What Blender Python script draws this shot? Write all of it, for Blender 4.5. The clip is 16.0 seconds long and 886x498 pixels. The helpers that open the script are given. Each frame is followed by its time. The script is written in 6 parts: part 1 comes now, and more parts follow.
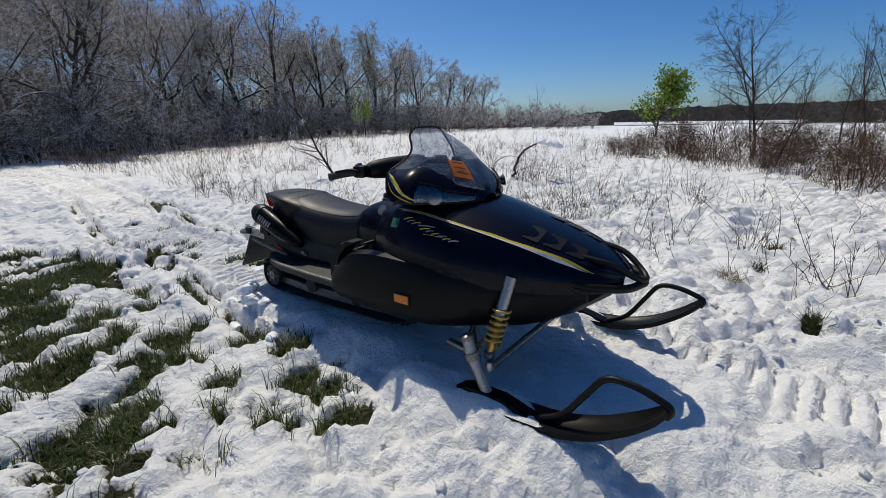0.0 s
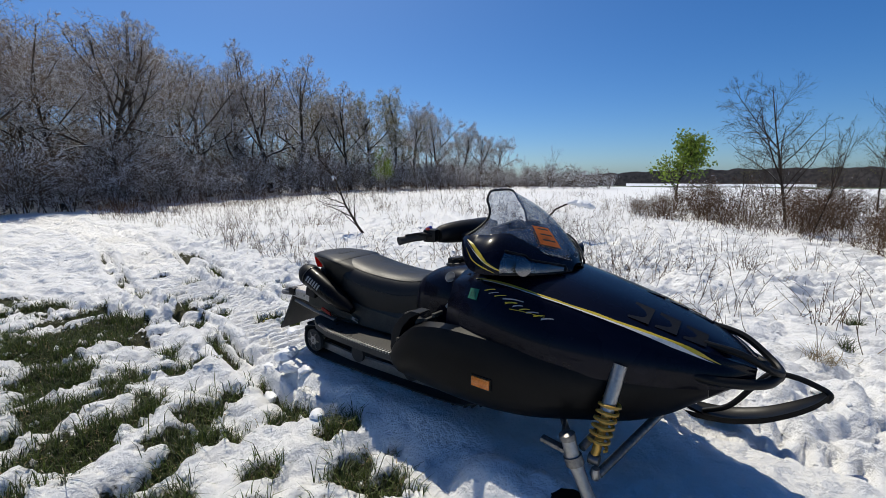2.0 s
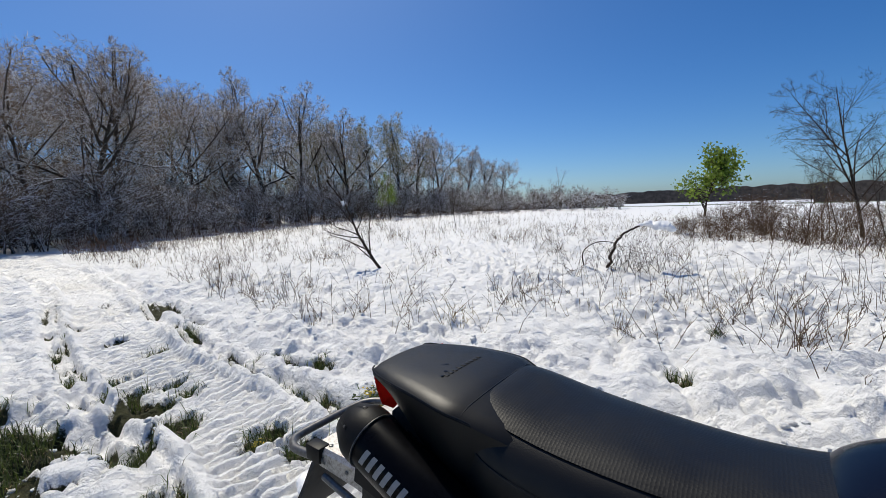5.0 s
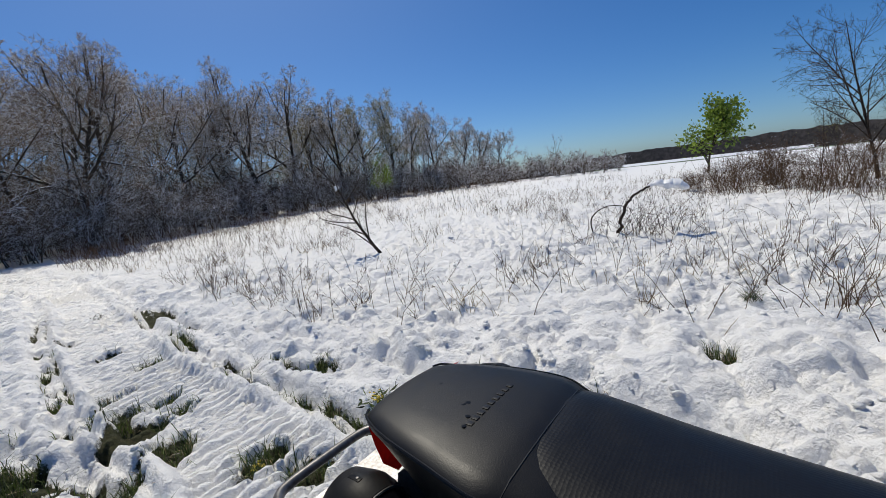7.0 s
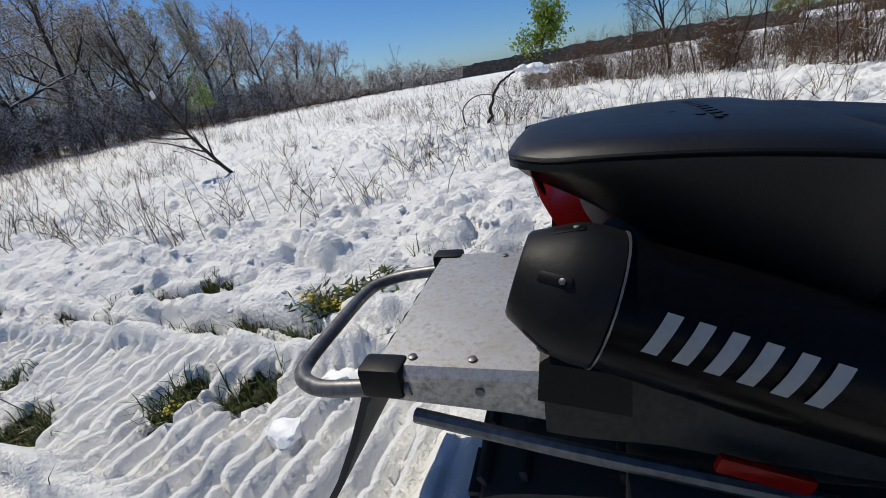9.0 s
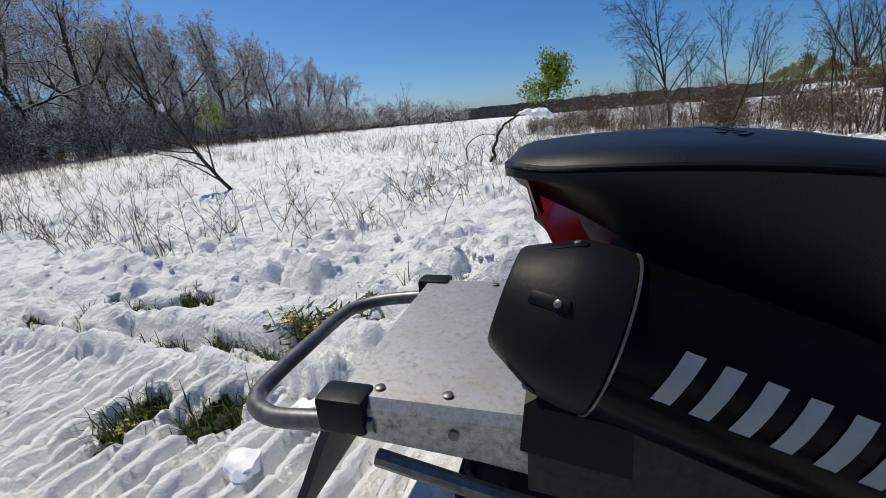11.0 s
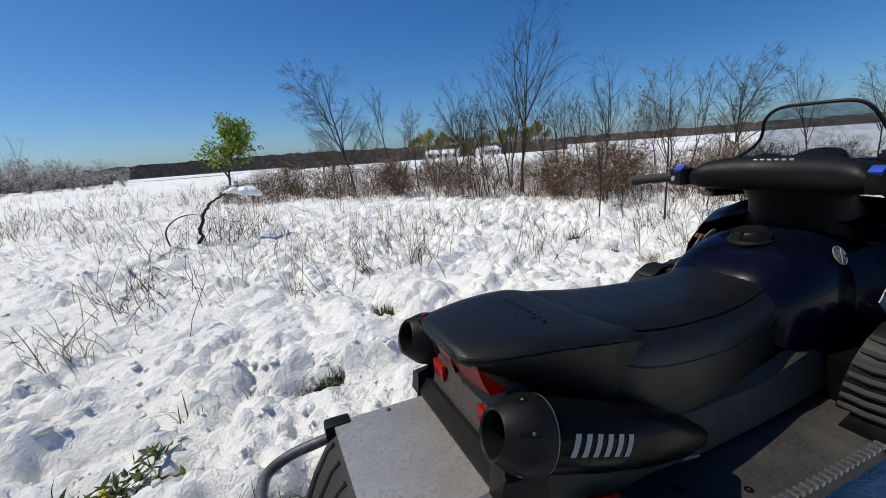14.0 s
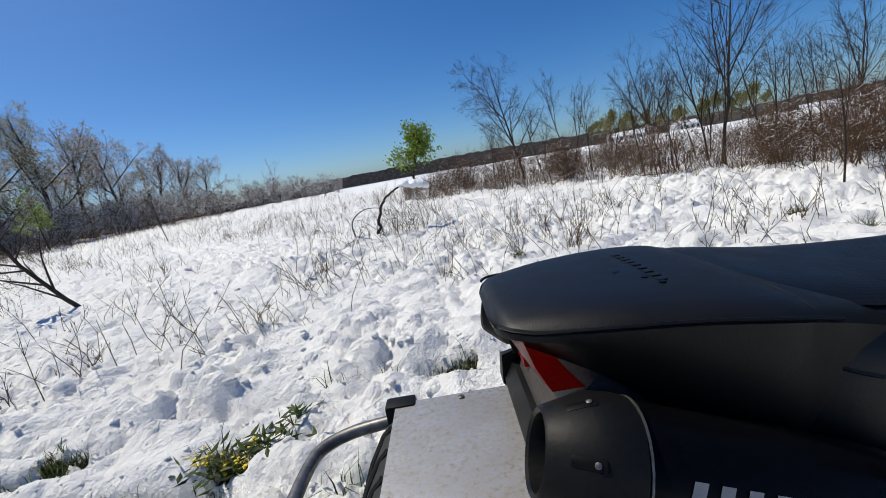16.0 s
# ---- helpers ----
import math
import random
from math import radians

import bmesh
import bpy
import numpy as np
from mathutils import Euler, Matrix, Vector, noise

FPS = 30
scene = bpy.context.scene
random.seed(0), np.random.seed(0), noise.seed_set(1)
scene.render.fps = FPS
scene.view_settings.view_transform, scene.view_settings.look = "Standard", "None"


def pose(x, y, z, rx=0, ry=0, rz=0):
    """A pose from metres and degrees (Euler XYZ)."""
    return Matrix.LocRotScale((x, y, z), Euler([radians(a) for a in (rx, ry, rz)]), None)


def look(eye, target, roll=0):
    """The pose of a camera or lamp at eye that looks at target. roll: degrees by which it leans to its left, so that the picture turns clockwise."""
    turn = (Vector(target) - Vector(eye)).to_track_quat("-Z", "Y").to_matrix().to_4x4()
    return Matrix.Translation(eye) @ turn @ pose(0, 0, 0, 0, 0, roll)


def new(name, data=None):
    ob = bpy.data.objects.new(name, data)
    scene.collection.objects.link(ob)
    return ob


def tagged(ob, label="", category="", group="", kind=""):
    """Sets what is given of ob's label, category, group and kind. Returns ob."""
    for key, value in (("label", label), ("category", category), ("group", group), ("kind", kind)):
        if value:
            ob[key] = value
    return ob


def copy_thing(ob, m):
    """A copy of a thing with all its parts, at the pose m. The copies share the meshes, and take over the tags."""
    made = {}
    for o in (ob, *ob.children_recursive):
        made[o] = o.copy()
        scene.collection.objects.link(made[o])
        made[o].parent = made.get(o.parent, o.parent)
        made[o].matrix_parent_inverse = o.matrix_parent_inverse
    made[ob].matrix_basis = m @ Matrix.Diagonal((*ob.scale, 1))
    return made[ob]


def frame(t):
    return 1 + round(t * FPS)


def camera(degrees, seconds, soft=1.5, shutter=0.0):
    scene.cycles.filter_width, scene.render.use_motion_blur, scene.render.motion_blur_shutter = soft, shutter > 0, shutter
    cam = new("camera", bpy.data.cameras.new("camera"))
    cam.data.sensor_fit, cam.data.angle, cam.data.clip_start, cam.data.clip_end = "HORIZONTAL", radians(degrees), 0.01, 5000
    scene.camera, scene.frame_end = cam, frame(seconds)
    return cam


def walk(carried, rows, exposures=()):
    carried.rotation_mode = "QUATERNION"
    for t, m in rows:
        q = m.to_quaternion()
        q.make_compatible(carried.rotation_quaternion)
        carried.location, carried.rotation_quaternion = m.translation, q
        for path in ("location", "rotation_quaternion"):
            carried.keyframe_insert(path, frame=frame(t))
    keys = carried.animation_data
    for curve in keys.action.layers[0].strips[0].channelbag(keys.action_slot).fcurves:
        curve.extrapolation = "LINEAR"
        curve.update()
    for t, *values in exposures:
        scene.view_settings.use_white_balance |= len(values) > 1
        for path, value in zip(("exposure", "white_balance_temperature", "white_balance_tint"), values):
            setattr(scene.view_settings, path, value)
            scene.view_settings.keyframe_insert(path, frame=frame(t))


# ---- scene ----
cam = camera(93.00, 16.0, soft=0.75)
PATH = [
    (0, (-0.1449, -0.0744, 1.2446), (-0.0663, 1.8363, 0.6590), -1.24),
    (0.5, (-0.1467, -0.0962, 1.2473), (-0.0699, 1.8358, 0.7359), -0.86),
    (1, (-0.1969, -0.0844, 1.2650), (-0.1121, 1.8689, 0.8435), -0.05),
    (1.5, (-0.2925, 0.0124, 1.2614), (-0.1980, 1.9781, 0.9050), 0.07),
    (2, (-0.4420, 0.1555, 1.2688), (-0.4161, 2.1275, 0.9363), -0.12),
    (2.5, (-0.5794, 0.4541, 1.2188), (-0.6808, 2.4300, 0.9263), 0.26),
    (3, (-0.7557, 0.7860, 1.2184), (-0.9309, 2.7617, 0.9614), 0.50),
    (3.5, (-0.8623, 1.1805, 1.2011), (-0.9740, 3.1648, 0.9765), -0.43),
    (4, (-0.9746, 1.4426, 1.2086), (-1.0144, 3.4311, 0.9985), -0.39),
    (4.2, (-1.0185, 1.5222, 1.2101), (-1.0264, 3.5116, 1.0043), -0.47),
    (6.3, (-1.1134, 2.2043, 1.1801), (-1.0865, 4.1838, 0.8957), -3.96),
    (6.5, (-1.1047, 2.2035, 1.1901), (-1.0831, 4.1801, 0.8859), -4.61),
    (7, (-1.0924, 2.1933, 1.1994), (-1.0746, 4.1673, 0.8789), -6.66),
    (7.5, (-1.1795, 2.2492, 1.1744), (-1.0443, 4.2023, 0.7657), -8.34),
    (8, (-1.3257, 2.3609, 1.0836), (-0.9977, 4.2490, 0.5112), -10.19),
    (8.4, (-1.4600, 2.5292, 0.8988), (-1.0008, 4.3489, 0.2073), -11.59),
    (8.7, (-1.5167, 2.5339, 0.8734), (-0.9559, 4.2993, 0.1190), -11.50),
    (10.8, (-1.5025, 2.5924, 0.8106), (-0.8183, 4.3514, 0.1490), -4.36),
    (11, (-1.4878, 2.5821, 0.8229), (-0.8196, 4.3704, 0.2265), -4.82),
    (11.5, (-1.5893, 2.5440, 0.9952), (-0.8855, 4.3535, 0.5152), -1.23),
    (12, (-1.6426, 2.5066, 1.0752), (-0.7986, 4.2540, 0.5911), -1.58),
    (12.5, (-1.7533, 2.4732, 1.1185), (-0.5597, 4.0083, 0.6507), -2.24),
    (13, (-1.7773, 2.5611, 1.1462), (-0.2447, 3.7525, 0.6648), -3.83),
    (13.5, (-1.8440, 2.5783, 1.1716), (-0.1379, 3.5084, 0.6984), -4.22),
    (14, (-1.9062, 2.6344, 1.1510), (-0.1950, 3.5643, 0.6958), -4.20),
    (14.5, (-1.9010, 2.6389, 1.1175), (-0.2006, 3.6046, 0.6979), -3.67),
    (15, (-1.7988, 2.5537, 1.0976), (-0.1919, 3.6823, 0.7180), -4.01),
    (15.5, (-1.6754, 2.4978, 1.0791), (-0.2448, 3.8477, 0.7173), -5.49),
    (16, (-1.5996, 2.6090, 0.9741), (-0.4147, 4.1740, 0.5912), -10.20),
]
EXPOSURES = [(0.0, -0.92), (1.5, -0.79), (3.5, -0.52), (6.5, -0.86), (8.5, -0.84), (11.0, -0.78), (12.5, -0.80), (14.5, -0.68), (16.0, -0.68)]
walk(cam, [(t, look(eye, target, roll)) for t, eye, target, roll in PATH], EXPOSURES)

# ---------------------------------------------------------------- light
SUN_AZ, SUN_EL = -25.0, 57.0      # degrees from +y towards +x, and above the horizon
world = bpy.data.worlds.new("winter_sky")
scene.world = world
world.use_nodes = True
_wn = world.node_tree.nodes
_wl = world.node_tree.links
sky = _wn.new("ShaderNodeTexSky")
sky.sky_type = "NISHITA"
sky.sun_disc = False
sky.sun_elevation = radians(SUN_EL)
sky.sun_rotation = radians(SUN_AZ)
sky.altitude = 300.0
sky.air_density = 0.75
sky.dust_density = 1.2
sky.ozone_density = 3.0
_wn["Background"].inputs["Strength"].default_value = 0.15
_hue = _wn.new("ShaderNodeHueSaturation")
_hue.inputs["Saturation"].default_value = 1.32
_wl.new(sky.outputs["Color"], _hue.inputs["Color"])
_tint = _wn.new("ShaderNodeMix")
_tint.data_type = "RGBA"
_tint.blend_type = "MULTIPLY"
_tint.inputs["Factor"].default_value = 1.0
_tint.inputs[7].default_value = (0.76, 0.97, 1.14, 1.0)
_wl.new(_hue.outputs["Color"], _tint.inputs[6])
_wl.new(_tint.outputs[2], _wn["Background"].inputs["Color"])

sun_data = bpy.data.lights.new("sun", "SUN")
sun_data.energy = 6.2
sun_data.angle = radians(0.55)
sun_data.color = (1.0, 0.93, 0.78)
sun = new("sun", sun_data)
_sd = Vector((math.sin(radians(SUN_AZ)) * math.cos(radians(SUN_EL)), math.cos(radians(SUN_AZ)) * math.cos(radians(SUN_EL)), math.sin(radians(SUN_EL))))
sun.matrix_world = look(_sd * 60, (0, 0, 0))


# ---------------------------------------------------------------- materials
class Nodes:
    """Small wrapper round one material's node tree."""

    def __init__(self, name):
        self.mat = bpy.data.materials.new(name)
        self.mat.use_nodes = True
        self.n = self.mat.node_tree.nodes
        self.l = self.mat.node_tree.links
        self.bsdf = self.n["Principled BSDF"]

    def add(self, kind, **values):
        node = self.n.new(kind)
        for key, value in values.items():
            node.inputs[key].default_value = value
        return node

    def link(self, a, b):
        self.l.new(a, b)

    def coords(self, which="Object"):
        return self.n.new("ShaderNodeTexCoord").outputs[which]

    def noise(self, scale, detail=4.0, rough=0.55, which="Object", vector=None):
        t = self.add("ShaderNodeTexNoise", Scale=scale, Detail=detail, Roughness=rough)
        self.link(vector if vector is not None else self.coords(which), t.inputs["Vector"])
        return t.outputs["Fac"]

    def ramp(self, fac, stops):
        r = self.n.new("ShaderNodeValToRGB")
        els = r.color_ramp.elements
        while len(els) < len(stops):
            els.new(0.5)
        for e, (p, c) in zip(els, stops):
            e.position = p
            e.color = (*c, 1.0) if len(c) == 3 else c
        self.link(fac, r.inputs["Fac"])
        return r.outputs["Color"]

    def mix(self, fac, a, b):
        m = self.n.new("ShaderNodeMix")
        m.data_type = "RGBA"
        for socket, value in ((m.inputs["Factor"], fac), (m.inputs[6], a), (m.inputs[7], b)):
            if isinstance(value, (int, float)):
                socket.default_value = value
            elif isinstance(value, tuple):
                socket.default_value = (*value, 1.0)
            else:
                self.link(value, socket)
        return m.outputs[2]

    def math(self, op, a, b=0.0):
        m = self.n.new("ShaderNodeMath")
        m.operation = op
        for socket, value in ((m.inputs[0], a), (m.inputs[1], b)):
            if isinstance(value, (int, float)):
                socket.default_value = value
            else:
                self.link(value, socket)
        return m.outputs[0]

    def bump(self, height, strength=0.3, distance=0.01):
        b = self.add("ShaderNodeBump", Strength=strength, Distance=distance)
        self.link(height, b.inputs["Height"])
        self.link(b.outputs["Normal"], self.bsdf.inputs["Normal"])

    def set(self, **values):
        names = {"color": "Base Color", "rough": "Roughness", "metal": "Metallic", "coat": "Coat Weight", "coat_rough": "Coat Roughness",
                 "ior": "IOR", "glass": "Transmission Weight", "spec": "Specular IOR Level", "alpha": "Alpha", "sss": "Subsurface Weight"}
        for key, value in values.items():
            socket = self.bsdf.inputs[names[key]]
            if isinstance(value, (int, float)):
                socket.default_value = value
            elif isinstance(value, tuple):
                socket.default_value = (*value, 1.0)
            else:
                self.link(value, socket)
        return self


def simple(name, color, rough=0.5, metal=0.0, grain=60.0, spread=0.25, bump=0.15, depth=0.002, coat=0.0, dirt=None, spec=0.5):
    """A surface with two scales of variation and fine relief; dirt: colour of a patchy film."""
    m = Nodes(name)
    fine = m.noise(grain, 5.0)
    broad = m.noise(grain / 14.0, 3.0)
    lo = tuple(c * (1 - spread) for c in color)
    hi = tuple(min(1.0, c * (1 + spread)) for c in color)
    col = m.ramp(fine, [(0.3, lo), (0.7, hi)])
    if dirt:
        col = m.mix(m.ramp(broad, [(0.45, (0, 0, 0)), (0.72, (0.6, 0.6, 0.6))]), col, dirt)
    m.set(color=col, metal=metal, coat=coat, coat_rough=0.06)
    m.set(rough=m.ramp(broad, [(0.3, (max(0.02, rough - 0.08),) * 3), (0.7, (min(1.0, rough + 0.1),) * 3)]))
    if bump:
        m.bump(fine, bump, depth)
    m.set(spec=spec)
    return m.mat


def make_snow_ground():
    m = Nodes("snow_and_turf")
    at = m.n.new("ShaderNodeAttribute")
    at.attribute_name = "bare"
    fine = m.noise(55.0, 6.0, 0.6)
    mid = m.noise(9.0, 5.0, 0.6)
    snow = m.mix(m.ramp(mid, [(0.3, (0, 0, 0)), (0.75, (1, 1, 1))]), (0.89, 0.89, 0.885), (0.95, 0.945, 0.93))
    turf = m.ramp(m.noise(28.0, 6.0, 0.7), [(0.25, (0.012, 0.009, 0.006)), (0.45, (0.030, 0.034, 0.012)), (0.62, (0.055, 0.052, 0.022)), (0.8, (0.13, 0.10, 0.058))])
    edge = m.math("ADD", at.outputs["Fac"], m.math("MULTIPLY", m.math("SUBTRACT", m.noise(34.0, 5.0, 0.65), 0.5), 0.5))
    fac = m.ramp(edge, [(0.44, (0, 0, 0)), (0.54, (1, 1, 1))])
    m.set(color=m.mix(fac, snow, turf), rough=m.mix(fac, (0.48, 0.48, 0.48), (0.9, 0.9, 0.9)), spec=0.35)
    crumbs = m.noise(21.0, 7.0, 0.72)
    broad = m.noise(2.6, 5.0, 0.55)
    clump = m.n.new("ShaderNodeTexVoronoi")
    clump.feature = "SMOOTH_F1"
    clump.inputs["Scale"].default_value = 15.0
    clump.inputs["Smoothness"].default_value = 0.35
    warp = m.n.new("ShaderNodeMix")
    warp.data_type = "VECTOR"
    warp.inputs["Factor"].default_value = 0.12
    where = m.coords()
    wobble = m.add("ShaderNodeTexNoise", Scale=6.0, Detail=3.0)
    m.link(where, wobble.inputs["Vector"])
    m.link(where, warp.inputs[4])
    m.link(wobble.outputs["Color"], warp.inputs[5])
    m.link(warp.outputs[1], clump.inputs["Vector"])
    grit = m.noise(140.0, 3.0, 0.6)
    low = m.math("ADD", m.math("MULTIPLY", broad, 4.0), m.math("MULTIPLY", clump.outputs["Distance"], -1.1))
    high = m.math("ADD", m.math("ADD", m.math("MULTIPLY", fine, 0.9), mid), m.math("ADD", m.math("MULTIPLY", crumbs, 1.6), m.math("MULTIPLY", grit, 0.22)))
    m.bump(m.math("ADD", low, high), 0.78, 0.023)
    return m.mat


def make_bark(name, dark, light, snow=0.5, thin=0.0):
    """Bark; snow lies on whatever faces up, in patches."""
    m = Nodes(name)
    col = m.ramp(m.noise(14.0, 5.0, 0.65), [(0.3, dark), (0.7, light)])
    geo = m.n.new("ShaderNodeNewGeometry")
    sep = m.n.new("ShaderNodeSeparateXYZ")
    m.link(geo.outputs["Normal"], sep.inputs[0])
    amount = m.math("ADD", m.math("MULTIPLY", sep.outputs["Z"], 0.7), m.math("SUBTRACT", m.noise(2.3, 4.0, 0.6), 1.02 - snow))
    fac = m.ramp(amount, [(0.28, (0, 0, 0)), (0.42, (1, 1, 1))])
    col = m.mix(fac, col, (0.82, 0.84, 0.87))
    m.set(color=col, rough=0.85, spec=0.2)
    if thin:
        # frost on fine twigs lets light through
        tr = m.n.new("ShaderNodeBsdfTranslucent")
        m.link(col, tr.inputs["Color"])
        both_sides = m.n.new("ShaderNodeMixShader")
        both_sides.inputs[0].default_value = thin
        m.link(m.bsdf.outputs[0], both_sides.inputs[1])
        m.link(tr.outputs[0], both_sides.inputs[2])
        m.link(both_sides.outputs[0], m.n["Material Output"].inputs["Surface"])
    return m.mat


def make_leaf(name, dark, light):
    m = Nodes(name)
    info = m.n.new("ShaderNodeNewGeometry")
    col = m.ramp(info.outputs["Random Per Island"], [(0.0, dark), (1.0, light)])
    m.set(color=col, rough=0.55, spec=0.3)
    tr = m.n.new("ShaderNodeBsdfTranslucent")
    m.link(col, tr.inputs["Color"])
    ad = m.n.new("ShaderNodeMixShader")
    ad.inputs[0].default_value = 0.45
    m.link(m.bsdf.outputs[0], ad.inputs[1])
    m.link(tr.outputs[0], ad.inputs[2])
    m.link(ad.outputs[0], m.n["Material Output"].inputs["Surface"])
    return m.mat


def make_paint():
    m = Nodes("gloss_midnight_paint")
    broad = m.noise(3.0, 3.0)
    dust = m.noise(120.0, 4.0, 0.7)
    col = m.ramp(broad, [(0.3, (0.0014, 0.0018, 0.0058)), (0.7, (0.0026, 0.0034, 0.0120))])
    m.set(color=m.mix(m.ramp(dust, [(0.60, (0, 0, 0)), (0.9, (0.035, 0.035, 0.035))]), col, (0.25, 0.24, 0.23)), coat=0.14, coat_rough=0.04)
    m.set(rough=m.ramp(broad, [(0.3, (0.22,) * 3), (0.7, (0.32,) * 3)]), spec=0.08)
    return m.mat


def make_vinyl(name, base, weave, dots=False):
    m = Nodes(name)
    fine = m.noise(weave, 3.0, 0.6)
    if dots:
        cells = m.add("ShaderNodeTexVoronoi", Scale=150.0, Randomness=0.25)
        m.link(m.coords(), cells.inputs["Vector"])
        fine = cells.outputs["Distance"]
    spots = m.noise(7.0, 5.0, 0.7)
    col = m.ramp(m.noise(5.0, 4.0), [(0.3, base), (0.75, tuple(c * 1.7 for c in base))])
    m.set(color=col, spec=0.30)
    m.set(rough=m.ramp(spots, [(0.3, (0.36,) * 3), (0.7, (0.52,) * 3)]))
    m.bump(fine, 0.25, 0.0015)
    return m.mat


def make_galvanised():
    m = Nodes("worn_galvanised_plate")
    spots = m.noise(95.0, 6.0, 0.75)
    broad = m.noise(6.0, 5.0, 0.7)
    col = m.ramp(spots, [(0.30, (0.15, 0.13, 0.11)), (0.46, (0.40, 0.39, 0.375)), (0.7, (0.62, 0.62, 0.62))])
    m.set(color=m.mix(m.ramp(broad, [(0.42, (0, 0, 0)), (0.75, (0.7, 0.7, 0.7))]), col, (0.34, 0.30, 0.26)), metal=0.75)
    m.set(rough=m.ramp(spots, [(0.3, (0.62,) * 3), (0.7, (0.36,) * 3)]))
    m.bump(spots, 0.15, 0.001)
    return m.mat


def make_glass(name, tint, rough=0.02):
    m = Nodes(name)
    m.set(color=tint, rough=rough, glass=1.0, ior=1.25)
    return m.mat


def make_screen():
    """Scratched, dusty windscreen plastic: clear, with a film of grime."""
    m = Nodes("grimy_windscreen_plastic")
    film = m.math("ADD", m.math("MULTIPLY", m.noise(26.0, 6.0, 0.75), 0.6), m.math("MULTIPLY", m.noise(4.0, 4.0, 0.6), 0.55))
    fac = m.ramp(film, [(0.5, (0.05,) * 3), (0.78, (0.42,) * 3)])
    tr = m.n.new("ShaderNodeBsdfTransparent")
    tr.inputs["Color"].default_value = (0.80, 0.83, 0.86, 1)
    gl = m.n.new("ShaderNodeBsdfGlossy")
    gl.inputs["Roughness"].default_value = 0.08
    di = m.n.new("ShaderNodeBsdfDiffuse")
    di.inputs["Color"].default_value = (0.42, 0.43, 0.45, 1)
    m1 = m.n.new("ShaderNodeMixShader")
    m2 = m.n.new("ShaderNodeMixShader")
    m.link(fac, m1.inputs[0])
    m.link(tr.outputs[0], m1.inputs[1])
    m.link(di.outputs[0], m1.inputs[2])
    m2.inputs[0].default_value = 0.07
    m.link(m1.outputs[0], m2.inputs[1])
    m.link(gl.outputs[0], m2.inputs[2])
    m.link(m2.outputs[0], m.n["Material Output"].inputs["Surface"])
    return m.mat


def make_lens(name, color):
    """Coloured lamp plastic: glossy, and lit through by the daylight behind it."""
    m = Nodes(name)
    col = m.ramp(m.noise(90.0, 3.0), [(0.3, tuple(c * 0.7 for c in color)), (0.7, color)])
    m.set(color=col, rough=0.30, coat=0.15, spec=0.3)
    tr = m.n.new("ShaderNodeBsdfTranslucent")
    m.link(col, tr.inputs["Color"])
    half = m.n.new("ShaderNodeMixShader")
    half.inputs[0].default_value = 0.5
    m.link(m.bsdf.outputs[0], half.inputs[1])
    m.link(tr.outputs[0], half.inputs[2])
    m.link(half.outputs[0], m.n["Material Output"].inputs["Surface"])
    return m.mat


SNOW_GROUND = make_snow_ground()
SNOW = simple("loose_snow", (0.86, 0.87, 0.89), 0.5, grain=40, spread=0.05, bump=0.4, depth=0.01)
BARK = make_bark("frosted_grey_bark", (0.022, 0.018, 0.015), (0.075, 0.062, 0.05), 0.52)
TWIG = make_bark("frosted_twigs", (0.10, 0.072, 0.052), (0.31, 0.24, 0.175), 0.80, 0.38)
TWIG_BUD = make_bark("budding_twigs", (0.12, 0.105, 0.045), (0.30, 0.26, 0.125), 0.74, 0.40)
SHRUB = make_bark("snowy_shrub_twigs", (0.06, 0.043, 0.032), (0.19, 0.14, 0.10), 0.76, 0.30)
BRUSH = make_bark("dark_brushwood", (0.045, 0.032, 0.022), (0.15, 0.108, 0.074), 0.50, 0.15)
SAPLING = make_bark("dark_sapling_bark", (0.022, 0.016, 0.012), (0.075, 0.055, 0.04), 0.20)
RUSTY = make_bark("rusty_bramble_stems", (0.05, 0.028, 0.017), (0.17, 0.10, 0.055), 0.30)
WEED = make_bark("dry_weed_stems", (0.055, 0.034, 0.02), (0.17, 0.11, 0.065), 0.05)
STRAW = make_bark("pale_dry_grass", (0.22, 0.16, 0.08), (0.46, 0.37, 0.22), 0.1)
GRASS = make_leaf("wet_grass", (0.014, 0.026, 0.006), (0.11, 0.15, 0.036))
LEAF = make_leaf("spring_leaves", (0.10, 0.17, 0.02), (0.27, 0.36, 0.06))
BUDS = make_leaf("opening_buds", (0.13, 0.13, 0.04), (0.30, 0.28, 0.10))
YELLOW_FLOWER = simple("yellow_petals", (0.62, 0.47, 0.02), 0.6, grain=80)
PAINT = make_paint()
SILENCER = simple("satin_black_silencer", (0.0022, 0.0023, 0.0032), 0.30, spec=0.06, grain=110, spread=0.3, bump=0.05, depth=0.0005, coat=0.05)
MATTE_BLACK = simple("matte_black_plastic", (0.005, 0.005, 0.0054), 0.5, spec=0.2, grain=180, spread=0.3, bump=0.3, depth=0.0008)
BELLY = simple("scuffed_belly_plastic", (0.0035, 0.0035, 0.0038), 0.42, spec=0.13, grain=90, spread=0.3, bump=0.2, depth=0.0008, dirt=(0.008, 0.0075, 0.007))
GREY_PLASTIC = simple("dusty_grey_panel", (0.030, 0.028, 0.024), 0.6, spec=0.25, grain=120, spread=0.25, bump=0.2, depth=0.0008, dirt=(0.060, 0.055, 0.046))
VINYL = make_vinyl("black_seat_vinyl", (0.0050, 0.0050, 0.0053), 420.0)
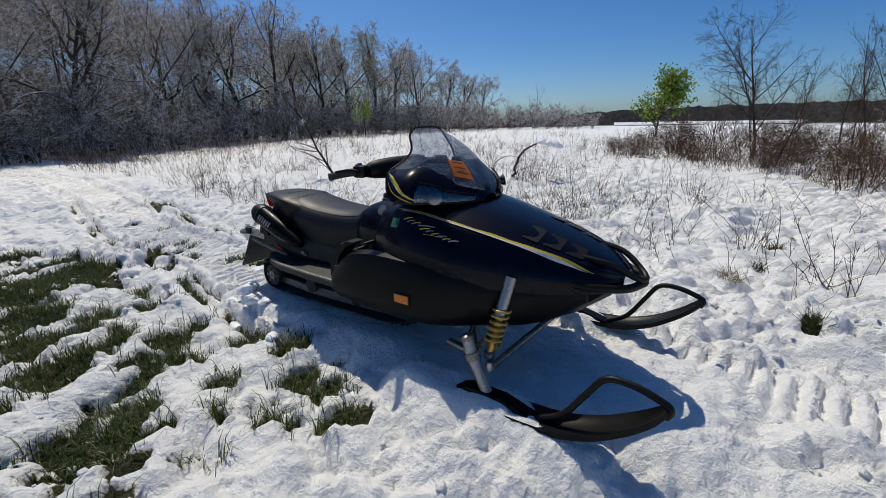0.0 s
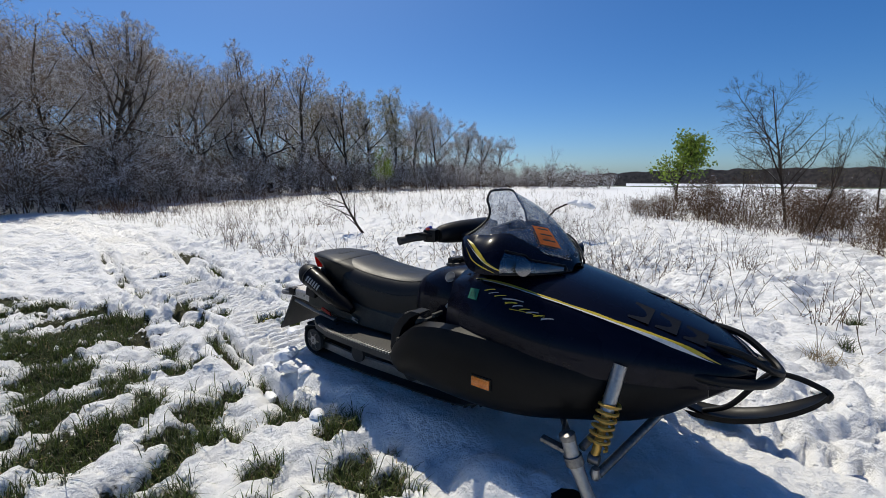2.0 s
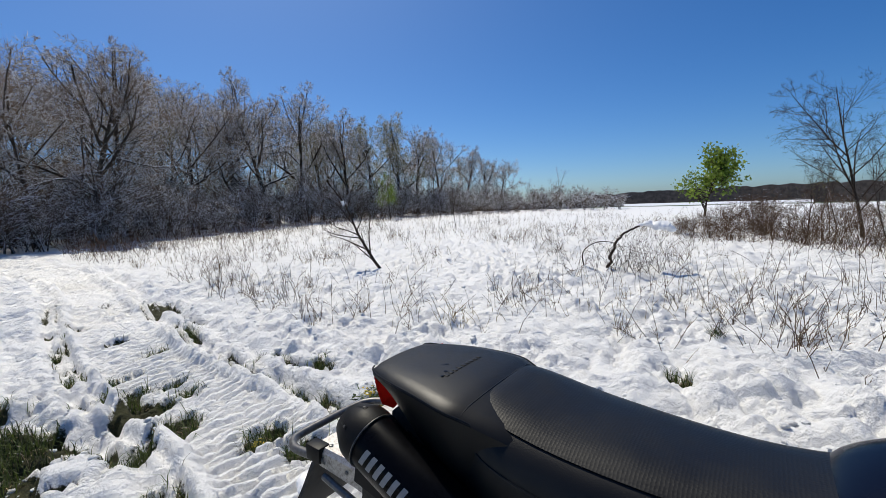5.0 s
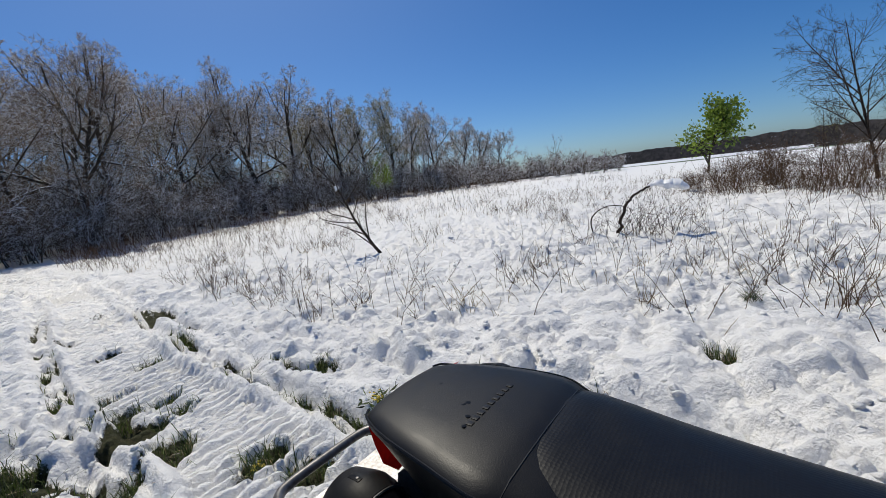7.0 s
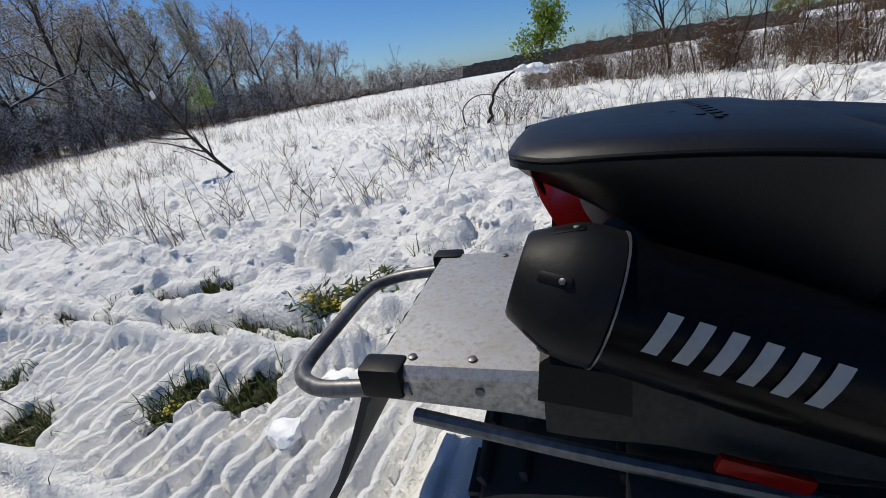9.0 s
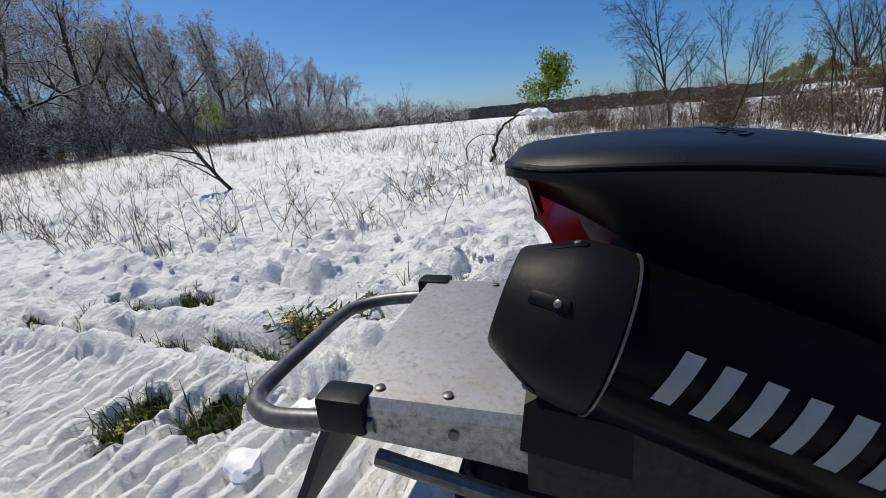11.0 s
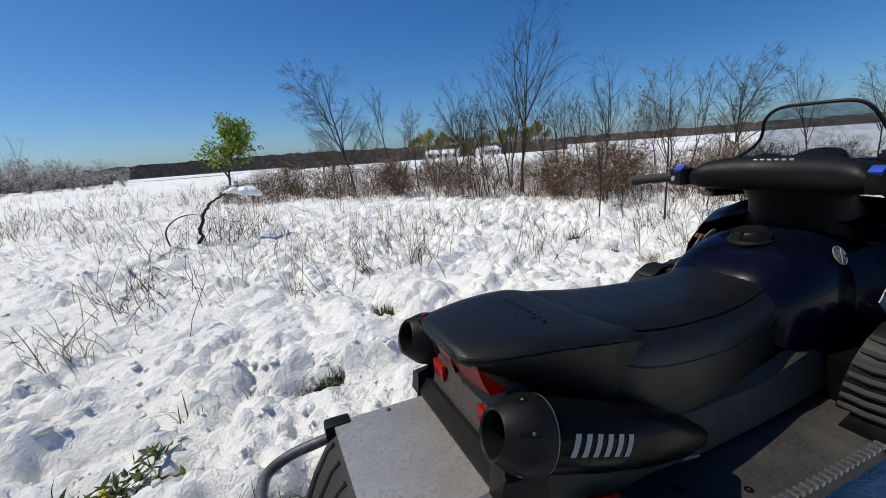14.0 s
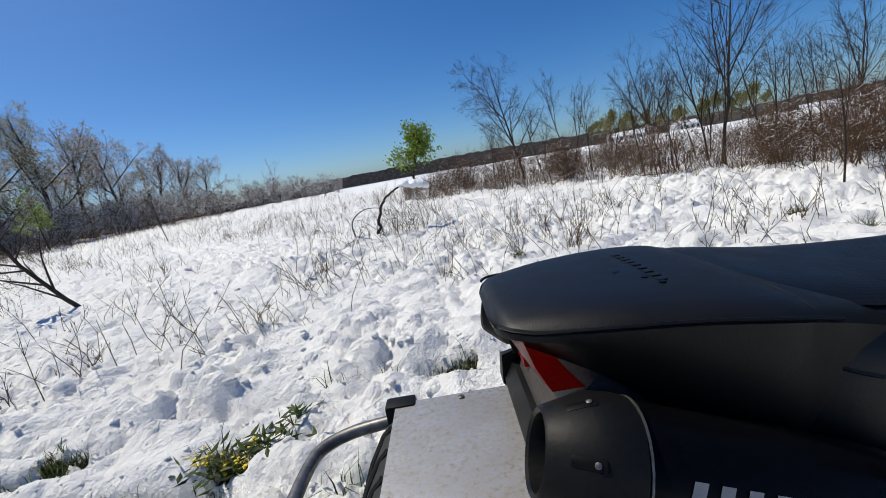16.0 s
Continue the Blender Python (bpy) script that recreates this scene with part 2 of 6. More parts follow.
SADDLE_VINYL = make_vinyl("dotted_saddle_vinyl", (0.0042, 0.0042, 0.0046), 420.0, True)
WET = simple("meltwater_on_vinyl", (0.0012, 0.0012, 0.0013), 0.28, spec=0.15, grain=40, spread=0.1, bump=0.02)
COWL = simple("dusty_cowl_plastic", (0.055, 0.048, 0.045), 0.55, spec=0.25, grain=120, spread=0.35, bump=0.3, depth=0.0008)
BOARD = simple("scuffed_board_metal", (0.034, 0.033, 0.031), 0.55, spec=0.3, grain=100, spread=0.3, bump=0.25, depth=0.001, dirt=(0.075, 0.07, 0.062))
FLANK = simple("dusty_flank_plastic", (0.033, 0.031, 0.026), 0.62, spec=0.22, grain=120, spread=0.3, bump=0.2, depth=0.0008, dirt=(0.075, 0.069, 0.056))
RUBBER = simple("track_rubber", (0.018, 0.018, 0.018), 0.75, grain=60, spread=0.3, bump=0.5, depth=0.003, dirt=(0.06, 0.055, 0.05))
PLATE = make_galvanised()
STEEL = simple("worn_dark_tube", (0.16, 0.155, 0.15), 0.42, metal=0.7, grain=70, spread=0.35, bump=0.1)
ALLOY = simple("dull_alloy", (0.30, 0.30, 0.30), 0.38, metal=0.85, grain=60, spread=0.15, bump=0.1)
GOLD = simple("gold_shock_body", (0.50, 0.30, 0.07), 0.35, metal=0.7, grain=60, spread=0.2, bump=0.1)
SPRING = simple("amber_spring", (0.42, 0.24, 0.035), 0.4, grain=60, spread=0.25, bump=0.1)
YELLOW = simple("yellow_decal", (0.46, 0.35, 0.016), 0.35, grain=90, spread=0.2, bump=0.0)
PALE = simple("pale_silver_decal", (0.55, 0.55, 0.54), 0.35, grain=90, spread=0.12, bump=0.0)
GREEN_TAG = simple("green_paper_tag", (0.006, 0.13, 0.075), 0.6, grain=70, spread=0.15)
ORANGE_TAG = simple("orange_paper_tag", (0.62, 0.14, 0.015), 0.6, grain=70, spread=0.15)
TAG_INK = simple("dark_tag_ink", (0.02, 0.03, 0.03), 0.7, grain=90)
RED_LENS = make_lens("red_lens", (0.50, 0.012, 0.008))
AMBER = simple("amber_reflector", (0.60, 0.16, 0.01), 0.2, grain=150, spread=0.2, bump=0.2, depth=0.001, coat=0.5)
BLUE = simple("blue_switch", (0.02, 0.06, 0.42), 0.4, grain=90)
RED = simple("red_switch", (0.34, 0.012, 0.01), 0.4, grain=90)
CHROME = simple("chrome_reflector", (0.16, 0.16, 0.165), 0.28, metal=1.0, grain=30, spread=0.05, bump=0.0)
LENS = make_glass("headlamp_glass", (0.92, 0.94, 0.96), 0.03)
SCREEN = make_screen()
STICKER = simple("silver_label", (0.27, 0.27, 0.27), 0.45, grain=90, spread=0.1, bump=0.0)
WOOD_FAR = simple("far_bare_woods", (0.075, 0.062, 0.052), 0.95, grain=0.35, spread=0.5, bump=0.0)
FIELD_FAR = simple("far_green_field", (0.075, 0.11, 0.04), 0.95, grain=0.2, spread=0.3, bump=0.0)
FAR_WALL = simple("white_farm_siding", (0.62, 0.63, 0.65), 0.7, grain=3.0, spread=0.08, bump=0.0)
FAR_ROOF = simple("snowy_farm_roof", (0.74, 0.76, 0.80), 0.6, grain=2.0, spread=0.08, bump=0.0)
FAR_GLASS = simple("dark_farm_window", (0.03, 0.035, 0.04), 0.2, grain=3.0)


# ---------------------------------------------------------------- mesh helpers
def mesh_object(name, verts, faces, material, parent=None, smooth=True):
    me = bpy.data.meshes.new(name)
    me.from_pydata([tuple(v) for v in verts], [], faces)
    me.update()
    if smooth:
        me.shade_smooth()
    me.materials.append(material)
    ob = new(name, me)
    ob.parent = parent
    return ob


def part(name, bm, material, parent, label="", smooth=True):
    """One bmesh as one mesh object under a thing or under a part."""
    me = bpy.data.meshes.new(name)
    bmesh.ops.recalc_face_normals(bm, faces=bm.faces)
    bm.to_mesh(me)
    bm.free()
    if smooth:
        me.shade_smooth()
        me.set_sharp_from_angle(angle=radians(38))
    me.materials.append(material)
    ob = new(name, me)
    ob.parent = parent
    return tagged(ob, label)


def thing(name, x, y, z, turn=0.0, label="", category="", group="", kind=""):
    ob = new(name)
    ob.empty_display_size = 0.1
    ob.matrix_world = pose(x, y, z, 0, 0, turn)
    return tagged(ob, label, category, group, kind)


def curve_through(points, per=6, closed=False):
    """Catmull-Rom curve through points (rows of an array)."""
    p = np.array(points, float)
    n = len(p)
    out = []
    spans = n if closed else n - 1
    for i in range(spans):
        p0 = p[(i - 1) % n] if closed or i > 0 else 2 * p[0] - p[1]
        p1, p2 = p[i], p[(i + 1) % n]
        p3 = p[(i + 2) % n] if closed or i + 2 < n else 2 * p[-1] - p[-2]
        for k in range(per):
            t = k / per
            out.append(0.5 * (2 * p1 + (p2 - p0) * t + (2 * p0 - 5 * p1 + 4 * p2 - p3) * t * t + (3 * p1 - p0 - 3 * p2 + p3) * t ** 3))
    if not closed:
        out.append(p[-1])
    return np.array(out)


def loft(sections, ring=True, caps=True):
    """Skin over sections of equally many points; ring: each section is a closed loop."""
    bm = bmesh.new()
    rows = [[bm.verts.new(tuple(q)) for q in s] for s in sections]
    n = len(rows[0])
    for a, b in zip(rows, rows[1:]):
        for i in range(n if ring else n - 1):
            j = (i + 1) % n
            bm.faces.new((a[i], a[j], b[j], b[i]))
    if ring and caps:
        bm.faces.new(rows[0][::-1])
        bm.faces.new(rows[-1])
    return bm


def tube_rings(points, radius, sides):
    p = np.array(points, float)
    r = np.full(len(p), radius) if np.isscalar(radius) else np.array(radius, float)
    d = np.gradient(p, axis=0)
    d /= np.maximum(np.linalg.norm(d, axis=1, keepdims=True), 1e-9)
    ref = np.array((0.0, 0.0, 1.0)) if abs(d[0][2]) < 0.9 else np.array((1.0, 0.0, 0.0))
    a = np.cross(d[0], ref)
    a /= np.linalg.norm(a)
    rings = []
    for i in range(len(p)):
        a = a - d[i] * a.dot(d[i])
        a /= max(np.linalg.norm(a), 1e-9)
        b = np.cross(d[i], a)
        ang = 2 * np.pi * np.arange(sides) / sides
        rings.append(p[i] + r[i] * (np.cos(ang)[:, None] * a + np.sin(ang)[:, None] * b))
    return rings


def tube(points, radius, sides=10):
    return loft(tube_rings(points, radius, sides))


def lathe(profile, centre, axis, sides=24):
    """Turns (along, radius) pairs round an axis."""
    axis = np.array(axis, float) / np.linalg.norm(axis)
    pts = [np.array(centre, float) + axis * s for s, _ in profile]
    ref = np.array((0.0, 0.0, 1.0)) if abs(axis[2]) < 0.9 else np.array((1.0, 0.0, 0.0))
    a = np.cross(axis, ref)
    a /= np.linalg.norm(a)
    b = np.cross(axis, a)
    ang = 2 * np.pi * np.arange(sides) / sides
    return loft([q + r * (np.cos(ang)[:, None] * a + np.sin(ang)[:, None] * b) for q, (_, r) in zip(pts, profile)])


def box(centre, size, bevel=0.0, turn=None):
    bm = bmesh.new()
    bmesh.ops.create_cube(bm, size=1.0)
    bmesh.ops.scale(bm, vec=size, verts=bm.verts)
    if bevel:
        bmesh.ops.bevel(bm, geom=bm.edges[:], offset=bevel, segments=2, affect="EDGES", profile=0.6)
    if turn is not None:
        bmesh.ops.transform(bm, matrix=turn, verts=bm.verts)
    bmesh.ops.translate(bm, vec=centre, verts=bm.verts)
    return bm


def slab(outline, thickness, offset=(0, 0, 0)):
    """A flat polygon in space given by its outline, thickened along its normal."""
    p = np.array(outline, float) + np.array(offset)
    nrm = np.zeros(3)
    for i in range(len(p)):
        nrm += np.cross(p[i], p[(i + 1) % len(p)])
    nrm /= np.linalg.norm(nrm)
    return loft([p - nrm * thickness / 2, p + nrm * thickness / 2])


def value_noise(x, y, seed):
    """Smooth value noise in -1..1 on arrays."""
    xi, yi = np.floor(x).astype(np.int64), np.floor(y).astype(np.int64)
    xf, yf = x - xi, y - yi
    u, v = xf * xf * (3 - 2 * xf), yf * yf * (3 - 2 * yf)

    def h(a, b):
        k = (a * 374761393 + b * 668265263 + seed * 974634777) & 0x7FFFFFFF
        k = ((k ^ (k >> 13)) * 1274126177) & 0x7FFFFFFF
        return ((k ^ (k >> 16)) & 0xFFFF) / 32767.5 - 1.0

    return (h(xi, yi) * (1 - u) + h(xi + 1, yi) * u) * (1 - v) + (h(xi, yi + 1) * (1 - u) + h(xi + 1, yi + 1) * u) * v


def fbm(x, y, scale, octaves, seed, gain=0.5):
    out, amp = np.zeros_like(x), 1.0
    for k in range(octaves):
        c, s = math.cos(0.6 * k), math.sin(0.6 * k)
        out += amp * value_noise((c * x - s * y) * scale * 2 ** k, (s * x + c * y) * scale * 2 ** k, seed + 17 * k)
        amp *= gain
    return out


def smooth(a, b, x):
    t = np.clip((x - a) / (b - a), 0, 1)
    return t * t * (3 - 2 * t)


def along(line, x, y):
    """Distance from a polyline and the length along it at the nearest place, on arrays; sign: left of the line is positive."""
    best = np.full(x.shape, 1e9)
    run = np.zeros(x.shape)
    side = np.zeros(x.shape)
    s0 = 0.0
    for (ax, ay), (bx, by) in zip(line, line[1:]):
        lx, ly = bx - ax, by - ay
        ln = math.hypot(lx, ly)
        t = np.clip(((x - ax) * lx + (y - ay) * ly) / (ln * ln), 0, 1)
        d = np.hypot(x - ax - t * lx, y - ay - t * ly)
        m = d < best
        best = np.where(m, d, best)
        run = np.where(m, s0 + t * ln, run)
        side = np.where(m, np.sign(lx * (y - ay) - ly * (x - ax)), side)
        s0 += ln
    return best, run, side


# ---------------------------------------------------------------- the snowy ground
SLED_X, SLED_Y, SLED_TURN = -1.327, 3.182, -38.3
FX, FY = math.cos(radians(SLED_TURN)), math.sin(radians(SLED_TURN))
TRAIL = [(-0.9, 2.84), (-1.6, 3.55), (-2.28, 4.3), (-2.92, 4.85), (-3.97, 5.8), (-5.28, 7.1), (-6.4, 8.3), (-8.2, 10.0), (-10.6, 11.4), (-14.0, 12.6), (-19.0, 13.6)]
TRAIL = [tuple(q) for q in curve_through(TRAIL, 3)]
OLD_TRAIL = [(-0.1, 3.3), (0.2, 2.95), (0.86, 2.08), (1.3, 1.64), (2.2, 0.75), (4.0, -1.0), (8.0, -5.0)]
OLD_TRAIL = [tuple(q) for q in curve_through(OLD_TRAIL, 3)]
SIDE_RUT = [(-8.5, 11.2), (-5.2, 8.0), (-3.6, 6.45), (-2.75, 5.6), (-2.3, 5.25), (-1.6, 5.1), (-0.9, 4.6), (0.2, 3.7), (1.4, 2.55), (2.6, 1.5), (5.0, -0.6)]
BARE_SPOTS = [(-3.2, 3.01, 0.26), (-2.74, 2.65, 0.26), (-2.47, 2.21, 0.30), (-2.43, 2.55, 0.18), (-2.96, 3.59, 0.15), (-2.21, 3.18, 0.20), (-1.8, 2.78, 0.19),
              (-2.31, 2.0, 0.28), (-1.74, 1.93, 0.20), (-1.72, 1.55, 0.20), (-1.39, 1.28, 0.24), (-1.13, 1.62, 0.16), (-1.29, 1.86, 0.13), (-0.77, 1.98, 0.17),
              (-0.75, 1.76, 0.22), (-0.96, 2.21, 0.13), (-1.29, 2.40, 0.12), (-0.52, 1.5, 0.12), (-3.63, 3.45, 0.22), (-0.14, 1.12, 0.11), (0.71, 1.12, 0.12),
              (1.0, 1.34, 0.12), (2.11, 2.06, 0.08), (0.78, 1.96, 0.13), (-2.82, 4.12, 0.17), (-2.55, 4.05, 0.14), (-2.73, 4.78, 0.14), (-2.95, 5.02, 0.11), (-3.28, 5.2, 0.15), (-3.2, 4.75, 0.18),
              (-3.55, 5.05, 0.16), (-3.8, 5.4, 0.14), (-4.6, 6.35, 0.13), (-5.4, 6.8, 0.14), (-3.9, 5.95, 0.10), (-2.15, 4.15, 0.13), (-1.84, 4.08, 0.13), (-1.55, 4.45, 0.14), (-2.57, 5.42, 0.11),
              (-2.1, 5.25, 0.14), (0.47, 4.45, 0.09), (3.17, 3.61, 0.08), (-4.2, 4.6, 0.26), (-4.7, 4.1, 0.30), (-5.0, 3.2, 0.40), (-3.9, 2.6, 0.35), (-3.0, 1.5, 0.40), (-2.4, 0.9, 0.4), (-1.5, 0.5, 0.3), (-0.6, 0.6, 0.2)]


def ground_parts(x, y):
    """Height of the snow and how bare the turf lies, on arrays."""
    dist = np.hypot(x, y - 2)
    z = -0.05 + 0.07 * smooth(-1.2, 0.8, x + 0.35 * (y - 3)) + 0.24 * smooth(6, 32, dist)
    z = z - 0.13 * smooth(1.6, 3.6, -x - 0.4 * (y - 4)) * (1 - smooth(5.0, 9.0, y)) * (1 - smooth(6, 14, dist))
    z = z + 0.05 * fbm(x, y, 0.35, 3, 5) * smooth(3, 7, dist)
    # trails
    d1, s1, side1 = along(TRAIL, x, y)
    d2, s2, side2 = along(OLD_TRAIL, x, y)
    d3, s3, _ = along(SIDE_RUT, x, y)
    wob = 0.05 * fbm(x, y, 1.3, 2, 31)
    in1 = 1 - smooth(0.27, 0.34, d1 + wob * 0.6)
    in2 = 1 - smooth(0.22, 0.26, d2 + wob * 0.3)
    ski1 = np.exp(-((d1 - 0.52 + wob * 0.5) / 0.055) ** 2) + 0.8 * np.exp(-((d1 - 0.42 + wob * 0.4) / 0.03) ** 2)
    ski2 = np.exp(-((d2 - 0.50) / 0.06) ** 2) * (s2 > 0.6)
    rut3 = np.exp(-((d3 + wob) / 0.07) ** 2)
    calm = np.clip(1 - in1 - in2, 0, 1)
    # soft mounds, broken by clods where the snow was trampled
    trod = (0.12 + 0.88 * smooth(-0.1, 0.3, fbm(x, y, 0.8, 3, 77))) * (1 - smooth(8, 14, dist))
    trod = np.maximum(trod, 0.9 * np.exp(-((x - 0.2) ** 2 + (y - 1.1) ** 2) / 1.3))
    near = 1 - smooth(18, 34, dist)
    puff = np.sqrt(np.abs(fbm(x, y, 2.3, 2, 11)) + 0.02) - 0.55
    swell = np.sqrt(np.abs(fbm(x, y, 0.8, 2, 23)) + 0.02) - 0.55
    clods = np.sqrt(np.abs(fbm(x, y, 4.3, 2, 43)) + 0.01) - 0.5
    crumb = np.sqrt(np.abs(fbm(x, y, 9.5, 2, 41)) + 0.01) - 0.5
    lumps = 0.10 * puff + 0.08 * swell
    fine = (0.014 + 0.095 * trod) * clods + (0.007 + 0.055 * trod) * crumb
    # broken crust: plates with steep edges
    plates = 0.030 * smooth(-0.05, 0.03, fbm(x, y, 1.9, 3, 51)) + 0.022 * smooth(-0.06, 0.03, fbm(x, y, 4.6, 3, 53)) - 0.026
    z = z + calm * (lumps + fine * near + plates * near)
    # lug prints of the drive belts
    lug1 = np.abs(((s1 + 0.014 * fbm(x, y, 1.0, 2, 3)) / 0.090) % 1.0 - 0.5) * 2
    lug2 = np.abs(((s2 + 0.02 * fbm(x, y, 2.0, 2, 3)) / 0.092) % 1.0 - 0.5) * 2
    worn = np.clip(0.75 + 0.6 * fbm(x, y, 1.1, 2, 91), 0.2, 1.2)
    z = z + in1 * (-0.05 + 0.066 * (smooth(0.34, 0.52, lug1) - 0.5) * worn + 0.03 * crumb + 0.025 * clods)
    z = z + in2 * (-0.035 + 0.048 * (smooth(0.25, 0.55, lug2) - 0.5) + 0.02 * crumb)
    z = z - 0.085 * np.clip(ski1, 0, 1) * (1 - in1) - 0.05 * ski2 - 0.06 * rut3
    # shoulders pushed up beside the ruts
    z = z + 0.03 * np.exp(-((d1 - 0.37) / 0.04) ** 2) + 0.025 * np.exp(-((d1 - 0.66) / 0.07) ** 2) + 0.03 * np.exp(-((d3 - 0.17) / 0.07) ** 2)
    # bare turf: soil shows where the snow is thin
    bare = np.zeros_like(x)
    for bx, by, br in BARE_SPOTS:
        bare = np.maximum(bare, 1 - np.hypot(x - bx, y - by) / (br * 1.55))
    bare = np.clip(bare * 1.5, 0, 1.0) * (0.52 + 0.75 * fbm(x, y, 4.2, 4, 63, 0.6)) + 0.10 * fbm(x, y, 8.0, 3, 67) - 0.03
    bare = bare - 0.5 * np.maximum(clods, 0) * trod
    su = (x - SLED_X) * FX + (y - SLED_Y) * FY
    sv = -(x - SLED_X) * FY + (y - SLED_Y) * FX
    thaw = smooth(0.55, 0.95, -sv) * (1 - smooth(0.9, 2.0, su)) * (1 - smooth(4.6, 6.0, y)) * (1 - in1)
    bare = np.maximum(bare, thaw * (0.305 + 0.85 * fbm(x, y, 4.4, 4, 65, 0.68) - 0.55 * np.maximum(clods, 0)))
    stretch = smooth(1.7, 3.0, -x - 0.25 * (y - 3)) * (1 - smooth(4.3, 5.2, y)) * smooth(0.1, 0.5, fbm(x, y, 2.6, 4, 69, 0.6)) * 0.7
    rutbare = 0.75 * (np.clip(ski1, 0, 1) * (fbm(x, y, 2.2, 3, 71) > 0.02) + rut3 * (fbm(x, y, 1.7, 3, 73) > 0.25)) * (1 - in1)
    tufted = in1 * 0.62 * smooth(0.42, 0.62, fbm(x, y, 2.9, 3, 83)) * (np.hypot(x + 1.33, y - 3.18) > 0.5)
    bare = np.clip(np.maximum(np.maximum(bare + stretch, rutbare), tufted), 0, 1) * (1 - smooth(7, 11, dist))
    z = z - 0.06 * smooth(0.40, 0.54, bare)
    # packed bed under the snowmobile
    u = (x - SLED_X) * FX + (y - SLED_Y) * FY
    v = -(x - SLED_X) * FY + (y - SLED_Y) * FX
    bed = smooth(-0.35, 0.05, u) * (1 - smooth(2.9, 3.4, u)) * (1 - smooth(0.28, 0.55, np.abs(v)))
    skis = smooth(1.6, 1.9, u) * (1 - smooth(2.5, 2.9, u)) * np.exp(-((np.abs(v) - 0.5) / 0.13) ** 4)
    bed = np.maximum(bed, skis)
    z = z * (1 - bed) + bed * (0.035 + 0.025 * np.clip(u, 0, 3) + 0.25 * (lumps + fine))
    heap = smooth(1.55, 1.8, u) * (1 - smooth(2.25, 2.55, u)) * np.exp(-((np.abs(v) - 0.5) / 0.10) ** 4)
    z = z * (1 - heap) + heap * (0.142 + 0.3 * fine)
    bare = bare * (1 - 0.9 * bed)
    return z, bare


def ground_z(x, y):
    return float(ground_parts(np.array([float(x)]), np.array([float(y)]))[0][0])


def axis_steps(centre, flat, step, reach):
    pos, side = [0.0], 0.0
    h = step
    while side < reach:
        if side > flat:
            h *= 1.0135 if side < 13 else 1.13
        side += h
        pos.append(side)
    pos = np.array(pos)
    return centre + np.concatenate([-pos[:0:-1], pos])


def build_ground():
    xs = axis_steps(-1.3, 2.8, 0.021, 1500)
    ys = axis_steps(3.3, 2.7, 0.021, 1500)
    gx, gy = np.meshgrid(xs, ys)
    z, bare = ground_parts(gx.ravel(), gy.ravel())
    far = np.hypot(gx.ravel(), gy.ravel())
    z = z - 9.0 * smooth(46, 190, far)
    verts = np.stack([gx.ravel(), gy.ravel(), z], 1)
    nx, ny = len(xs), len(ys)
    idx = np.arange(nx * ny).reshape(ny, nx)
    quads = np.stack([idx[:-1, :-1], idx[:-1, 1:], idx[1:, 1:], idx[1:, :-1]], -1).reshape(-1, 4)
    me = bpy.data.meshes.new("ground")
    me.vertices.add(len(verts))
    me.vertices.foreach_set("co", verts.ravel())
    me.loops.add(quads.size)
    me.loops.foreach_set("vertex_index", quads.ravel())
    me.polygons.add(len(quads))
    me.polygons.foreach_set("loop_start", np.arange(0, quads.size, 4))
    me.update(calc_edges=True)
    me.validate()
    me.shade_smooth()
    at = me.attributes.new("bare", "FLOAT", "POINT")
    at.data.foreach_set("value", bare.astype(np.float32))
    me.materials.append(SNOW_GROUND)
    return tagged(new("ground", me), "lumpy spring snow with tracks and patches of turf", "ground", kind="structure")


build_ground()


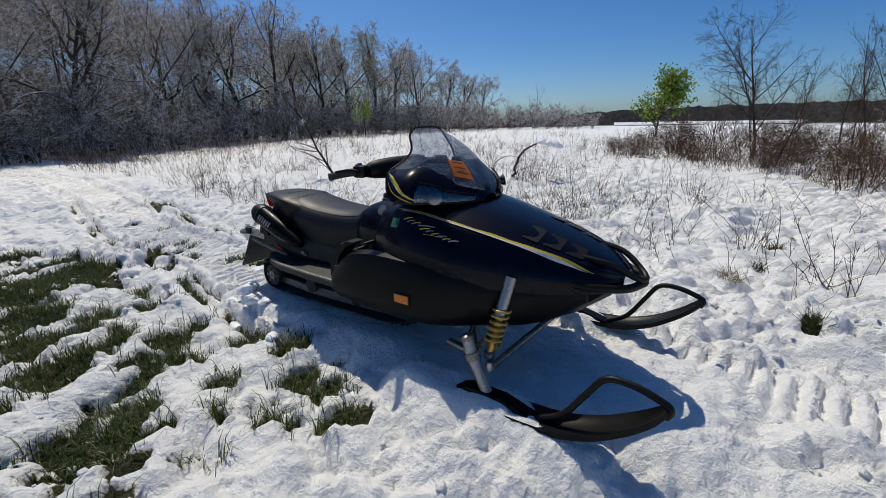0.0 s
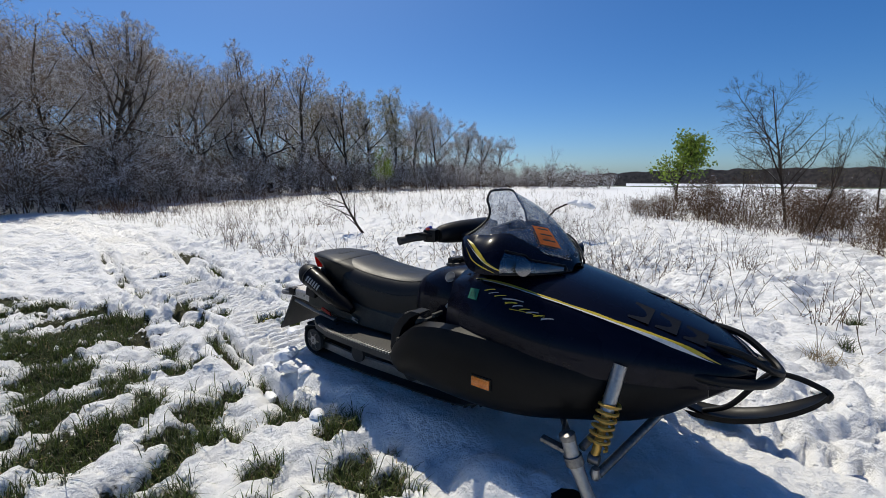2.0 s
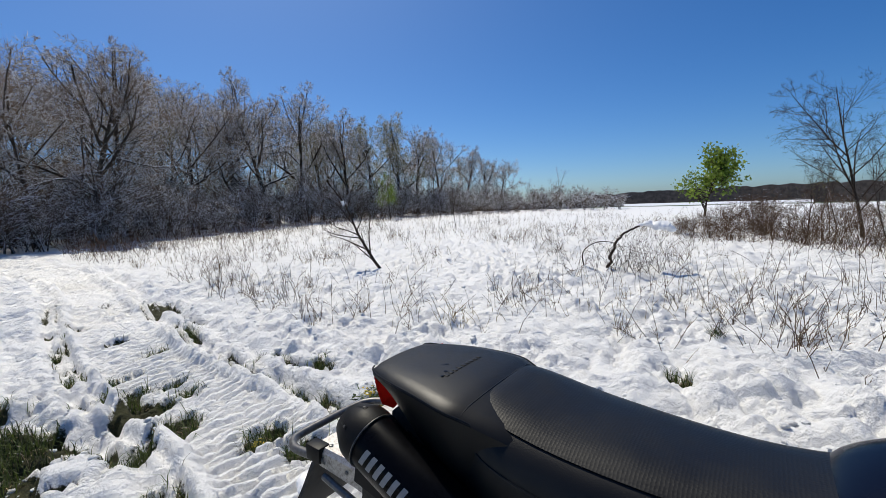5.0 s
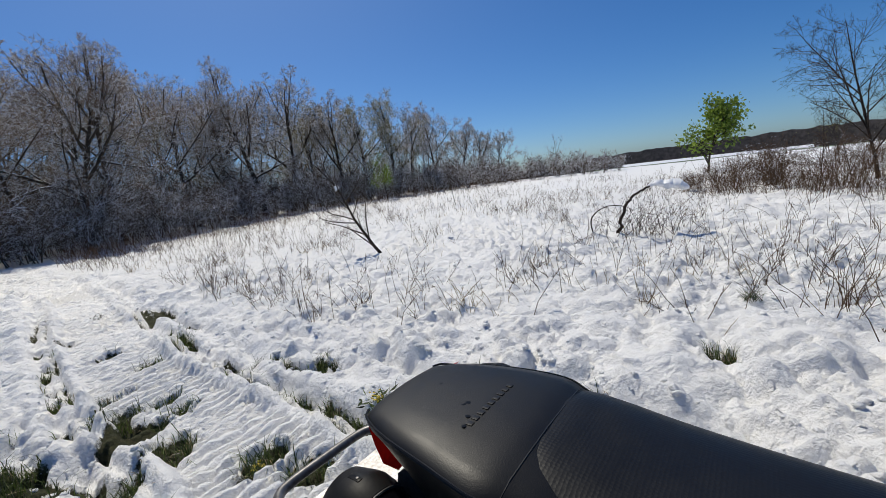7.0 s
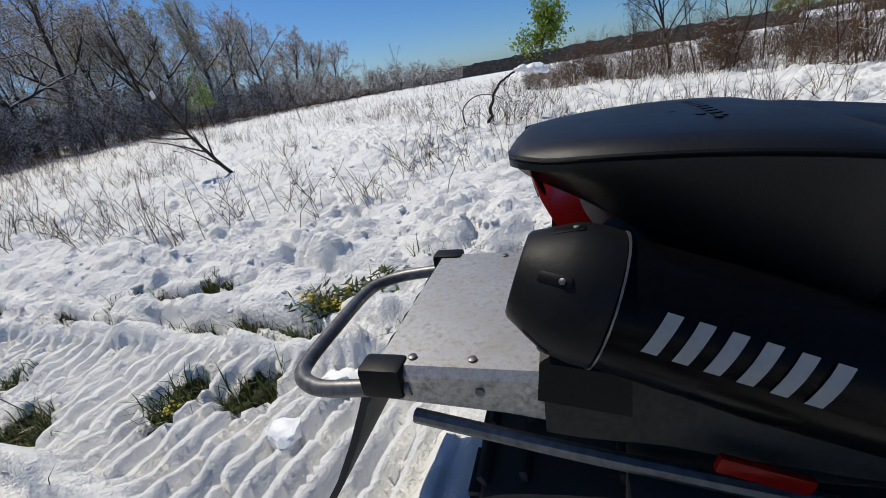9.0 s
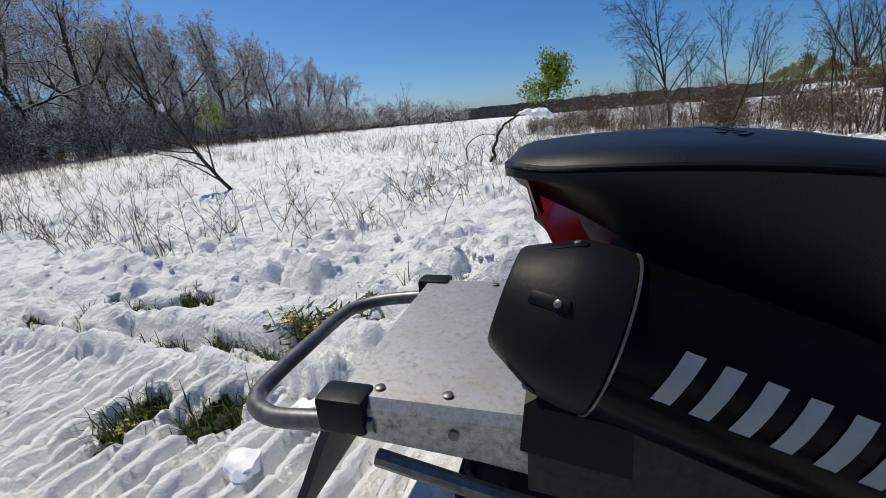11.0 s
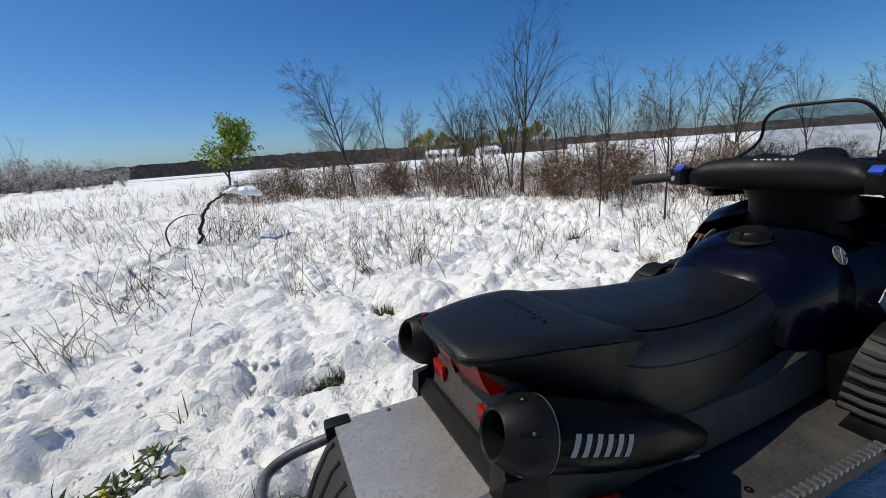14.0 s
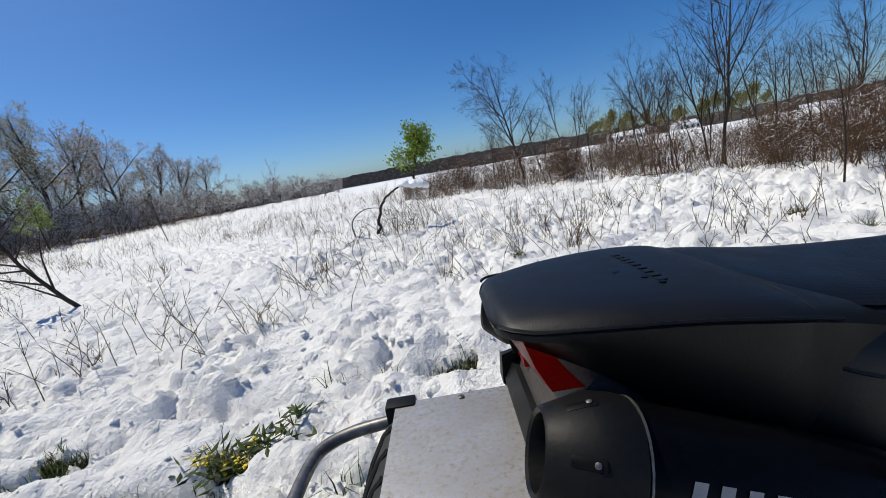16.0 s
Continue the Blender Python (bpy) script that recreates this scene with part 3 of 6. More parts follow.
def snow_crumbs(seed, count):
    """Broken bits of crust and thrown snow, thick where the snow was trampled and along the ruts."""
    rng = np.random.default_rng(seed)
    shapes = []
    for k in range(6):
        bm = bmesh.new()
        bmesh.ops.create_icosphere(bm, subdivisions=2 if k < 2 else 1, radius=1.0)
        for q in bm.verts:
            q.co += Vector(noise.noise_vector(q.co * 1.3 + Vector((7 * k, 0, 0)))) * 0.55
            q.co.z *= 0.52
        bm.verts.index_update()
        shapes.append((np.array([tuple(q.co) for q in bm.verts]), [tuple(w.index for w in fc.verts) for fc in bm.faces]))
        bm.free()
    tries = count * 12
    r = 0.4 + 7.0 * rng.random(tries) ** 0.8
    a = rng.uniform(0, 2 * math.pi, tries)
    x, y = -1.0 + r * np.cos(a), 3.2 + r * np.sin(a)
    u = (x - SLED_X) * FX + (y - SLED_Y) * FY
    v = -(x - SLED_X) * FY + (y - SLED_Y) * FX
    z, bare = ground_parts(x, y)
    d1 = along(TRAIL, x, y)[0]
    d3 = along(SIDE_RUT, x, y)[0]
    like = 0.16 + 0.8 * smooth(0.0, 0.35, fbm(x, y, 0.9, 3, 77)) + 0.7 * np.exp(-((d1 - 0.62) / 0.12) ** 2) + 0.9 * np.exp(-((d3 - 0.15) / 0.15) ** 2) + 0.5 * (bare > 0.3)
    keep = (rng.random(tries) * 1.6 < like) & ~((u > -0.35) & (u < 2.95) & (np.abs(v) < 0.62)) & (d1 > 0.3)
    x, y, z = x[keep][:count], y[keep][:count], z[keep][:count]
    vs, fs, n = [], [], 0
    for px, py, pz in zip(x, y, z):
        sv, sf = shapes[int(rng.integers(0, 6))]
        size = 0.005 + 0.024 * rng.random() ** 3.4
        t = rng.uniform(0, 2 * math.pi)
        c, w = math.cos(t), math.sin(t)
        q = sv * (size * rng.uniform(0.8, 1.5), size, size)
        vs.append(np.stack([px + q[:, 0] * c - q[:, 1] * w, py + q[:, 0] * w + q[:, 1] * c, pz + q[:, 2] + size * 0.2], 1))
        fs.extend([tuple(i + n for i in f) for f in sf])
        n += len(sv)
    ob = mesh_object("snow_crumbs", np.concatenate(vs), fs, SNOW_GROUND)
    return tagged(ob, "loose crumbs of wet snow strewn over the crust", "snow", kind="stuff")


snow_crumbs(21, 4600)


# ---------------------------------------------------------------- the snowmobile (x forward, y to its left)
sled = thing("snowmobile", SLED_X, SLED_Y, 0.0, SLED_TURN, "black and dark blue snowmobile with yellow flashes parked on the snow", "snowmobile")


def both(make):
    """Builds a part on the right (side -1) and on the left (side +1)."""
    return [make(side) for side in (-1, 1)]


def spans(stations, per=5):
    return curve_through(np.array(stations, float), per)


# --- bonnet: stations of (x, half width, lower edge, top), skinned by a rounded section
HOOD = spans([(1.46, 0.36, 0.60, 0.86), (1.60, 0.41, 0.59, 0.905), (1.76, 0.43, 0.58, 0.90), (1.93, 0.42, 0.565, 0.862), (2.10, 0.38, 0.555, 0.818), (2.28, 0.315, 0.55, 0.765),
              (2.42, 0.245, 0.55, 0.715), (2.53, 0.17, 0.553, 0.665), (2.60, 0.08, 0.56, 0.615)], 5)


def hood_point(row, a, lift=0.0):
    """a: -1 at the right lower edge, 0 on the ridge, 1 at the left lower edge."""
    x, hw, lo, top = row
    t = a * math.pi / 2
    c, s = math.cos(t), math.sin(t)
    y = hw * math.copysign(abs(s) ** 0.72, s)
    z = lo + (top - lo) * abs(c) ** 0.78
    crease = 0.012 * math.exp(-((abs(a) - 0.52) / 0.06) ** 2)
    n = np.array((0.18, s, c + 0.15))
    n /= np.linalg.norm(n)
    return np.array((x, y, z)) + n * (crease + lift)


def hood_row(x):
    return np.array([np.interp(x, HOOD[:, 0], HOOD[:, k]) for k in range(4)])


part("bonnet", loft([[hood_point(r, a) for a in np.linspace(-1, 1, 41)] for r in HOOD], ring=False), PAINT, sled, "glossy midnight-blue bonnet")


def hood_band(name, material, line, width, side, label, lift=0.003):
    """A decal lying on the bonnet: line of (x, a), width of (x, half width in a)."""
    ln = curve_through(np.array(line, float), 6)
    wd = np.array(width, float)
    rows = []
    for x, a in ln:
        w = np.interp(x, wd[:, 0], wd[:, 1])
        r = hood_row(x)
        rows.append([hood_point(r, side * (a - w), lift), hood_point(r, side * a, lift), hood_point(r, side * (a + w), lift)])
    return part(name, loft(rows, ring=False), material, sled, label)


for side in (-1, 1):
    hood_band("flash", YELLOW, [(1.60, 0.50), (1.76, 0.48), (1.95, 0.465), (2.14, 0.475), (2.30, 0.505), (2.42, 0.55), (2.50, 0.62)],
              [(1.60, 0.005), (1.76, 0.013), (1.86, 0.007), (1.95, 0.013), (2.02, 0.009), (2.1, 0.024), (2.17, 0.014), (2.25, 0.026), (2.4, 0.030), (2.50, 0.004)], side, "yellow flash along the bonnet")
    hood_band("flash_edge", PALE, [(1.64, 0.512), (1.80, 0.498), (2.0, 0.485), (2.2, 0.512), (2.36, 0.555), (2.48, 0.63)],
              [(1.56, 0.003), (1.8, 0.004), (2.2, 0.010), (2.36, 0.026), (2.47, 0.003)], side, "pale edge of the flash", 0.0045)
    # script mark: slanted strokes in gold and silver
    for k, (x, a, ln, w) in enumerate(((1.665, 0.575, 0.05, 0.006), (1.69, 0.590, 0.045, 0.005), (1.72, 0.597, 0.05, 0.006), (1.76, 0.595, 0.09, 0.007), (1.775, 0.625, 0.05, 0.010), (1.81, 0.630, 0.04, 0.008), (1.84, 0.638, 0.04, 0.008), (1.87, 0.640, 0.045, 0.008), (1.90, 0.648, 0.04, 0.008), (1.93, 0.650, 0.045, 0.009), (1.80, 0.66, 0.14, 0.003))):
        hood_band("script_stroke", STICKER if k % 2 else YELLOW, [(x, a + 0.022), (x + ln * 0.5, a), (x + ln, a - 0.012)], [(x, w), (x + ln, w * 0.4)], side, "slanted stroke of a script mark", 0.0035)
    # vent scoops let into the bonnet's front
    for k, (x, a) in enumerate(((2.20, 0.26), (2.29, 0.27), (2.38, 0.29))):
        r = hood_row(x)
        r2 = hood_row(x + 0.07)
        part("vent_slot", loft([[hood_point(r, side * (a - 0.15), 0.002), hood_point(r, side * (a + 0.10), 0.002)], [hood_point(r2, side * (a - 0.13), 0.006), hood_point(r2, side * (a + 0.12), 0.006)],
                                [hood_point(r2, side * (a - 0.13), -0.004), hood_point(r2, side * (a + 0.12), -0.004)]], ring=False), MATTE_BLACK, sled, "black air scoop")


# --- lower side panels: stations of (x, lower edge, upper edge, how far out)
SIDE = spans([(1.15, 0.36, 0.41, 0.415), (1.20, 0.325, 0.50, 0.445), (1.32, 0.31, 0.595, 0.46), (1.48, 0.305, 0.63, 0.465), (1.70, 0.31, 0.635, 0.468), (1.90, 0.33, 0.62, 0.45), (2.08, 0.36, 0.605, 0.40),
              (2.24, 0.37, 0.59, 0.31), (2.36, 0.40, 0.58, 0.22), (2.47, 0.47, 0.575, 0.14)], 4)


def side_panel(side):
    rows = []
    for x, lo, hi, out in SIDE:
        h = hi - lo
        inner = max(0.02, out - 0.10)
        prof = [(inner, lo + 0.015), (out - 0.055, lo), (out - 0.018, lo + 0.10 * h), (out - 0.002, lo + 0.30 * h), (out, lo + 0.55 * h), (out - 0.006, lo + 0.80 * h), (out - 0.03, hi - 0.012), (out - 0.07, hi), (inner, hi - 0.02)]
        rows.append([(x, side * y, z) for y, z in prof])
    return part("side_panel", loft(rows), BELLY, sled, "black side panel splashed with grime")


panels = both(side_panel)
# ribbed foot rests on the rear faces of the side panels
for side in (-1, 1):
    guard = part("foot_rest", loft([[(x, side * (0.30 + 0.02 * t), 0.435 + 0.21 * t), (x, side * (0.425 - 0.03 * t), 0.435 + 0.21 * t), (x + 0.05, side * (0.425 - 0.03 * t), 0.435 + 0.21 * t), (x + 0.05, side * (0.30 + 0.02 * t), 0.435 + 0.21 * t)]
                                    for t, x in ((0.0, 1.165), (0.3, 1.160), (0.6, 1.180), (0.85, 1.225), (1.0, 1.28))]), MATTE_BLACK, sled, "black ribbed foot rest")
    for k in range(7):
        t = 0.06 + 0.135 * k
        x = float(np.interp(t, (0.0, 0.3, 0.6, 0.85, 1.0), (1.165, 1.160, 1.180, 1.225, 1.28)))
        part("foot_rib", tube([(x + 0.002, side * (0.305 + 0.02 * t), 0.435 + 0.21 * t), (x - 0.006, side * (0.36 - 0.005 * t), 0.435 + 0.21 * t), (x + 0.002, side * (0.42 - 0.03 * t), 0.435 + 0.21 * t)], 0.0085, 8), RUBBER, guard)
# keel under the nose
part("belly_pan", loft([[(x, -w, hi), (x, -w * 0.8, lo + 0.04), (x, 0, lo), (x, w * 0.8, lo + 0.04), (x, w, hi), (x, 0, hi + 0.02)] for x, w, lo, hi in
                        ((1.25, 0.36, 0.30, 0.52), (1.7, 0.38, 0.27, 0.55), (2.0, 0.34, 0.29, 0.56), (2.25, 0.22, 0.32, 0.57), (2.38, 0.15, 0.36, 0.58), (2.54, 0.10, 0.49, 0.58))]), BELLY, sled, "black belly pan")
for side in (-1, 1):
    bm = box((1.718, side * 0.470, 0.448), (0.085, 0.012, 0.042), 0.004)
    refl = part("reflector", bm, AMBER, sled, "amber side reflector")
    part("reflector_frame", box((1.718, side * 0.466, 0.448), (0.097, 0.010, 0.054), 0.003), MATTE_BLACK, refl)
# knee pad ridges on the inner side of the panels
for side in (-1, 1):
    for k in range(6):
        x = 1.22 + 0.035 * k
        part("grip_rib", box((x, side * (0.40 - 0.012 * k), 0.50 + 0.028 * k), (0.018, 0.07, 0.02), 0.005), GREY_PLASTIC, sled)

# --- upper fairing that carries the lamps
FAIR = [(1.505, ((0.305, 0.975), (0.30, 0.99), (0.29, 1.005), (0.28, 1.012), (0.25, 1.008), (0.20, 1.0))),
        (1.55, ((0.355, 0.925), (0.35, 0.955), (0.33, 0.995), (0.29, 1.022), (0.23, 1.015), (0.14, 0.99))),
        (1.61, ((0.385, 0.885), (0.378, 0.93), (0.348, 0.985), (0.285, 1.025), (0.21, 1.02), (0.0, 1.00))),
        (1.69, ((0.385, 0.878), (0.388, 0.93), (0.345, 0.985), (0.27, 1.03), (0.18, 1.035), (0.0, 1.03))),
        (1.79, ((0.325, 0.88), (0.318, 0.915), (0.272, 0.955), (0.20, 0.985), (0.12, 1.00), (0.0, 1.005))),
        (1.87, ((0.205, 0.872), (0.198, 0.895), (0.16, 0.92), (0.11, 0.94), (0.06, 0.948), (0.0, 0.95))),
        (1.925, ((0.06, 0.866), (0.055, 0.875), (0.045, 0.885), (0.03, 0.89), (0.015, 0.893), (0.0, 0.894)))]
_fx = curve_through(np.array([[x] + [c for q in pr for c in q] for x, pr in FAIR]), 4)


def fair_section(row, lift=0.0):
    pr = row[1:].reshape(-1, 2)
    right = [(row[0] + lift, -(y + lift), z) for y, z in pr]
    left = [(row[0] + lift, y + lift, z) for y, z in pr[::-1][1:]]
    return right + left


part("fairing", loft([fair_section(r) for r in _fx], ring=False), PAINT, sled, "glossy dark fairing with yellow flames")


def fair_point(x, t, side, lift):
    """t: 0 at the lower edge, 1 at the second line up, 2 at the shoulder."""
    row = np.array([np.interp(x, _fx[:, 0], _fx[:, k]) for k in range(_fx.shape[1])])
    pr = row[1:].reshape(-1, 2)
    i = min(int(t), 4)
    f = t - i
    y, z = pr[i] * (1 - f) + pr[i + 1] * f
    return (x + lift * 0.5, side * (y + lift), z + lift * 0.4)


for side in (-1, 1):
    for line, wid, mat, label in (([(1.545, 2.3), (1.59, 2.0), (1.64, 1.45), (1.70, 0.75), (1.745, 0.3)], [(1.545, 0.03), (1.59, 0.13), (1.64, 0.17), (1.70, 0.11), (1.745, 0.02)], YELLOW, "yellow flame on the fairing"),
                                  ([(1.56, 1.5), (1.61, 1.0), (1.67, 0.55), (1.72, 0.15)], [(1.56, 0.01), (1.61, 0.06), (1.67, 0.06), (1.72, 0.01)], YELLOW, "lower yellow flame"),
                                  ([(1.56, 2.0), (1.60, 1.65), (1.66, 1.1), (1.72, 0.45)], [(1.56, 0.005), (1.60, 0.02), (1.66, 0.025), (1.72, 0.005)], PALE, "pale heart of the flame")):
        ln = curve_through(np.array(line), 5)
        wd = np.array(wid)
        lift = 0.004 if mat is YELLOW else 0.0055
        rows = [[fair_point(x, max(0.02, t - np.interp(x, wd[:, 0], wd[:, 1])), side, lift), fair_point(x, t, side, lift), fair_point(x, t + np.interp(x, wd[:, 0], wd[:, 1]), side, lift)] for x, t in ln]
        part("flame", loft(rows, ring=False), mat, sled, label)
    # headlamp: chrome bowl behind a clear lens
    xs = np.linspace(1.735, 1.905, 9)
    lamp = part("headlamp", loft([[fair_point(x, t, side, 0.006) for t in (0.02, 0.5, 1.0, 1.5 + 0.3 * (x < 1.8))] for x in xs], ring=False), CHROME, sled, "clear headlamp with a bright reflector")
    part("lens", loft([[fair_point(x, t, side, 0.013) for t in (0.0, 0.5, 1.0, 1.6 + 0.3 * (x < 1.8))] for x in xs], ring=False), LENS, lamp)
    part("lamp_rim", tube([fair_point(x, 1.65 + 0.3 * (x < 1.8), side, 0.012) for x in xs] + [fair_point(1.91, t, side, 0.012) for t in (1.0, 0.0)] + [fair_point(x, 0.0, side, 0.012) for x in xs[::-1]], 0.005, 6), MATTE_BLACK, lamp)
    part("bulb", lathe([(0, 0.018), (0.02, 0.03), (0.03, 0.034), (0.034, 0.02), (0.035, 0.001)], fair_point(1.80, 0.8, side, 0.004), (0.75, side * 0.65, 0.2), 16), CHROME, lamp)

# dashboard behind the screen
part("dashboard", loft([[(x, y, z + 0.03 * (1 - (y / 0.24) ** 2)) for y in np.linspace(-0.24, 0.24, 13)] for x, z in ((1.44, 0.965), (1.50, 0.995), (1.58, 1.01), (1.68, 1.0), (1.76, 0.97))], ring=False), MATTE_BLACK, sled, "black dashboard cowl")
gauge = part("gauge_pod", lathe([(0, 0.075), (0.05, 0.08), (0.075, 0.072), (0.085, 0.05), (0.086, 0.001)], (1.60, 0, 0.975), (-0.35, 0, 1), 22), MATTE_BLACK, sled)
for side in (-1, 1):
    part("mirror_stub", box((1.62, side * 0.17, 1.03), (0.07, 0.06, 0.05), 0.02), MATTE_BLACK, sled)


# --- windscreen
def screen_point(a, s):
    """a: -1 right to 1 left; s: 0 at the foot, 1 at the top edge."""
    aa = abs(a)
    foot = np.array((1.915 - 0.385 * aa ** 1.8, 0.285 * math.sin(a * math.pi / 2), 0.895 + 0.125 * aa ** 0.9))
    top = np.array((1.525 + 0.015 * aa ** 2, 0.150 * math.copysign(aa ** 0.85, a), 1.212 - 0.045 * aa ** 5))
    waist = 1 - 0.16 * math.sin(math.pi * s) * aa ** 3
    p = foot * (1 - s) + top * s
    p[1] *= waist
    p[0] += 0.035 * math.sin(math.pi * s)
    p[2] += 0.025 * math.sin(math.pi * s) * (1 - aa * aa)
    return p


screen = part("windscreen", loft([[screen_point(a, s) for a in np.linspace(-1, 1, 29)] for s in np.linspace(0, 1, 15)], ring=False), SCREEN, sled, "scratched clear windscreen edged in black")
mod = screen.modifiers.new("thickness", "SOLIDIFY")
mod.thickness = 0.004
edge = [screen_point(-1, s) for s in np.linspace(0, 0.97, 10)] + [screen_point(a, 1) for a in np.linspace(-0.96, 0.96, 17)] + [screen_point(1, s) for s in np.linspace(0.97, 0, 10)]
part("screen_trim", tube(edge, 0.0055, 7), MATTE_BLACK, screen, "black rubber edge trim")
tag = part("notice_tag", loft([[screen_point(a, s) + np.array((0.006, -0.004, 0.006)) for a in np.linspace(-0.42, -0.18, 5)] for s in (0.10, 0.16, 0.22, 0.28, 0.34)], ring=False), ORANGE_TAG, screen, "orange paper notice taped inside the screen")
for s in (0.15, 0.22, 0.29):
    part("print_bar", loft([[screen_point(a, s + d) + np.array((0.010, -0.007, 0.009)) for a in np.linspace(-0.38, -0.23, 4)] for d in (0.0, 0.018)], ring=False), TAG_INK, tag)

# --- green registration tag on the bonnet's side
gr = part("permit_tag", loft([[hood_point(hood_row(x), -a, 0.005) for a in np.linspace(0.60, 0.70, 5)] for x in (1.59, 1.61, 1.64)], ring=False), GREEN_TAG, sled, "green paper permit tag")
for x in (1.602, 1.613, 1.624):
    part("print_bar", loft([[hood_point(hood_row(q), -a, 0.007) for a in np.linspace(0.62, 0.68, 4)] for q in (x, x + 0.0025)], ring=False), TAG_INK, gr)

# --- front bumper loop
for side in (-1, 1):
    part("bumper_side", tube(curve_through([(2.36, side * 0.23, 0.60), (2.50, side * 0.20, 0.585), (2.62, side * 0.11, 0.575), (2.665, 0, 0.575)], 5), 0.018, 10), MATTE_BLACK, sled, "black front bumper bar")
part("bumper_hoop", tube(curve_through([(2.44, -0.13, 0.685), (2.55, -0.11, 0.665), (2.64, -0.06, 0.61), (2.67, 0, 0.59), (2.64, 0.06, 0.61), (2.55, 0.11, 0.665), (2.44, 0.13, 0.685)], 5), 0.013, 9), MATTE_BLACK, sled, "black bumper hoop")

# --- tank, boot cover and handlebar
TANK = spans([(1.08, 0.10, 0.60, 0.70), (1.13, 0.18, 0.56, 0.755), (1.22, 0.215, 0.53, 0.80), (1.33, 0.232, 0.52, 0.825), (1.45, 0.235, 0.52, 0.83), (1.56, 0.22, 0.55, 0.82)], 4)


def tank_point(row, a, lift=0.0):
    x, hw, lo, top = row
    t = a * math.pi / 2
    s, c = math.sin(t), math.cos(t)
    n = np.array((0.0, s, c))
    return np.array((x, hw * math.copysign(abs(s) ** 0.6, s), lo + (top - lo) * abs(c) ** 0.6)) + n * lift


part("tank_cover", loft([[tank_point(r, a) for a in np.linspace(-1, 1, 25)] for r in TANK], ring=False), PAINT, sled, "glossy black tank cover")
cap = part("filler_cap", lathe([(0, 0.062), (0.012, 0.064), (0.018, 0.052), (0.034, 0.050), (0.042, 0.042), (0.044, 0.001)], (1.27, 0.0, 0.805), (-0.15, 0, 1), 26), MATTE_BLACK, sled, "black ribbed fuel cap")
for k in range(8):
    a = k * math.pi / 4
    part("cap_rib", box((1.27 + 0.048 * math.cos(a), 0.048 * math.sin(a), 0.828), (0.016, 0.012, 0.03), 0.004, pose(0, 0, 0, 0, 0, math.degrees(a))), MATTE_BLACK, cap)
for side in (-1, 1):
    row = np.array([np.interp(1.355, TANK[:, 0], TANK[:, k]) for k in range(4)])
    q = tank_point(row, side * 0.46, 0.007)
    emblem = part("emblem", lathe([(0, 0.028), (0.002, 0.028), (0.002, 0.0255), (0, 0.0255)], q, (0, side * 0.86, 0.5), 26), STICKER, sled, "round silver emblem of crossed bars")
    for k in range(3):
        part("emblem_bar", box(tuple(q + np.array((0, side * 0.004, 0.0015))), (0.046, 0.002, 0.003), 0.0005, pose(0, 0, 0, 30 * side, 0, 0) @ pose(0, 0, 0, 0, 60 * k, 0)), STICKER, emblem)
    # warning label on the console's flank
    lab = part("warning_label", box((1.43, side * 0.272, 0.662), (0.062, 0.004, 0.055), 0.001, pose(0, 0, 0, 0, 40, 0)), STICKER, sled, "silver warning label with fine print")
    for k in range(4):
        part("print_bar", box((1.43 - 0.007 * (1.5 - k), side * 0.2755, 0.662 + 0.0085 * (1.5 - k)), (0.046, 0.002, 0.004), 0.0, pose(0, 0, 0, 0, 40, 0)), TAG_INK, lab)
tagp = part("caution_tag", box((1.40, 0.235, 0.74), (0.10, 0.004, 0.06), 0.001, pose(0, 0, 0, 20, 15, 0)), STICKER, sled, "silver caution label with an orange band")
part("orange_band", box((1.40, 0.239, 0.765), (0.10, 0.003, 0.016), 0.0, pose(0, 0, 0, 20, 15, 0)), ORANGE_TAG, tagp)
# console sides between tank and bonnet
for side in (-1, 1):
    rows = []
    for x, vlo, vhi, zlo, zhi in spans([(1.30, 0.17, 0.15, 0.50, 0.76), (1.38, 0.225, 0.19, 0.49, 0.785), (1.46, 0.275, 0.235, 0.475, 0.815), (1.55, 0.335, 0.29, 0.46, 0.85)], 4):
        rows.append([(x, side * (vlo + (vhi - vlo) * t + 0.03 * math.sin(math.pi * t)), zlo + (zhi - zlo) * t) for t in np.linspace(0, 1, 9)])
    part("console_side", loft(rows, ring=False), PAINT, sled, "dark console side")

BOOT = spans([(1.58, 0.0, 0.80, 0.20, 0.14), (1.545, 0.0, 0.87, 0.165, 0.125), (1.495, 0.0, 0.93, 0.15, 0.11), (1.43, 0.0, 0.98, 0.165, 0.09), (1.385, 0.0, 1.012, 0.15, 0.055), (1.375, 0.0, 1.025, 0.06, 0.02)], 4)
part("steering_boot", loft([[(x + dx * math.cos(t), dy * math.sin(t), z) for t in np.linspace(0, 2 * math.pi, 24, endpoint=False)] for x, _, z, dy, dx in BOOT]), MATTE_BLACK, sled, "black steering boot")
bar = part("bar_pad", loft([[(x + 0.052 * s * math.cos(t), y, z + 0.05 * s * math.sin(t)) for t in np.linspace(0, 2 * math.pi, 18, endpoint=False)] for x, y, z, s in
                            spans([(1.32, -0.245, 0.995, 0.6), (1.335, -0.21, 1.002, 0.9), (1.365, -0.12, 1.006, 1.08), (1.38, 0, 1.007, 1.1), (1.365, 0.12, 1.006, 1.08), (1.335, 0.20, 1.002, 0.9), (1.32, 0.235, 0.995, 0.6)], 4)]), MATTE_BLACK, sled, "padded black handlebar cover")
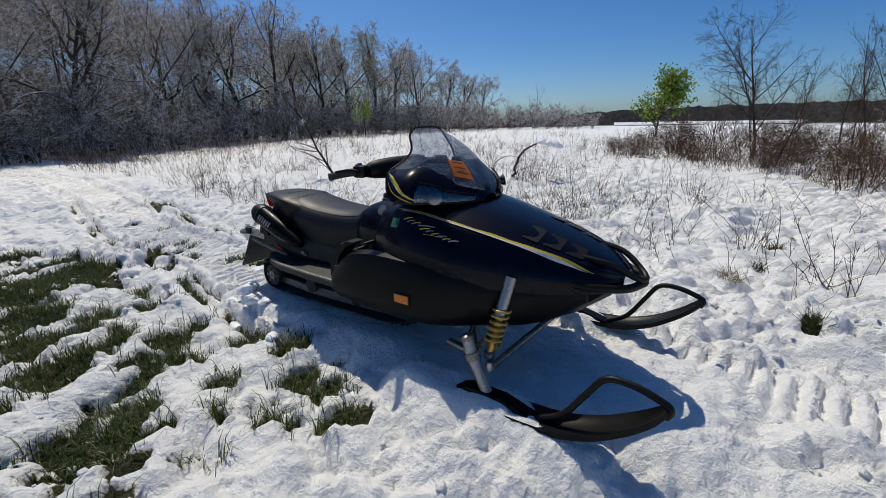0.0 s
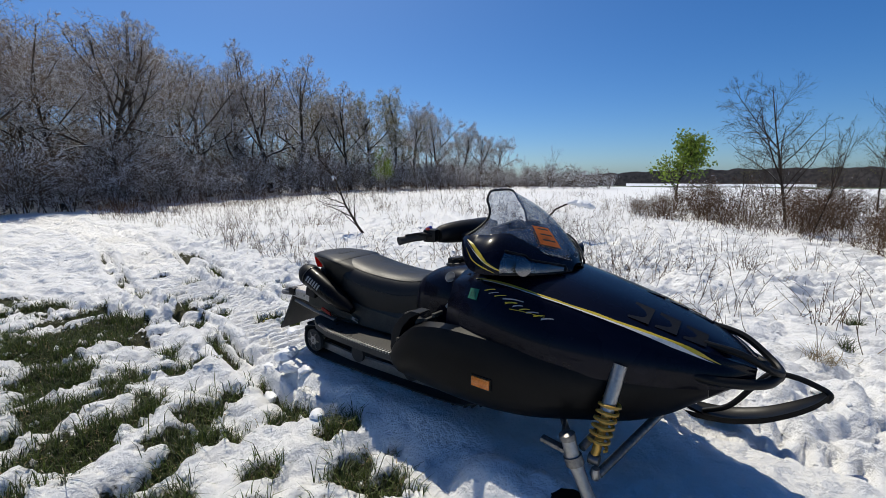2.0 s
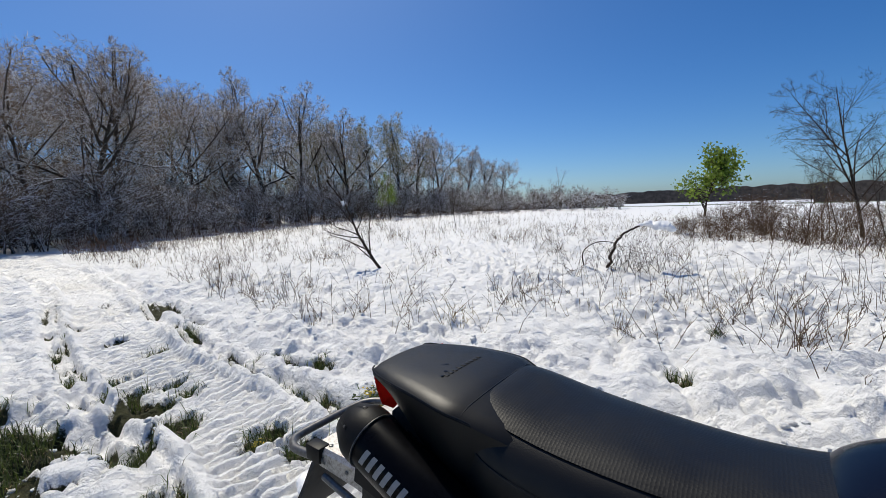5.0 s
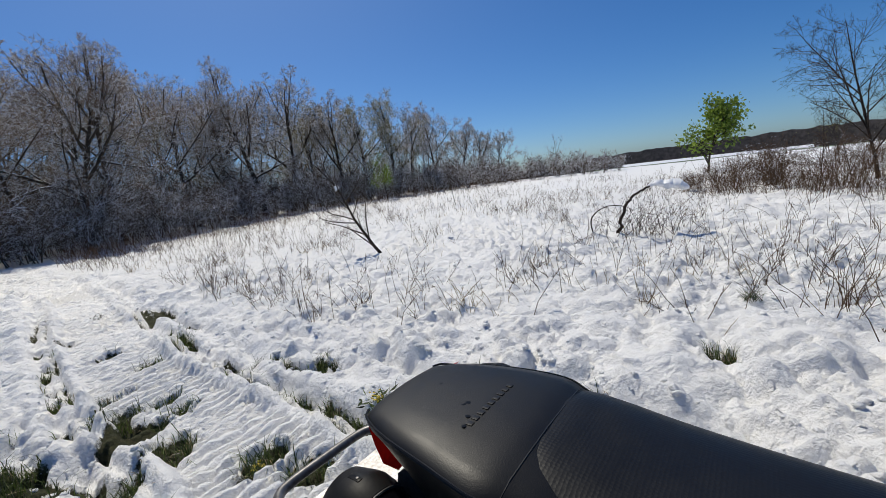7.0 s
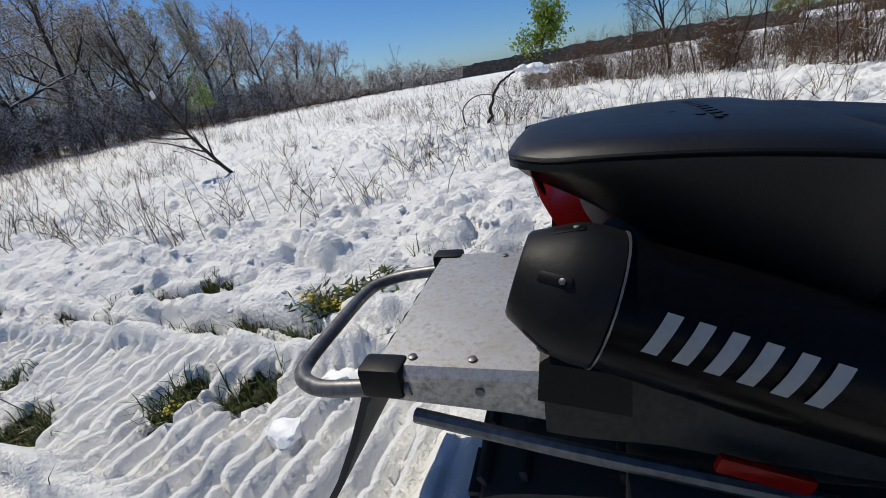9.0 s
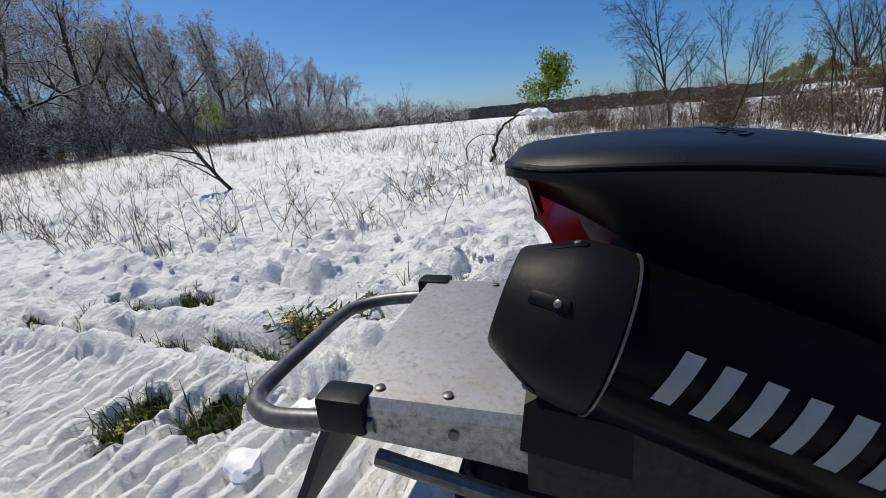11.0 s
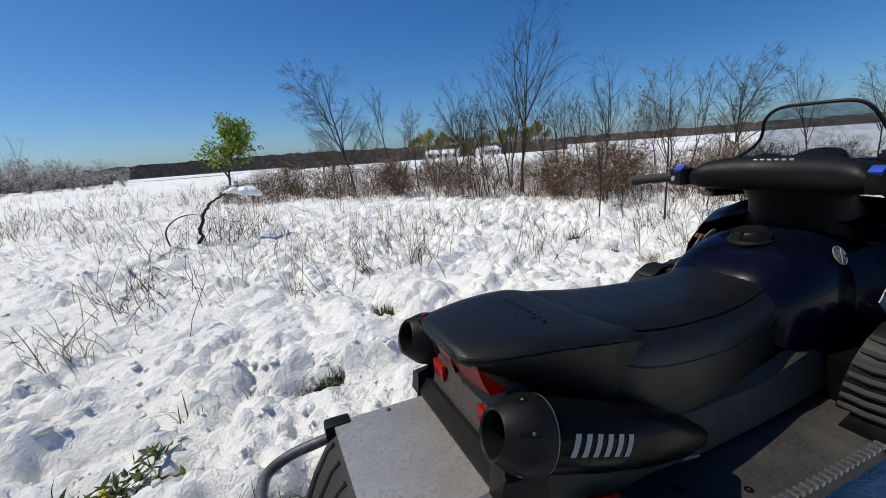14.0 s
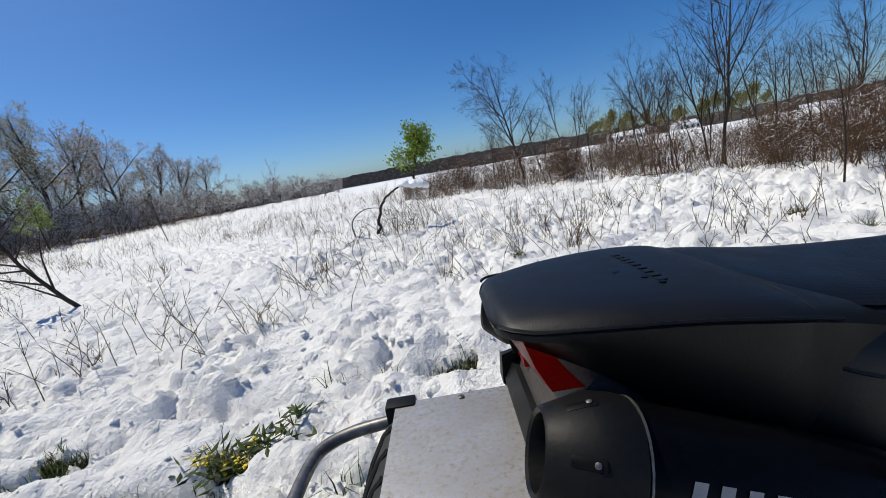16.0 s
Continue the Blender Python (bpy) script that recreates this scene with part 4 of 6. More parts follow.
for k in range(6):
    part("mark_bar", box((1.342, -0.05 + 0.02 * k, 1.048), (0.004, 0.012, 0.014), 0.001, pose(0, 0, 0, 0, -35, 0)), PALE, bar, "small silver block of a maker's mark")
for side in (-1, 1):
    line = curve_through([(1.335, side * 0.20, 1.005), (1.30, side * 0.28, 0.995), (1.245, side * 0.42, 0.985)], 4)
    part("handlebar_tube", tube(line, 0.011, 10), STEEL, sled)
    grip = part("handgrip", tube(curve_through([(1.292, side * 0.305, 0.995), (1.265, side * 0.37, 0.99), (1.24, side * 0.43, 0.982)], 4), [0.017, 0.0175, 0.017, 0.0175, 0.017, 0.0175, 0.017, 0.018, 0.020], 14), RUBBER, sled, "black rubber handgrip")
    block = part("switch_block", box((1.305, side * 0.272, 0.998), (0.065, 0.065, 0.062), 0.012, pose(0, 0, 0, 0, 0, side * -18)), MATTE_BLACK, sled, "black switch block")
    part("switch", box((1.283, side * 0.266, 1.026), (0.030, 0.030, 0.018), 0.004, pose(0, 0, 0, 0, -30, 0)), BLUE, block, "blue rocker switch")
    if side < 0:
        part("kill_switch", lathe([(0, 0.010), (0.008, 0.010), (0.011, 0.007), (0.0115, 0.001)], (1.305, -0.30, 1.026), (0, 0, 1), 14), RED, block, "red stop switch")
        part("throttle_lever", loft([[(x, y - w, z - 0.006), (x, y + w, z - 0.006), (x, y + w, z + 0.006), (x, y - w, z + 0.006)] for x, y, z, w in ((1.33, -0.29, 1.0, 0.014), (1.29, -0.34, 1.012, 0.016), (1.255, -0.39, 1.005, 0.014))]), MATTE_BLACK, block)
    else:
        part("brake_lever", tube(curve_through([(1.345, 0.27, 0.99), (1.35, 0.34, 0.985), (1.33, 0.42, 0.97)], 4), 0.009, 8), MATTE_BLACK, block)
        part("button", lathe([(0, 0.009), (0.008, 0.009), (0.009, 0.001)], (1.278, 0.283, 0.992), (-1, 0.2, 0.2), 12), STICKER, block)

# --- seat: a long ribbed saddle and a raised tail pad
SEAT = spans([(0.38, 0.115, 0.66, 0.765), (0.46, 0.145, 0.61, 0.765), (0.52, 0.172, 0.57, 0.765), (0.58, 0.188, 0.53, 0.755), (0.70, 0.190, 0.50, 0.735), (0.86, 0.182, 0.475, 0.722), (1.00, 0.168, 0.47, 0.720), (1.10, 0.156, 0.50, 0.730), (1.16, 0.148, 0.55, 0.745)], 4)


def seat_section(x, hw, lo, top, n=0.42):
    out = []
    for a in np.linspace(-1, 1, 25):
        t = a * math.pi / 2
        s, c = math.sin(t), math.cos(t)
        out.append((x, hw * 1.12 * math.copysign(abs(s) ** 0.55, s), lo + (top - lo) * abs(c) ** n))
    return out


part("seat_side", loft([seat_section(*r) for r in SEAT], ring=False), VINYL, sled, "smooth black vinyl seat side")
part("saddle", loft([[np.array(q) + np.array((0, 0, 0.004)) for q in seat_section(x, hw, lo, top)[7:18]] for x, hw, lo, top in SEAT], ring=False), SADDLE_VINYL, sled, "worn black vinyl saddle with a dotted grain")
TAIL = spans([(0.178, 0.092, 0.764, 0.774), (0.186, 0.112, 0.756, 0.781), (0.206, 0.129, 0.744, 0.785), (0.28, 0.156, 0.708, 0.789), (0.38, 0.177, 0.640, 0.788), (0.47, 0.190, 0.59, 0.780), (0.52, 0.178, 0.565, 0.767), (0.585, 0.160, 0.56, 0.746), (0.65, 0.135, 0.58, 0.720)], 4)
PAD_Y = -0.03


def tail_section(x, hw, lo, top):
    """Boxy pad: flat crown, seam line at the shoulder, flanks drawn in below."""
    e = min(0.018, 0.35 * (top - lo))
    half = [(0.0, top), (hw * 0.45, top - 0.002), (hw * 0.78, top - 0.005), (hw * 0.94, top - 0.012), (hw, top - e - 0.004), (hw * 1.0, top - e - 0.012), (hw * 0.95, lo + 0.5 * (top - lo - e)), (hw * 0.82, lo)]
    return [(x, PAD_Y - y, z) for y, z in half[::-1]] + [(x, PAD_Y + y, z) for y, z in half[1:]]


tail = part("tail_pad", loft([tail_section(*r) for r in TAIL], ring=False), VINYL, sled, "raised black vinyl tail pad with stitched seams")
part("tail_end", loft([tail_section(*TAIL[0]), [(0.172, PAD_Y + (y - PAD_Y) * 0.6, 0.768) for _, y, _ in tail_section(*TAIL[0])]], ring=False), VINYL, tail)
for side in (-1, 1):
    part("seam", tube([(x, PAD_Y + side * (hw * 0.985 + 0.002), top - min(0.018, 0.35 * (top - lo)) + 0.001) for x, hw, lo, top in TAIL[2:26]], 0.0025, 5), VINYL, tail, "raised stitched seam")
_r = TAIL[24]
part("cross_seam", tube([(q[0] - 0.01, q[1], q[2] + 0.002) for q in tail_section(*_r)[3:12]], 0.0025, 5), VINYL, tail, "stitched seam across the pad")
for k in range(9):
    part("embossed_bar", box((0.40, -0.10 + 0.018 * k, 0.7876 - 0.025 * abs(-0.07 + 0.018 * k)), (0.012, 0.011, 0.0014), 0.0005), VINYL, tail)
for x, y, long in ((0.345, -0.085, 0.014), (0.352, -0.055, 0.020), (0.362, -0.048, 0.012), (0.385, -0.085, 0.010), (0.300, -0.095, 0.007), (0.395, -0.112, 0.008), (0.27, -0.01, 0.007)):
    drop = [(x + 0.5 * long * math.cos(a), y + 0.0045 * math.sin(a) * (1 + 0.3 * math.cos(a)), 0.7882 - 0.025 * abs(y - PAD_Y)) for a in np.linspace(0, 2 * math.pi, 13)[:-1]]
    part("water_drop", slab(drop, 0.0012), WET, tail, "dark bead of meltwater")
for side in (-1, 1):
    part("seat_seam", tube([(x, side * hw * 1.09, lo + (top - lo) * 0.62) for x, hw, lo, top in SEAT[2:]], 0.0022, 5), VINYL, sled, "stitched saddle seam")

# --- tunnel with its bare rear plate
part("tunnel", loft([[(x, -0.195, 0.30), (x, -0.195, top - 0.012), (x, -0.185, top), (x, 0.185, top), (x, 0.195, top - 0.012), (x, 0.195, 0.30), (x, 0.190, 0.30), (x, 0.190, top - 0.016), (x, -0.190, top - 0.016), (x, -0.190, 0.30)] for x, top in ((0.30, 0.512), (0.7, 0.515), (1.2, 0.515), (1.7, 0.52))]), GREY_PLASTIC, sled, "grey tunnel over the track")
plate = part("rear_plate", loft([[(x, -0.197, lo), (x, -0.197, 0.497), (x, -0.187, 0.508), (x, 0.187, 0.508), (x, 0.197, 0.497), (x, 0.197, lo), (x, 0.192, lo), (x, 0.192, 0.494), (x, -0.192, 0.494), (x, -0.192, lo)] for x, lo in ((-0.03, 0.455), (0.15, 0.445), (0.34, 0.42))]), PLATE, sled, "bare pitted metal rear plate")
for x, y, z in ((0.108, -0.17, 0.509), (0.22, -0.17, 0.509), (0.108, 0.17, 0.509), (0.12, -0.1985, 0.478), (0.02, -0.17, 0.509)):
    part("bolt", lathe([(0, 0.0065), (0.0018, 0.0065), (0.003, 0.004), (0.0032, 0.001)], (x, y, z), (0, 0, 1) if z > 0.5 else (0, -1, 0), 12), STEEL, plate)
# grab rail and clamps
part("grab_rail", tube(curve_through([(0.02, -0.19, 0.475), (-0.07, -0.192, 0.465), (-0.14, -0.188, 0.457), (-0.190, -0.160, 0.452), (-0.207, -0.110, 0.450), (-0.209, 0.0, 0.450), (-0.207, 0.110, 0.450), (-0.190, 0.160, 0.452), (-0.14, 0.188, 0.457), (-0.07, 0.192, 0.465), (0.02, 0.19, 0.475)], 5), 0.0135, 12), STEEL, sled, "worn dark grab rail loop")
part("side_rail_right", tube(curve_through([(0.02, -0.200, 0.43), (0.25, -0.215, 0.405), (0.50, -0.24, 0.395)], 4), 0.011, 9), STEEL, sled)
part("side_rail_left", tube(curve_through([(0.02, 0.200, 0.43), (0.25, 0.215, 0.405), (0.50, 0.24, 0.395)], 4), 0.011, 9), STEEL, sled)
for side in (-1, 1):
    part("rail_clamp", box((-0.02, side * 0.188, 0.488), (0.065, 0.042, 0.05), 0.008), MATTE_BLACK, sled, "black rubber rail clamp")
# snow flap with moulded ribs
flap = part("snow_flap", loft([[(x, -w, z), (x, w, z), (x + 0.012, w, z - 0.004), (x + 0.012, -w, z - 0.004)] for x, z, w in ((-0.03, 0.488, 0.165), (-0.055, 0.470, 0.165), (-0.09, 0.41, 0.17), (-0.125, 0.33, 0.18), (-0.165, 0.25, 0.19), (-0.21, 0.18, 0.195))]), RUBBER, sled, "black rubber snow flap")
for k in range(5):
    y = -0.14 + 0.07 * k
    part("flap_rib", tube([(-0.04, y, 0.485), (-0.058, y, 0.468), (-0.093, y, 0.41), (-0.128, y, 0.33), (-0.168, y, 0.25)], 0.006, 6), RUBBER, flap)

# --- tail: lamp, grille and plastic cowl between seat and plate
part("tail_cowl", loft([[(x, -w, lo), (x, -w * 0.95, hi), (x, w * 0.95, hi), (x, w, lo)] for x, w, lo, hi in ((0.235, 0.165, 0.515, 0.56), (0.265, 0.165, 0.515, 0.68), (0.30, 0.165, 0.515, 0.71), (0.50, 0.175, 0.515, 0.66))]), COWL, sled, "dusty brownish-grey tail cowl")
lampr = part("tail_lamp", loft([[(0.194 + 0.8 * abs(y) ** 2 + dx, y - 0.014, z - 0.06 * abs(y) ** 1.6) for y in np.linspace(-0.145, 0.145, 15)] for dx, z in ((0.006, 0.770), (-0.006, 0.760), (0.004, 0.725), (0.020, 0.692), (0.06, 0.692))], ring=False), RED_LENS, sled, "red tail lamp under the seat")
for y in (-0.062, 0.034):
    part("lens_rib", box((0.200, y, 0.735), (0.012, 0.004, 0.07), 0.001, pose(0, 0, 0, 0, -14, 0)), MATTE_BLACK, lampr)
grille = part("tail_grille", slab([(0.262, -0.15, 0.56), (0.262, 0.15, 0.56), (0.272, 0.15, 0.68), (0.272, -0.15, 0.68)], 0.006), MATTE_BLACK, sled, "black wire grille")
for k in range(13):
    y = -0.144 + 0.024 * k
    part("grille_wire", tube([(0.256, y, 0.565), (0.266, y, 0.675)], 0.0018, 5), STEEL, grille)
for k in range(5):
    z = 0.575 + 0.022 * k
    part("grille_wire", tube([(0.2575 + 0.09 * (z - 0.565), -0.147, z), (0.2575 + 0.09 * (z - 0.565), 0.147, z)], 0.0018, 5), STEEL, grille)
for y in (-0.118, 0.118):
    part("rear_reflector", box((0.240, y, 0.612), (0.012, 0.060, 0.040), 0.005), RED_LENS, sled, "red rear reflector")
part("tail_shelf", loft([[(x, -0.20, 0.512), (x, -0.205, z), (x, 0.205, z), (x, 0.20, 0.512)] for x, z in ((0.205, 0.525), (0.225, 0.56), (0.26, 0.565), (0.29, 0.55))]), MATTE_BLACK, sled, "black plastic lip across the plate")
for side in (-1, 1):
    part("tail_ear", loft([[(0.20, side * 0.19, 0.51), (0.20, side * 0.24, 0.51), (0.205, side * 0.235, 0.56), (0.205, side * 0.19, 0.575)], [(0.30, side * 0.19, 0.51), (0.30, side * 0.245, 0.50), (0.30, side * 0.24, 0.55), (0.30, side * 0.19, 0.60)]]), MATTE_BLACK, sled)


# --- silencers on both flanks
def silencer(side):
    a, b = np.array((0.240, side * 0.232, 0.652)), np.array((0.69, side * 0.262, 0.50))
    ax = (b - a) / np.linalg.norm(b - a)
    body = part("silencer", lathe([(0.018, 0.055), (0.022, 0.064), (0.05, 0.067), (0.18, 0.067), (0.30, 0.060), (0.41, 0.044), (0.48, 0.020), (0.485, 0.001)], a, ax, 28), SILENCER, sled, "glossy black silencer with silver lettering blocks")
    cap = part("end_cap", lathe([(0.03, 0.034), (-0.034, 0.036), (-0.050, 0.039), (-0.053, 0.043), (-0.050, 0.047), (-0.012, 0.066), (-0.002, 0.0695), (0.020, 0.0715), (0.034, 0.0705), (0.0365, 0.068), (0.037, 0.040)], a, ax, 32), MATTE_BLACK, body, "matte black silencer end cap")
    part("bore", lathe([(0.015, 0.037), (0.016, 0.001)], a, ax, 20), BELLY, cap)
    up = np.cross(ax, np.array((0, 1.0, 0)))
    up /= np.linalg.norm(up)
    up = up if up[2] > 0 else -up
    out = np.array((0, side * 1.0, 0)) - ax * ax[1] * side
    out /= np.linalg.norm(out)
    for ang, s in ((0.55, 0.012), (-0.75, 0.012), (1.5, 0.012)):
        rad = out * math.cos(ang) + up * math.sin(ang)
        sl = ax * 0.895 + rad * 0.446
        nrm = rad * 0.895 - ax * 0.446
        mid = a + ax * (s - 0.030) + rad * 0.0630
        part("cap_slot", box(tuple(mid - nrm * 0.0030), (0.034, 0.012, 0.008), 0.0038, Matrix([(*sl,), (*np.cross(nrm, sl),), (*nrm,)]).transposed().to_4x4()), BELLY, cap)
        part("cap_bolt", lathe([(0, 0.0032), (0.0016, 0.0032), (0.0024, 0.001)], mid + sl * 0.008 + nrm * 0.0008, nrm, 10), STEEL, cap)
    part("clamp_ring", lathe([(0.0360, 0.0660), (0.0360, 0.0712), (0.0378, 0.0712), (0.0378, 0.0660)], a, ax, 32), STEEL, body, "thin bright clamp ring")
    # six silver blocks where the maker's name stands
    for k in range(6):
        s0 = 0.066 + 0.0245 * k
        rows = []
        for dz in np.linspace(-0.02, 0.56, 5):
            rr = np.interp(s0, (0.05, 0.18, 0.30, 0.41), (0.0672, 0.0672, 0.0602, 0.0442)) + 0.001
            rad = out * math.cos(dz) + up * math.sin(dz)
            sh = -0.016 * dz
            rows.append([a + ax * (s0 - sh) + rad * rr, a + ax * (s0 - sh + 0.013) + rad * (rr - 0.0008)])
        part("mark_block", loft(rows, ring=False), STICKER, body, "slanted silver block")
    return body


both(silencer)

# --- flank panels under the seat, running boards and toe holds
for side in (-1, 1):
    part("flank_panel", loft([[(x, side * 0.205, lo), (x, side * (0.222 + 0.02 * (x > 0.5)), lo + 0.02), (x, side * (0.215), hi - 0.02), (x, side * 0.185, hi)] for x, lo, hi in ((0.205, 0.425, 0.53), (0.25, 0.42, 0.575), (0.34, 0.42, 0.60), (0.5, 0.40, 0.575), (0.75, 0.40, 0.535), (1.0, 0.40, 0.525), (1.2, 0.41, 0.56), (1.34, 0.44, 0.60))], ring=False), FLANK, sled, "dusty grey flank panel")
    lb = part("flank_label", box((0.69, side * 0.246, 0.44), (0.07, 0.003, 0.030), 0.001, pose(0, 0, 0, 0, 12, 0)), TAG_INK, sled, "dark label with a silver mark")
    part("print_bar", box((0.68, side * 0.2485, 0.443), (0.022, 0.002, 0.018), 0.0, pose(0, 0, 0, 0, 12, 0)), STICKER, lb)
    part("print_bar", box((0.70, side * 0.2485, 0.432), (0.04, 0.002, 0.005), 0.0, pose(0, 0, 0, 0, 12, 0)), STICKER, lb)
    part("side_reflector", box((0.425, side * 0.249, 0.440), (0.09, 0.010, 0.022), 0.004, pose(0, 0, 0, 0, 14, 0)), RED_LENS, sled, "red side reflector")
    board = part("running_board", loft([[(x, side * 0.205, z + 0.006), (x, side * w, z), (x, side * (w + 0.004), z - 0.03), (x, side * (w - 0.01), z - 0.034), (x, side * 0.205, z - 0.012)] for x, z, w in ((0.30, 0.375, 0.25), (0.42, 0.378, 0.325), (0.60, 0.382, 0.38), (0.9, 0.387, 0.40), (1.2, 0.392, 0.41), (1.34, 0.407, 0.41), (1.42, 0.455, 0.405))]), BOARD, sled, "dark running board with a toothed edge")
    for k in range(34):
        x = 0.47 + 0.0215 * k
        w = np.interp(x, (0.42, 0.60, 0.9, 1.2), (0.325, 0.38, 0.40, 0.41))
        part("edge_tooth", box((x, side * (w - 0.006), 0.386 + 0.018 * (x - 0.42)), (0.010, 0.022, 0.012), 0.002), ALLOY, board)
    for k in range(8):
        for j in range(2):
            part("board_hole", lathe([(0, 0.010), (0.0015, 0.010), (0.0018, 0.006), (0.0005, 0.001)], (0.55 + 0.085 * k + 0.04 * j, side * (0.265 + 0.07 * j), 0.3855), (0, 0, 1), 10), BELLY, board)

# --- drive belt with lugs, slide rails and wheels
BELT = curve_through([(0.16, 0, 0.27), (0.085, 0, 0.205), (0.09, 0, 0.115), (0.17, 0, 0.072), (0.40, 0, 0.068), (0.9, 0, 0.085), (1.35, 0, 0.105), (1.52, 0, 0.155), (1.78, 0, 0.30), (1.80, 0, 0.40), (1.70, 0, 0.44), (1.3, 0, 0.385), (0.7, 0, 0.325)], 6, closed=True)
d = np.roll(BELT, -1, 0) - np.roll(BELT, 1, 0)
d /= np.linalg.norm(d, axis=1, keepdims=True)
nb = np.stack([d[:, 2], d[:, 1] * 0, -d[:, 0]], 1)
_c = BELT.mean(0)
nb *= np.sign(((BELT - _c) * nb).sum(1, keepdims=True))
belt = part("drive_belt", loft([[p + n * 0.004 + np.array((0, -0.185, 0)), p + n * 0.004 + np.array((0, 0.185, 0)), p - n * 0.004 + np.array((0, 0.185, 0)), p - n * 0.004 + np.array((0, -0.185, 0))] for p, n in list(zip(BELT, nb)) + [(BELT[0], nb[0])]], caps=False), RUBBER, sled, "black rubber drive belt")
for i in range(0, len(BELT), 2):
    p, n, t = BELT[i], nb[i], d[i]
    frame3 = Matrix([tuple(t), (0, 1, 0), tuple(n)]).transposed().to_4x4()
    for y in (-0.12, 0.0, 0.12):
        part("lug", box(tuple(p + n * 0.014 + np.array((0, y, 0))), (0.012, 0.09, 0.022), 0.003, frame3), RUBBER, belt)
for side in (-1, 1):
    part("slide_rail", loft([[(x, side * 0.105, z), (x, side * 0.125, z), (x, side * 0.125, z + 0.05), (x, side * 0.105, z + 0.05)] for x, z in ((0.18, 0.10), (0.5, 0.085), (1.0, 0.10), (1.35, 0.12), (1.5, 0.18))]), ALLOY, sled, "alloy slide rail")
    wheel = part("idler_wheel", lathe([(-0.014, 0.018), (-0.016, 0.04), (-0.010, 0.058), (-0.014, 0.066), (-0.012, 0.078), (0.012, 0.078), (0.014, 0.066), (0.010, 0.058), (0.016, 0.04), (0.014, 0.018)], (0.175, side * 0.165, 0.165), (0, 1, 0), 26), RUBBER, sled, "rear idler wheel")
    part("hub", lathe([(-0.022, 0.012), (-0.02, 0.03), (0.02, 0.03), (0.022, 0.012)], (0.175, side * 0.165, 0.165), (0, 1, 0), 18), ALLOY, wheel)
    for k in range(6):
        a = k * math.pi / 3
        part("spoke", box((0.175 + 0.045 * math.cos(a), side * 0.183, 0.165 + 0.045 * math.sin(a)), (0.032, 0.006, 0.010), 0.002, pose(0, 0, 0, 0, -math.degrees(a), 0)), STEEL, wheel)
    for x, z in ((0.60, 0.17), (1.05, 0.18)):
        part("bogie_wheel", lathe([(-0.012, 0.015), (-0.010, 0.055), (0.010, 0.055), (0.012, 0.015)], (x, side * 0.15, z), (0, 1, 0), 20), RUBBER, sled)
    part("swing_arm", tube([(0.55, side * 0.10, 0.16), (0.78, side * 0.15, 0.33)], 0.014, 8), STEEL, sled)
    part("rear_link", tube([(0.20, side * 0.12, 0.17), (0.42, side * 0.13, 0.36)], 0.012, 8), STEEL, sled)
part("axle", tube([(0.175, -0.19, 0.165), (0.175, 0.19, 0.165)], 0.012, 10), STEEL, sled)


